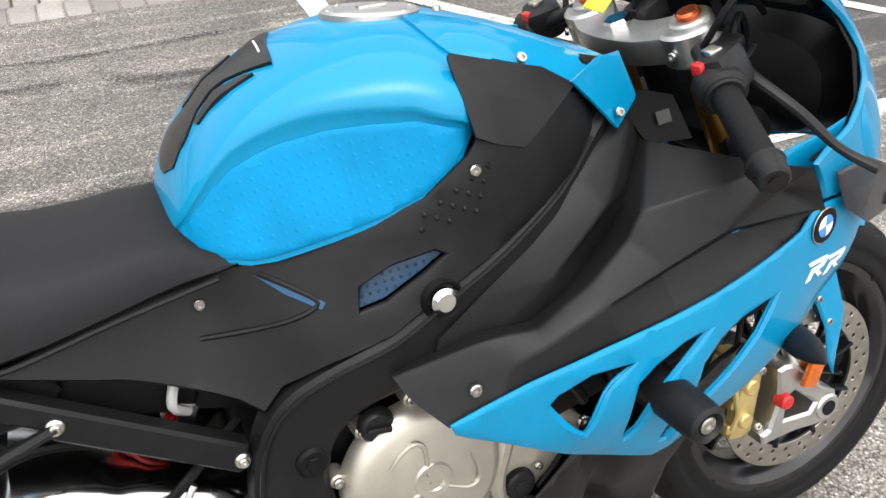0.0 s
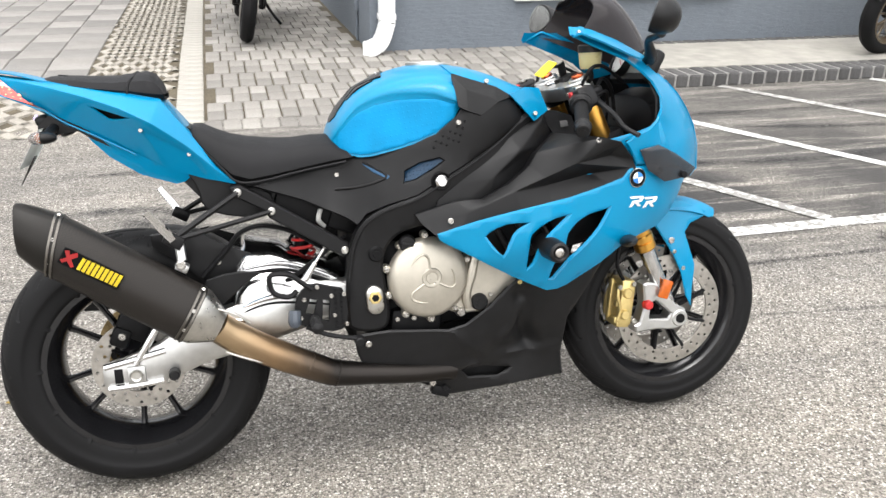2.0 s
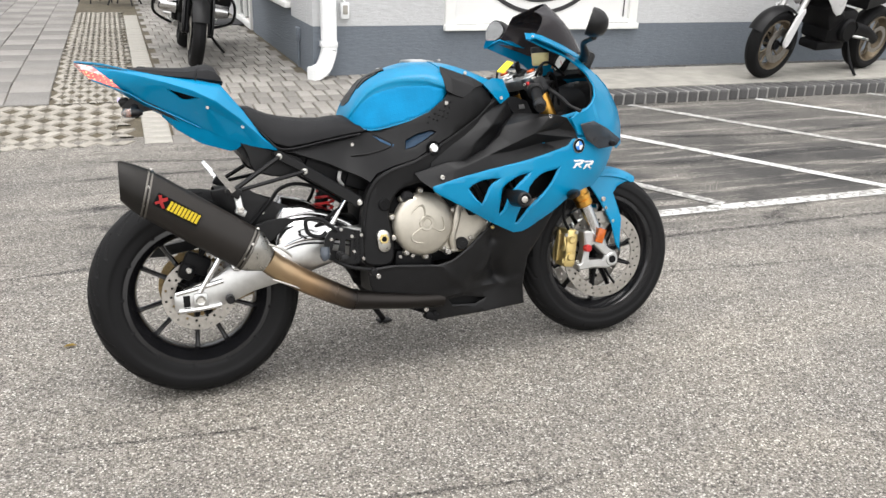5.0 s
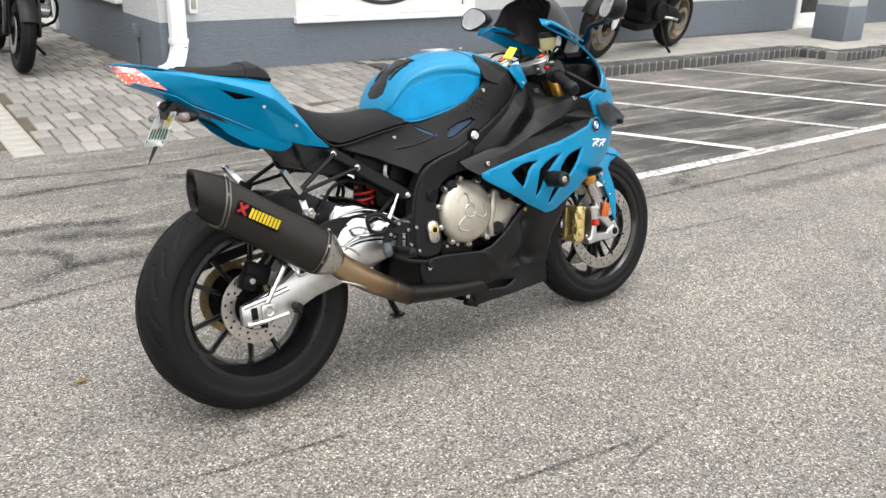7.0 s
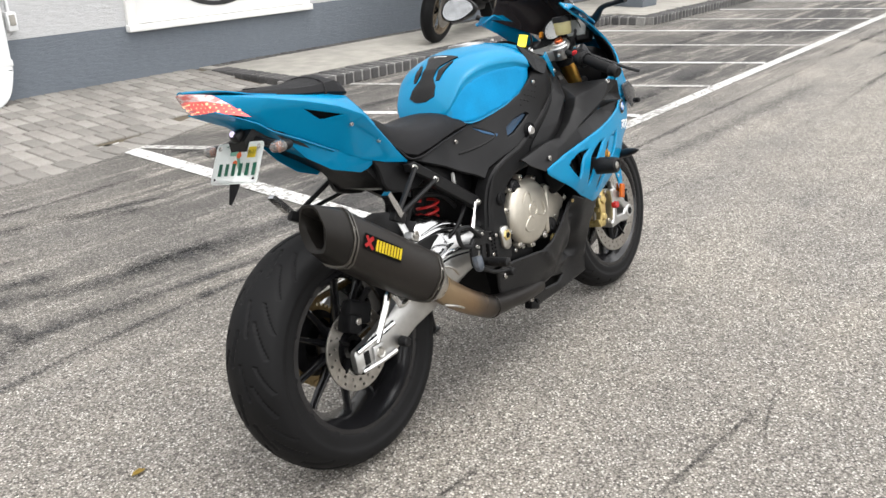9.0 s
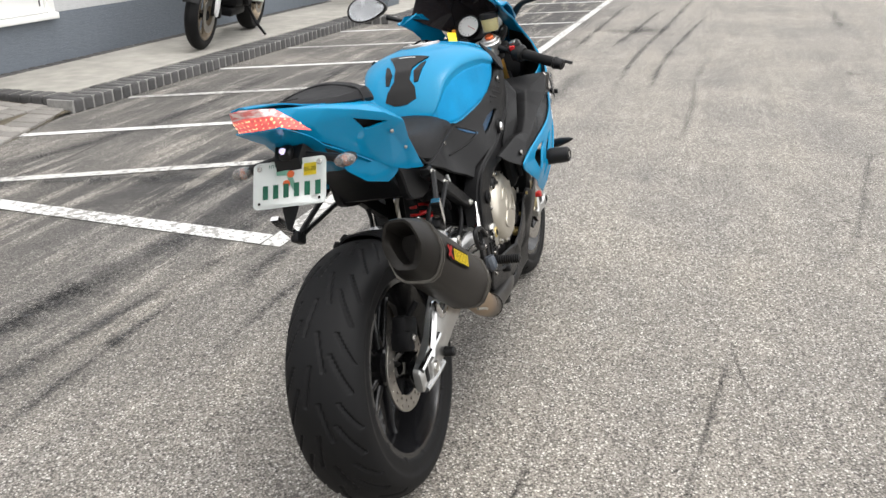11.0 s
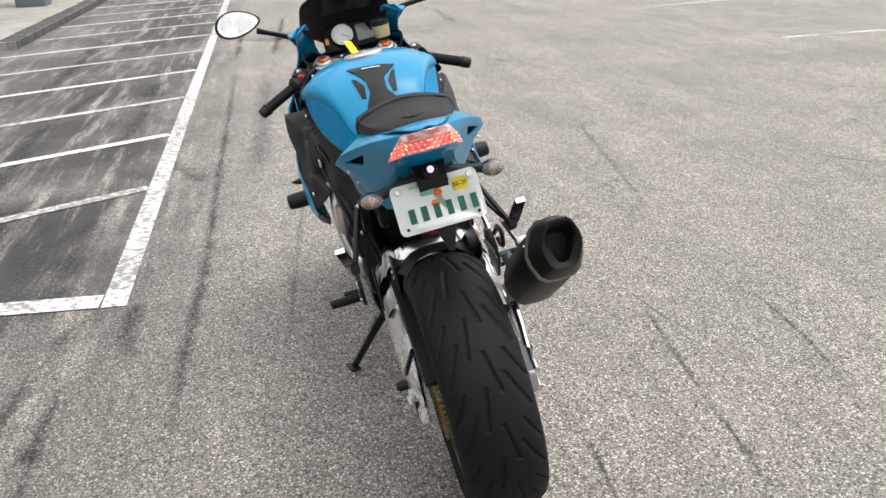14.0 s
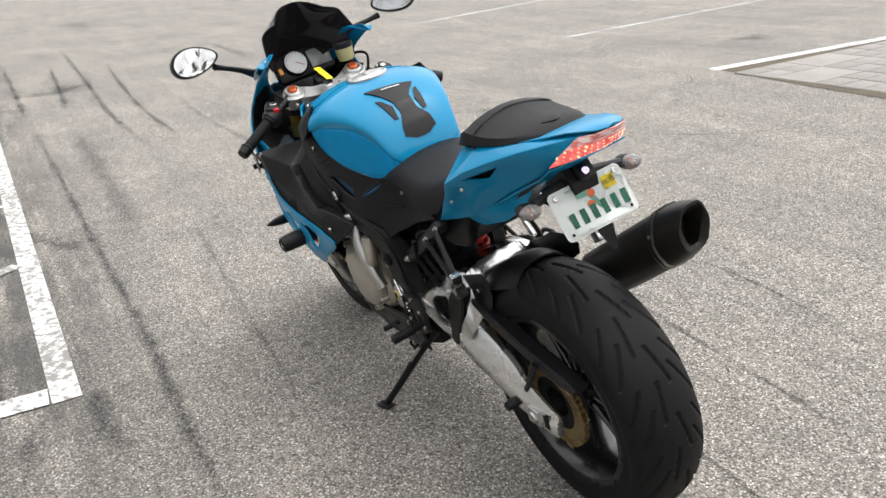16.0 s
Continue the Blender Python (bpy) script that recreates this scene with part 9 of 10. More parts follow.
CRACKS = (
    ([(0.95, -0.8), (0.68, -0.77), (0.4, -0.735), (0.21, -0.71), (-0.03, -0.69), (-0.26, -0.63)], 0.026), ([(0.9, -1.25), (0.64, -1.24), (0.42, -1.21), (0.2, -1.16)], 0.024),
    ([(-0.46, -0.23), (-0.33, -0.25), (-0.07, -0.28), (0.15, -0.3)], 0.02), ([(1.0, -0.8), (0.82, -0.83), (0.65, -0.88)], 0.018), ([(1.45, 3.2), (2.1, 3.05), (2.7, 3.1)], 0.03), ([(2.2, 3.98), (2.5, 4.05), (2.85, 4.12)], 0.03), ([(2.6, -2.6), (2.3, -2.9), (2.1, -3.3)], 0.03),
    ([(4.06, -3.72), (4.3, -3.95), (4.25, -4.2), (3.92, -4.15), (3.7, -3.9), (3.85, -3.7), (4.06, -3.72)], 0.02))
for pts, w in CRACKS:
    mark("tar_crack", pts, w, M_TAR, 0.0035, "short dark crack in the asphalt", "crack")


def spot(x, y, r, sx=1.0):
    bm = bmesh.new()
    lay = bm.verts.layers.float.new("across")
    c = bm.verts.new((x, y, 0.0032))
    c[lay] = 1.0
    ring = []
    for k in range(22):
        a = k * math.tau / 22
        q = r * (1 + 0.25 * math.sin(3 * a + x) + 0.15 * math.sin(5 * a))
        vv = bm.verts.new((x + sx * q * math.cos(a), y + q * math.sin(a), 0.0032))
        vv[lay] = 0.0
        ring.append(vv)
    for a, b in zip(ring, ring[1:] + ring[:1]):
        bm.faces.new((c, a, b))
    tagged(mesh_ob("oil_spot", bm, M_TAR, sharp=None), "dark oil spot on the asphalt", "oil spot", kind="structure")


for x, y, r in ((0.41, 1.23, 0.055), (4.17, -2.23, 0.09), (3.3, -3.4, 0.05), (2.7, -3.2, 0.05), (5.0, -6.1, 0.28), (1.2, -1.9, 0.03), (2.4, -1.3, 0.04), (3.0, 0.2, 0.03), (6.5, -1.8, 0.1), (9, 0.3, 0.5), (1.9, -0.9, 0.025), (0.1, 2.2, 0.04)):
    spot(x, y, r)
# fallen leaf
bm = bmesh.new()
vs = [bm.verts.new((-0.42 + 0.022 * a, 0.42 + 0.012 * b, 0.006 + 0.004 * abs(b))) for a, b in ((-1, 0), (-0.4, 0.8), (0.4, 0.9), (1, 0), (0.4, -0.8), (-0.4, -0.9))]
bm.faces.new(vs)
bmesh.ops.solidify(bm, geom=bm.faces[:], thickness=0.001)
tagged(mesh_ob("leaf", fix(bm), mat("dry_leaf", (0.3, 0.2, 0.03), 0.7, 0, 0.3, 60)), "small dry yellow leaf on the asphalt", "leaf")

# ---- pavers of the forecourt ----
def slab_mesh(name, sx, sy, material, h=0.05):
    bm = bmesh.new()
    box(bm, (0, 0, -h / 2), (sx, sy, h))
    top = [e for e in bm.edges if all(v.co.z > -0.001 for v in e.verts)]
    bmesh.ops.bevel(bm, geom=top, offset=0.007, segments=1, affect="EDGES")
    me = bpy.data.meshes.new(name)
    fix(bm).to_mesh(me)
    bm.free()
    me.materials.append(material)
    return me


def put_piece(me, x, y, rz=0.0, parent=None, name="paver"):
    ob = new(name, me)
    ob.parent = parent
    slope = math.degrees(math.atan(0.1 / 1.8)) if y < 5.2 else 0.0
    ob.matrix_basis = pose(x, y, rise(y) + random.uniform(-0.0025, 0.0025), slope + random.uniform(-0.35, 0.35), random.uniform(-0.35, 0.35), rz + random.uniform(-0.5, 0.5))


ME_PAVER = slab_mesh("paver", 0.11, 0.188, M_PAVER)
ME_BORDER = slab_mesh("border_paver", 0.113, 0.2, M_PAVER)
ME_PINK = slab_mesh("slab", 0.309, 0.404, M_PAVER_PINK)
ME_GREYS = slab_mesh("slab", 0.309, 0.404, M_PAVER_GREY)
ME_BAND = slab_mesh("band_slab", 0.18, 0.122, M_CONCRETE)
far_rows, far_light, far_dark = [], [], []
row = 0
y = 3.66
while y < 19:
    x = 0.2 + (0.06 if row % 4 > 1 else 0.0)
    while x < (3.4 if y < 5.2 else 1.46):
        if y - 0.095 > front_edge(x) + 0.14:
            if y < 5.6:
                put_piece(ME_PAVER, x, y, 0, paving)
            else:
                far_rows.append((x, y))
        x += 0.12
    y += 0.191
    row += 1
x = 0.18
while x < 3.45:
    d = (front_edge(x + 0.05) - front_edge(x - 0.05)) / 0.1
    put_piece(ME_BORDER, x, front_edge(x) + 0.11, math.degrees(math.atan(d)), paving, "border_paver")
    x += 0.118
for j in range(58):
    put_piece(ME_BAND, 0.035, 3.46 + 0.13 * j, 0, paving, "band_slab")
for j in range(34):
    for i in range(12):
        x, y = -0.86 - 0.315 * i, 4.78 + 0.41 * j
        if j < 13:
            put_piece(ME_PINK if (i + j) % 2 else ME_GREYS, x, y, 0, paving, "slab")
        else:
            (far_light if (i + j) % 2 else far_dark).append((x, y))
for spots, size, m in ((far_rows, (0.11, 0.187, 0.04), M_PAVER), (far_light, (0.309, 0.404, 0.04), M_PAVER_PINK), (far_dark, (0.309, 0.404, 0.04), M_PAVER_GREY)):
    bm = bmesh.new()
    for x, y in spots:
        box(bm, (x, y, rise(y) - 0.02 + random.uniform(-0.002, 0.002)), size)
    tagged(part("far_pavers", bm, m, paving, "", None), kind="stuff")


def lattice(x0, x1, y0, y1, cx, cy, w):
    """Concrete turf grid: crossing bars with soil-filled diamonds."""
    bm = bmesh.new()
    k = cy / cx
    L = math.hypot(cx, cy)
    n = int((x1 - x0 + (y1 - y0) / k) / cx) + 2
    for sgn in (1, -1):
        for i in range(-2, n):
            c = x0 + i * cx if sgn < 0 else x0 + i * cx - (y1 - y0) / k
            # line x = c +- (y - y0)/k, cut to the field
            pts = []
            steps = int((y1 - y0) / 0.1) + 1
            for j in range(steps):
                ya, yb = y0 + j * 0.1, min(y1, y0 + (j + 1) * 0.1)
                xa, xb = (c + (ya - y0) / k, c + (yb - y0) / k) if sgn > 0 else (c - (ya - y0) / k, c - (yb - y0) / k)
                if min(xa, xb) < x0 or max(xa, xb) > x1:
                    continue
                za, zb = rise(ya), rise(yb)
                q = []
                for xx, yy, zz in ((xa, ya, za), (xb, yb, zb)):
                    q.append([bm.verts.new((xx - w * 0.6, yy, zz - 0.03)), bm.verts.new((xx - w * 0.5, yy, zz)), bm.verts.new((xx + w * 0.5, yy, zz)), bm.verts.new((xx + w * 0.6, yy, zz - 0.03))])
                stitch(bm, q, False)
    fix(bm)
    ob = part("turf_grid", bm, M_GRID, paving, "pale concrete turf grid with soil in the diamonds", None)
    tagged(ob, kind="stuff")


lattice(-4.0, -0.1, 3.38, 4.54, 0.235, 0.29, 0.09)
lattice(-0.7, -0.06, 4.56, 11.4, 0.125, 0.29, 0.05)
# paved island on the far side of the lane
isl = bmesh.new()
vs = [isl.verts.new((x, y, 0.0035)) for x, y in ((3.93, -4.52), (3.05, -4.38), (2.2, -4.3), (0.5, -4.2), (0.4, -12), (3.5, -12))]
isl.faces.new(vs)
island = tagged(mesh_ob("paved_island", isl, M_SOIL, sharp=None), "paved patch beside the lane", "paving", kind="structure")
ME_I1 = slab_mesh("island_paver", 0.192, 0.288, M_PAVER_PINK, 0.02)
ME_I2 = slab_mesh("island_paver", 0.392, 0.588, M_PAVER, 0.02)
for i in range(8):
    for j in range(9):
        x, y = 0.72 + 0.4 * i, -4.75 - 0.6 * j
        if (i + 2 * j) % 3 == 0:
            if x < 3.7:
                ob = new("island_paver", ME_I2)
                ob.parent, ob.matrix_basis = island, pose(x, y, 0.012 + random.uniform(0, 0.003))
        else:
            for dx in (-0.1, 0.1):
                for dy in (-0.15, 0.15):
                    if x + dx < 3.83:
                        ob = new("island_paver", ME_I1)
                        ob.parent, ob.matrix_basis = island, pose(x + dx, y + dy, 0.011 + random.uniform(0, 0.004), random.uniform(-0.4, 0.4), random.uniform(-0.4, 0.4), 0)

# ---- other parked motorcycles ----
S_WHITE = mat("white_bodywork", (0.62, 0.62, 0.62), 0.3, 0, 0.05, 12, 0.05, coat=0.5)
S_BRONZE = mat("bronze_rim", (0.22, 0.18, 0.13), 0.35, 0.8, 0.15, 30, 0)


def parked(name, label, m, body, rim_mat, beak=True, cases=False):
    """A plainer upright motorcycle, seen only in part behind the other things."""
    t = thing(name, label, "motorcycle", m=m)

    def wheel2(nm, cx, r, half, rr):
        bm = bmesh.new()
        lathe(bm, [(-half * 0.85, rr), (-half * 0.6, rr - 0.02), (0, rr - 0.03), (half * 0.6, rr - 0.02), (half * 0.85, rr), (half * 0.85, rr - 0.016), (0, rr - 0.045), (-half * 0.85, rr - 0.016)], (cx, 0, r), "y", 48, True)
        w = part(nm, fix(bm), rim_mat, t)
        bm = bmesh.new()
        lathe(bm, [(-half * 0.8, rr - 0.004), (-half, rr + 0.3 * (r - rr)), (-half * 0.95, rr + 0.6 * (r - rr)), (-half * 0.6, r - 0.012), (0, r), (half * 0.6, r - 0.012), (half * 0.95, rr + 0.6 * (r - rr)), (half, rr + 0.3 * (r - rr)), (half * 0.8, rr - 0.004)], (cx, 0, r), "y", 64)
        part("tyre", fix(bm), B_RUBBER, w, "black tyre")
        for i in range(10):
            a = i * math.tau / 10
            bm = bmesh.new()
            tube(bm, [(cx + 0.04 * math.cos(a), 0.012 if i % 2 else -0.012, r + 0.04 * math.sin(a)), (cx + (rr - 0.04) * math.cos(a + 0.1), 0, r + (rr - 0.04) * math.sin(a + 0.1))], 0.009, 8, 2)
            part("spoke", fix(bm), rim_mat, w)
        bm = bmesh.new()
        cyl(bm, (cx, -half, r), (cx, half, r), 0.045, None, 20, 0.006)
        part("hub", fix(bm), B_DARK, w)
        for s in (-1, 1):
            bm = bmesh.new()
            disc(bm, cx, r, s * (half + 0.012), 0.155 if cx > 1 else 0.13, 0.09, 12, 1, 0.005)
            part("brake_disc", bm, B_DISC, w)
        return w

    wheel2("front_wheel", 1.5, 0.315, 0.06, 0.225)
    wheel2("rear_wheel", 0.0, 0.315, 0.085, 0.222)
    for s in (-1, 1):
        bm = bmesh.new()
        cyl(bm, (1.22, s * 0.1, 0.98), (1.38, s * 0.1, 0.6), 0.028, None, 20, 0.003)
        leg = part("fork_leg", fix(bm), B_DARK if not beak else B_ALU_MATT, t)
        bm = bmesh.new()
        cyl(bm, (1.37, s * 0.1, 0.62), (1.49, s * 0.1, 0.32), 0.023, None, 20, 0.003)
        part("stanchion", fix(bm), B_DARK, leg)
        bm = bmesh.new()
        panel(bm, soften([(1.33, 0.66), (1.42, 0.64), (1.53, 0.38), (1.5, 0.3), (1.44, 0.34), (1.39, 0.5)], 1), 0.145, 0.02, (), 0.05, s, 0.006)
        part("fork_guard", bm, body if beak else B_BLACK, leg)
        bm = bmesh.new()
        box(bm, (1.39, s * 0.115, 0.34), (0.06, 0.05, 0.1), Euler((0, radians(10), 0)), 0.012)
        part("caliper", fix(bm), B_DARK, leg)
        bm = bmesh.new()
        box(bm, (1.3, s * 0.135, 0.77), (0.03, 0.01, 0.06), Euler((0, radians(20), 0)), 0.003)
        part("reflector", fix(bm), B_AMBER, leg)
        bm = bmesh.new()
        panel(bm, soften([(0.85, 1.0), (1.15, 1.05), (1.3, 0.95), (1.22, 0.8), (1.02, 0.6), (0.92, 0.62), (0.95, 0.8)], 1), rbf([(0.85, 1.0, 0.18), (1.15, 1.05, 0.17), (1.3, 0.95, 0.12), (1.0, 0.6, 0.22), (1.05, 0.85, 0.25)]), 0.008, (), 0.05, s)
        part("side_panel", bm, body, t)
        bm = bmesh.new()
        tube(bm, [(0.05, s * 0.1, 0.315), (0.25, s * 0.12, 0.4), (0.5, s * 0.12, 0.45)], [0.03, 0.04, 0.045], 12, 4, 1.4)
        part("swingarm", fix(bm), B_DARK, t)
        bm = bmesh.new()
        tube(bm, [(0.5, s * 0.14, 0.38), (0.46, s * 0.2, 0.38), (0.45, s * 0.27, 0.38)], 0.014, 10)
        box(bm, (0.5, s * 0.13, 0.42), (0.14, 0.02, 0.1), None, 0.008)
        part("footrest", fix(bm), B_ALU_MATT, t)
        bm = bmesh.new()
        tube(bm, [(1.15, s * 0.05, 1.1), (1.1, s * 0.25, 1.13), (1.02, s * 0.42, 1.1)], 0.015, 10)
        part("handlebar", fix(bm), B_BLACK, t)
    bm = bmesh.new()
    rows = []
    for k in range(12):
        a = radians(25 + k * 9.5)
        rows.append([bm.verts.new((1.5 + (0.345 - 0.03 * abs(u) ** 2) * math.cos(a), 0.075 * u, 0.315 + (0.345 - 0.03 * abs(u) ** 2) * math.sin(a))) for u in (-1, -0.6, 0, 0.6, 1)])
    stitch(bm, rows, False)
    fix(bm)
    bmesh.ops.solidify(bm, geom=bm.faces[:], thickness=0.004)
    part("front_mudguard", fix(bm), B_MATT, t)
    bm = bmesh.new()
    loft(bm, [[(x, -w, zb), (x, -w * 1.05, (zb + zt) / 2), (x, -w * 0.7, zt), (x, w * 0.7, zt), (x, w * 1.05, (zb + zt) / 2), (x, w, zb)] for x, w, zb, zt in ((0.5, 0.1, 0.78, 0.9), (0.62, 0.15, 0.75, 1.0), (0.85, 0.17, 0.75, 1.06), (1.05, 0.14, 0.8, 1.05), (1.15, 0.08, 0.85, 1.0))])
    part("tank", fix(bm), body if beak else B_BLACK, t)
    bm = bmesh.new()
    cushion(bm, [(-0.2, 0.93, 0.1, 0.86, 0.02), (0.1, 0.93, 0.14, 0.82, 0.02), (0.3, 0.87, 0.14, 0.78, 0.02), (0.55, 0.87, 0.1, 0.8, 0.02)])
    part("seat", bm, B_SEAT, t)
    bm = bmesh.new()
    loft(bm, [[(x, -w, zb), (x, -w, zt), (x, w, zt), (x, w, zb)] for x, w, zb, zt in ((-0.35, 0.06, 0.82, 0.88), (0.0, 0.12, 0.7, 0.86), (0.4, 0.13, 0.62, 0.82))])
    part("tail", fix(bm), B_MATT, t)
    bm = bmesh.new()
    box(bm, (0.72, 0, 0.48), (0.42, 0.3, 0.3), None, 0.05)
    box(bm, (0.9, 0, 0.6), (0.22, 0.32, 0.26), Euler((0, radians(35), 0)), 0.03)
    cyl(bm, (0.68, -0.2, 0.45), (0.68, 0.2, 0.45), 0.11, None, 28, 0.02)
    part("engine", fix(bm), B_DARK, t)
    bm = bmesh.new()
    box(bm, (0.75, 0, 0.29), (0.42, 0.22, 0.09), None, 0.03)
    part("sump_guard", fix(bm), B_DARK, t)
    bm = bmesh.new()
    tube(bm, [(0.8, -0.16, 0.32), (0.5, -0.18, 0.3), (0.3, -0.2, 0.36), (0.22, -0.2, 0.4)], 0.025, 12)
    cyl(bm, (0.28, -0.2, 0.38), (-0.12, -0.2, 0.52), 0.055, 0.06, 20, 0.01)
    part("exhaust", fix(bm), B_STEEL, t)
    bm = bmesh.new()
    if beak:
        loft(bm, [[(x, -w, z), (x, 0, z + 0.03), (x, w, z), (x, 0, z - 0.015)] for x, w, z in ((1.2, 0.12, 0.98), (1.45, 0.09, 0.86), (1.62, 0.03, 0.8))])
        part("beak", fix(bm), body, t)
        bm = bmesh.new()
    box(bm, (1.25, 0, 1.05), (0.16, 0.24, 0.2), Euler((0, radians(-20), 0)), 0.04)
    part("headlight", fix(bm), B_DARK, t)
    bm = bmesh.new()
    tube(bm, [(0.55, 0.12, 0.35), (0.6, 0.25, 0.18), (0.62, 0.36, 0.075)], 0.014, 10)
    part("side_stand", fix(bm), B_DARK, t)
    if cases:
        bm = bmesh.new()
        loft(bm, [[(x, w * math.cos(a), zc + h * math.sin(a)) for a in [k * math.tau / 16 for k in range(16)]] for x, w, zc, h in ((0.95, 0.3, 0.92, 0.25), (1.1, 0.34, 0.96, 0.3), (1.25, 0.27, 0.95, 0.28), (1.38, 0.15, 0.9, 0.17), (1.44, 0.05, 0.88, 0.07))])
        part("front_fairing", fix(bm), body, t)
        bm = bmesh.new()
        lathe(bm, [(1.4, 0.001), (1.425, 0.05), (1.41, 0.075), (1.36, 0.08)], (0, 0, 0.95), "x", 24)
        part("headlamp_lens", fix(bm), B_CLEAR, t)
        for s in (-1, 1):
            bm = bmesh.new()
            box(bm, (-0.05, s * 0.33, 0.68), (0.5, 0.22, 0.4), None, 0.06)
            part("side_case", fix(bm), B_MATT, t)
            bm = bmesh.new()
            box(bm, (1.22, s * 0.3, 0.86), (0.06, 0.06, 0.1), None, 0.02)
            part("fog_lamp", fix(bm), B_CLEAR, t)
            bm = bmesh.new()
            tube(bm, [(0.95, s * 0.18, 0.7), (0.95, s * 0.36, 0.62), (0.85, s * 0.38, 0.42), (0.75, s * 0.2, 0.32)], 0.014, 10)
            part("crash_bar", fix(bm), B_FRAME, t)
            bm = bmesh.new()
            cyl(bm, (0.85, s * 0.16, 0.5), (0.85, s * 0.34, 0.5), 0.075, 0.06, 20, 0.015)
            part("cylinder_cover", fix(bm), B_BRIDGE, t)


HX = math.degrees(math.atan2(4.36 - 4.72, 5.83 - 7.44))
parked("adventure_motorcycle", "white and black adventure motorcycle parked on the concrete walkway", Matrix.Translation((7.44, 4.72, 0.105)) @ pose(0, 0, 0, 0, 0, HX) @ pose(0, 0, 0, -9, 0, 0) @ Matrix.Scale(1.09, 4), S_WHITE, S_BRONZE)
parked("touring_motorcycle", "dark touring motorcycle parked on the brick pavers", Matrix.Translation((0.52, 7.4, 0.104)) @ pose(0, 0, 0, 0, 0, -91) @ pose(0, 0, 0, -9, 0, 0), mat("dark_bodywork", (0.012, 0.012, 0.014), 0.25, 0, 0.2, 12, 0.05, coat=0.6), B_DARK, False, True)

# ---- far end of the passage ----
def flat_mat(x0, x1, y0, y1, z, label):
    bm = bmesh.new()
    box(bm, ((x0 + x1) / 2, (y0 + y1) / 2, z), (x1 - x0, y1 - y0, 0.014), None, 0.004)
    tagged(mesh_ob("door_mat", bm, M_MAT), label, "mat")


flat_mat(-2.05, -0.45, 15.3, 18.0, 0.113, "large black entrance mat on the pavers")
flat_mat(0.95, 1.47, 9.5, 10.3, 0.113, "dark door mat before the passage door")
IRON = mat("black_iron", (0.02, 0.02, 0.02), 0.5, 0.6, 0.2, 40)
tb = thing("bistro_table", "black wrought-iron bistro table with curved legs", "table")
for k in range(4):
    a = k * math.tau / 4 + 0.4
    bm = bmesh.new()
    tube(bm, [(0 + 0.28 * math.cos(a), 12.6 + 0.28 * math.sin(a), 0.11), (0.17 * math.cos(a), 12.6 + 0.17 * math.sin(a), 0.4), (0.2 * math.cos(a), 12.6 + 0.2 * math.sin(a), 0.8)], 0.013, 8)
    part("leg", fix(bm), IRON, tb)
bm = bmesh.new()
lathe(bm, [(0.8, 0.001), (0.8, 0.36), (0.82, 0.37), (0.835, 0.36), (0.835, 0.001)], (0, 12.6, 0), "z", 40)
part("tabletop", fix(bm), IRON, tb)


def chair(x, y, rz):
    c = thing("bistro_chair", "black wrought-iron bistro chair", "chair", "chairs by the bistro table", pose(x, y, 0.104, 0, 0, rz))
    for sx, sy in ((-1, -1), (1, -1), (1, 1), (-1, 1)):
        bm = bmesh.new()
        tube(bm, [(sx * 0.19, sy * 0.19, 0), (sx * 0.16, sy * 0.16, 0.25), (sx * 0.17, sy * 0.17, 0.45)], 0.011, 8)
        part("leg", fix(bm), IRON, c)
    bm = bmesh.new()
    lathe(bm, [(0.45, 0.001), (0.45, 0.2), (0.465, 0.205), (0.47, 0.2), (0.47, 0.001)], (0, 0, 0), "z", 32)
    part("seat", fix(bm), IRON, c)
    bm = bmesh.new()
    tube(bm, [(-0.18, 0.17, 0.46), (-0.17, 0.2, 0.8), (0, 0.22, 0.92), (0.17, 0.2, 0.8), (0.18, 0.17, 0.46)], 0.011, 8)
    tube(bm, [(0, 0.18, 0.46), (0, 0.22, 0.92)], 0.008, 8)
    part("backrest", fix(bm), IRON, c)


chair(-0.45, 13.1, 30)
chair(0.5, 13.2, -50)
vp = thing("standpipe", "white plastic standpipe with a grey branch at the wall", "pipe")
bm = bmesh.new()
tube(bm, [(-2.42, 13.6, 0.1), (-2.42, 13.6, 0.6), (-2.42, 13.6, 1.6)], 0.07, 16)
part("pipe", fix(bm), M_PVC, vp)
bm = bmesh.new()
tube(bm, [(-2.42, 13.55, 0.25), (-2.25, 13.55, 0.28), (-2.1, 13.55, 0.4)], 0.06, 14)
part("branch", fix(bm), mat("grey_pvc", (0.3, 0.34, 0.38), 0.4, 0, 0.1, 20), vp)
bm = bmesh.new()
cyl(bm, (-2.42, 13.6, 0.1), (-2.42, 13.6, 0.16), 0.11, 0.1, 20, 0.01)
part("foot", fix(bm), M_PVC, vp)


# ---- trees behind the car park, which the mirrors show ----
M_BARK = mat("bark", (0.09, 0.075, 0.06), 0.9, 0, 0.3, 12, 0.8, 60)
M_LEAF, _nt, _p = node_mat("leaves")
_info = _nt.nodes.new("ShaderNodeNewGeometry")
link(_nt, ramp(_nt, _info.outputs["Random Per Island"], [(0.0, (0.025, 0.04, 0.016)), (0.6, (0.05, 0.075, 0.028)), (1.0, (0.085, 0.11, 0.045))]), _p.inputs["Base Color"])
_p.inputs["Roughness"].default_value = 0.6


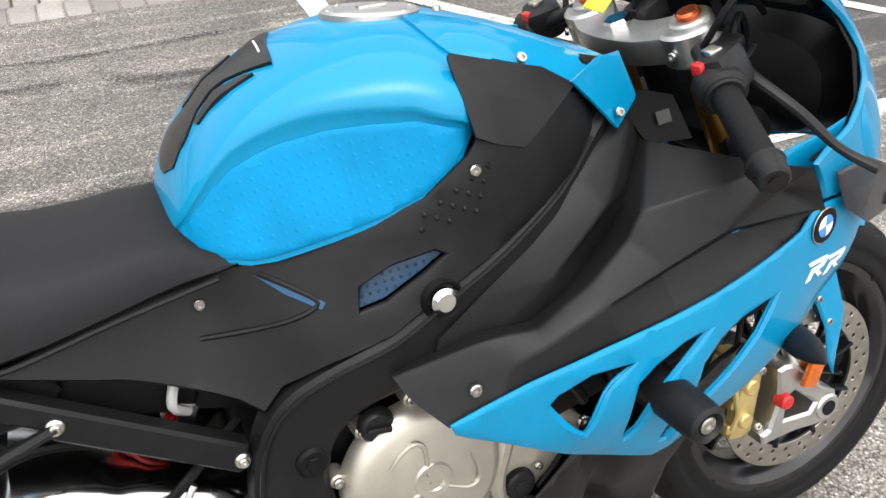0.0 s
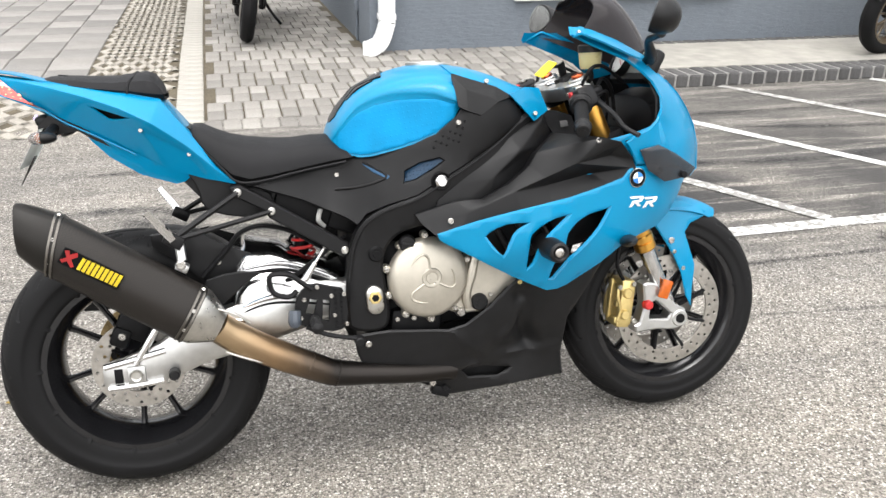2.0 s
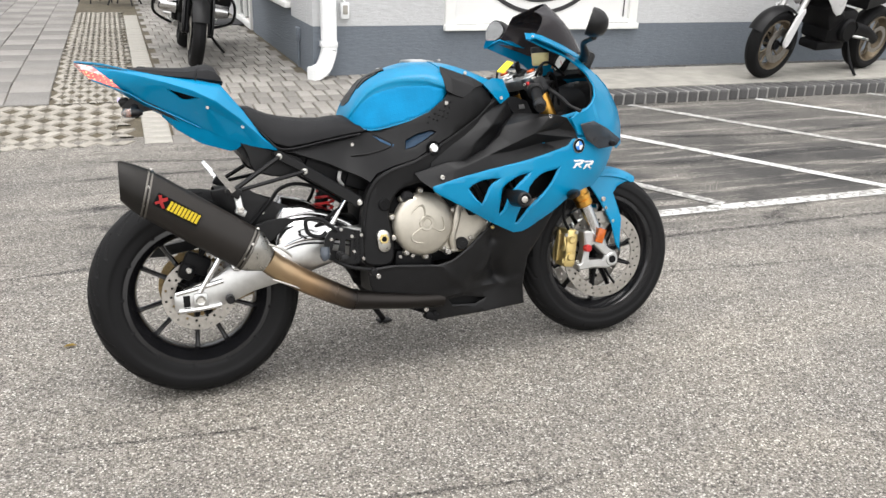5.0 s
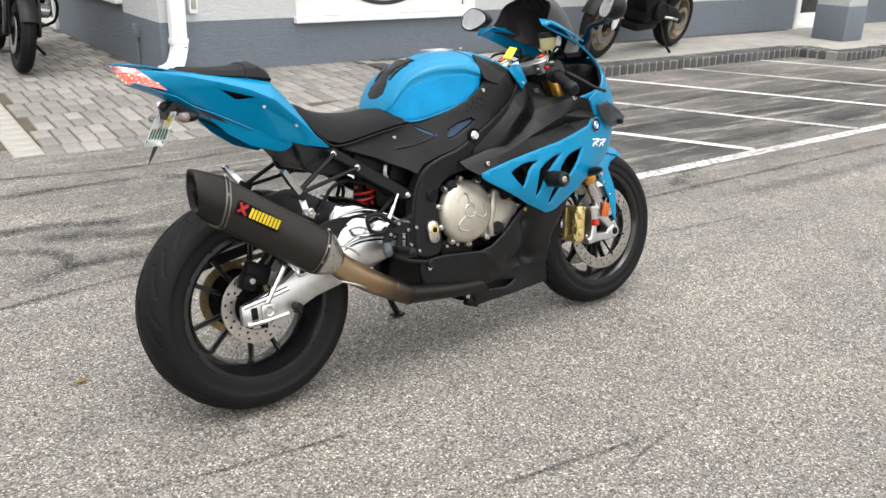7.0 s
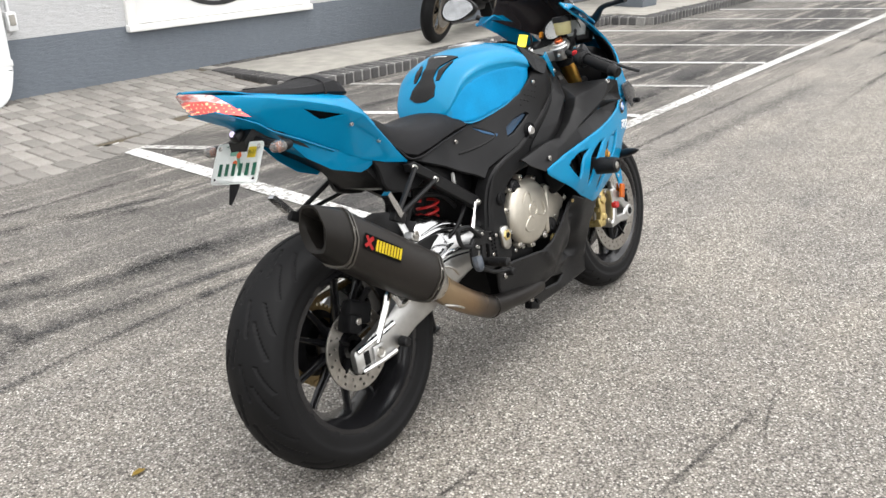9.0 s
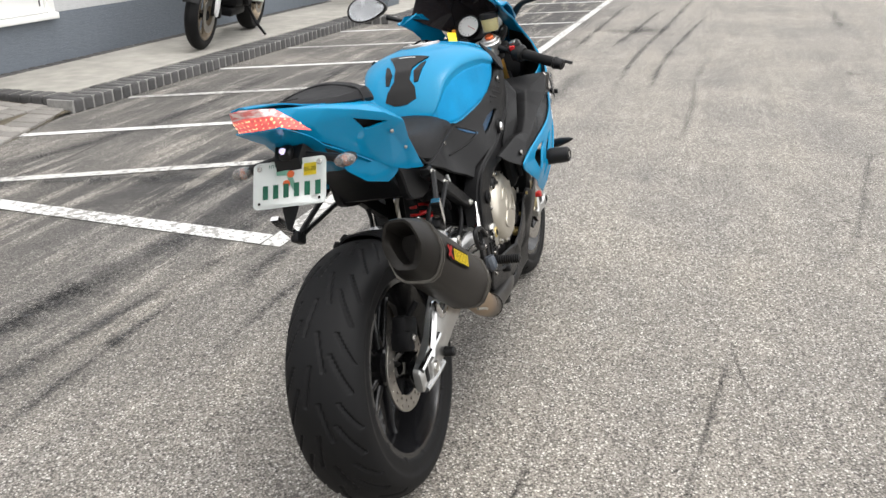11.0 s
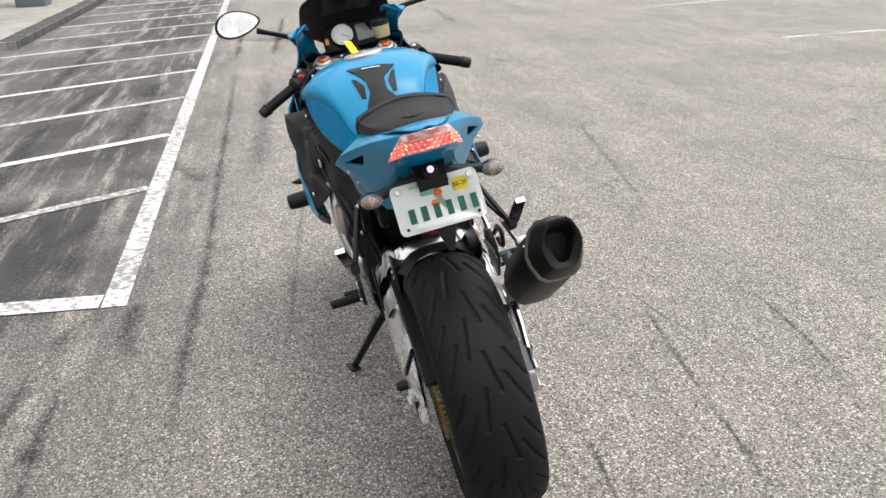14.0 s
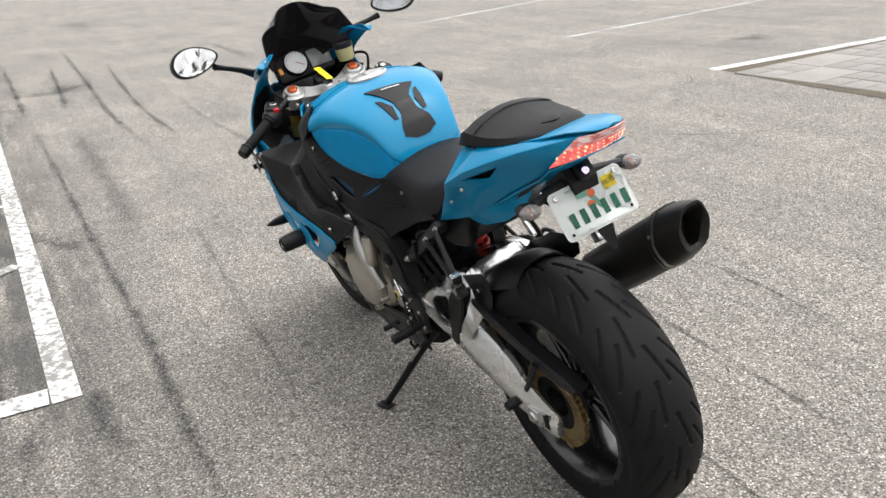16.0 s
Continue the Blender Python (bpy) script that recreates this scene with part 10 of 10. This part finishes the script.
def tree(seed, x, y, tall):
    rnd = random.Random(seed)
    t = new("tree")
    t.location = (x, y, 0)
    tagged(t, "tall leafy green tree with an open crown", "tree", "trees behind the car park")
    bm = bmesh.new()
    fork = Vector((0.2, -0.1, tall * 0.4))
    tube(bm, [(0, 0, -0.1), (0.05, 0.03, tall * 0.2), tuple(fork)], [0.2, 0.15, 0.11], 10, 5)
    part("trunk", fix(bm), M_BARK, t)
    leaf_bm = bmesh.new()
    for k in range(9):
        a = k * 2.4 + rnd.random()
        tip = Vector((math.cos(a) * tall * rnd.uniform(0.12, 0.3), math.sin(a) * tall * rnd.uniform(0.12, 0.3), tall * rnd.uniform(0.6, 1.0)))
        knee = fork.lerp(tip, 0.5) + Vector((0, 0, -0.15))
        bm = bmesh.new()
        tube(bm, [tuple(fork + Vector((0, 0, -0.2))), tuple(knee), tuple(tip)], [0.07, 0.045, 0.015], 7, 5)
        part("limb", fix(bm), M_BARK, t)
        for c in range(7):
            mid = knee.lerp(tip, rnd.uniform(0.2, 1.1)) + Vector((rnd.gauss(0, 0.45), rnd.gauss(0, 0.45), rnd.gauss(0, 0.35)))
            size = rnd.uniform(0.25, 0.6)
            for n in range(34):
                q = mid + Vector((rnd.gauss(0, size), rnd.gauss(0, size), rnd.gauss(0, size * 0.7)))
                e = Euler((rnd.uniform(0, 6.3), rnd.uniform(0, 6.3), rnd.uniform(0, 6.3))).to_matrix()
                w = rnd.uniform(0.06, 0.11)
                leaf_bm.faces.new([leaf_bm.verts.new(q + e @ Vector(o)) for o in ((-1.6 * w, 0, 0), (0, -0.6 * w, 0.1 * w), (1.6 * w, 0, 0), (0, 0.6 * w, 0.1 * w))])
    tagged(part("crown", leaf_bm, M_LEAF, t), kind="stuff")
    return t


for n, (x, y, tall) in enumerate(((-17, -6.5, 6.2), (-15.5, -2.2, 5.4), (-18.5, 1.6, 7.0), (-16, 5.2, 5.0), (-20, -10.5, 7.6), (-21, -1.0, 6.6))):
    tree(40 + n, x, y, tall)
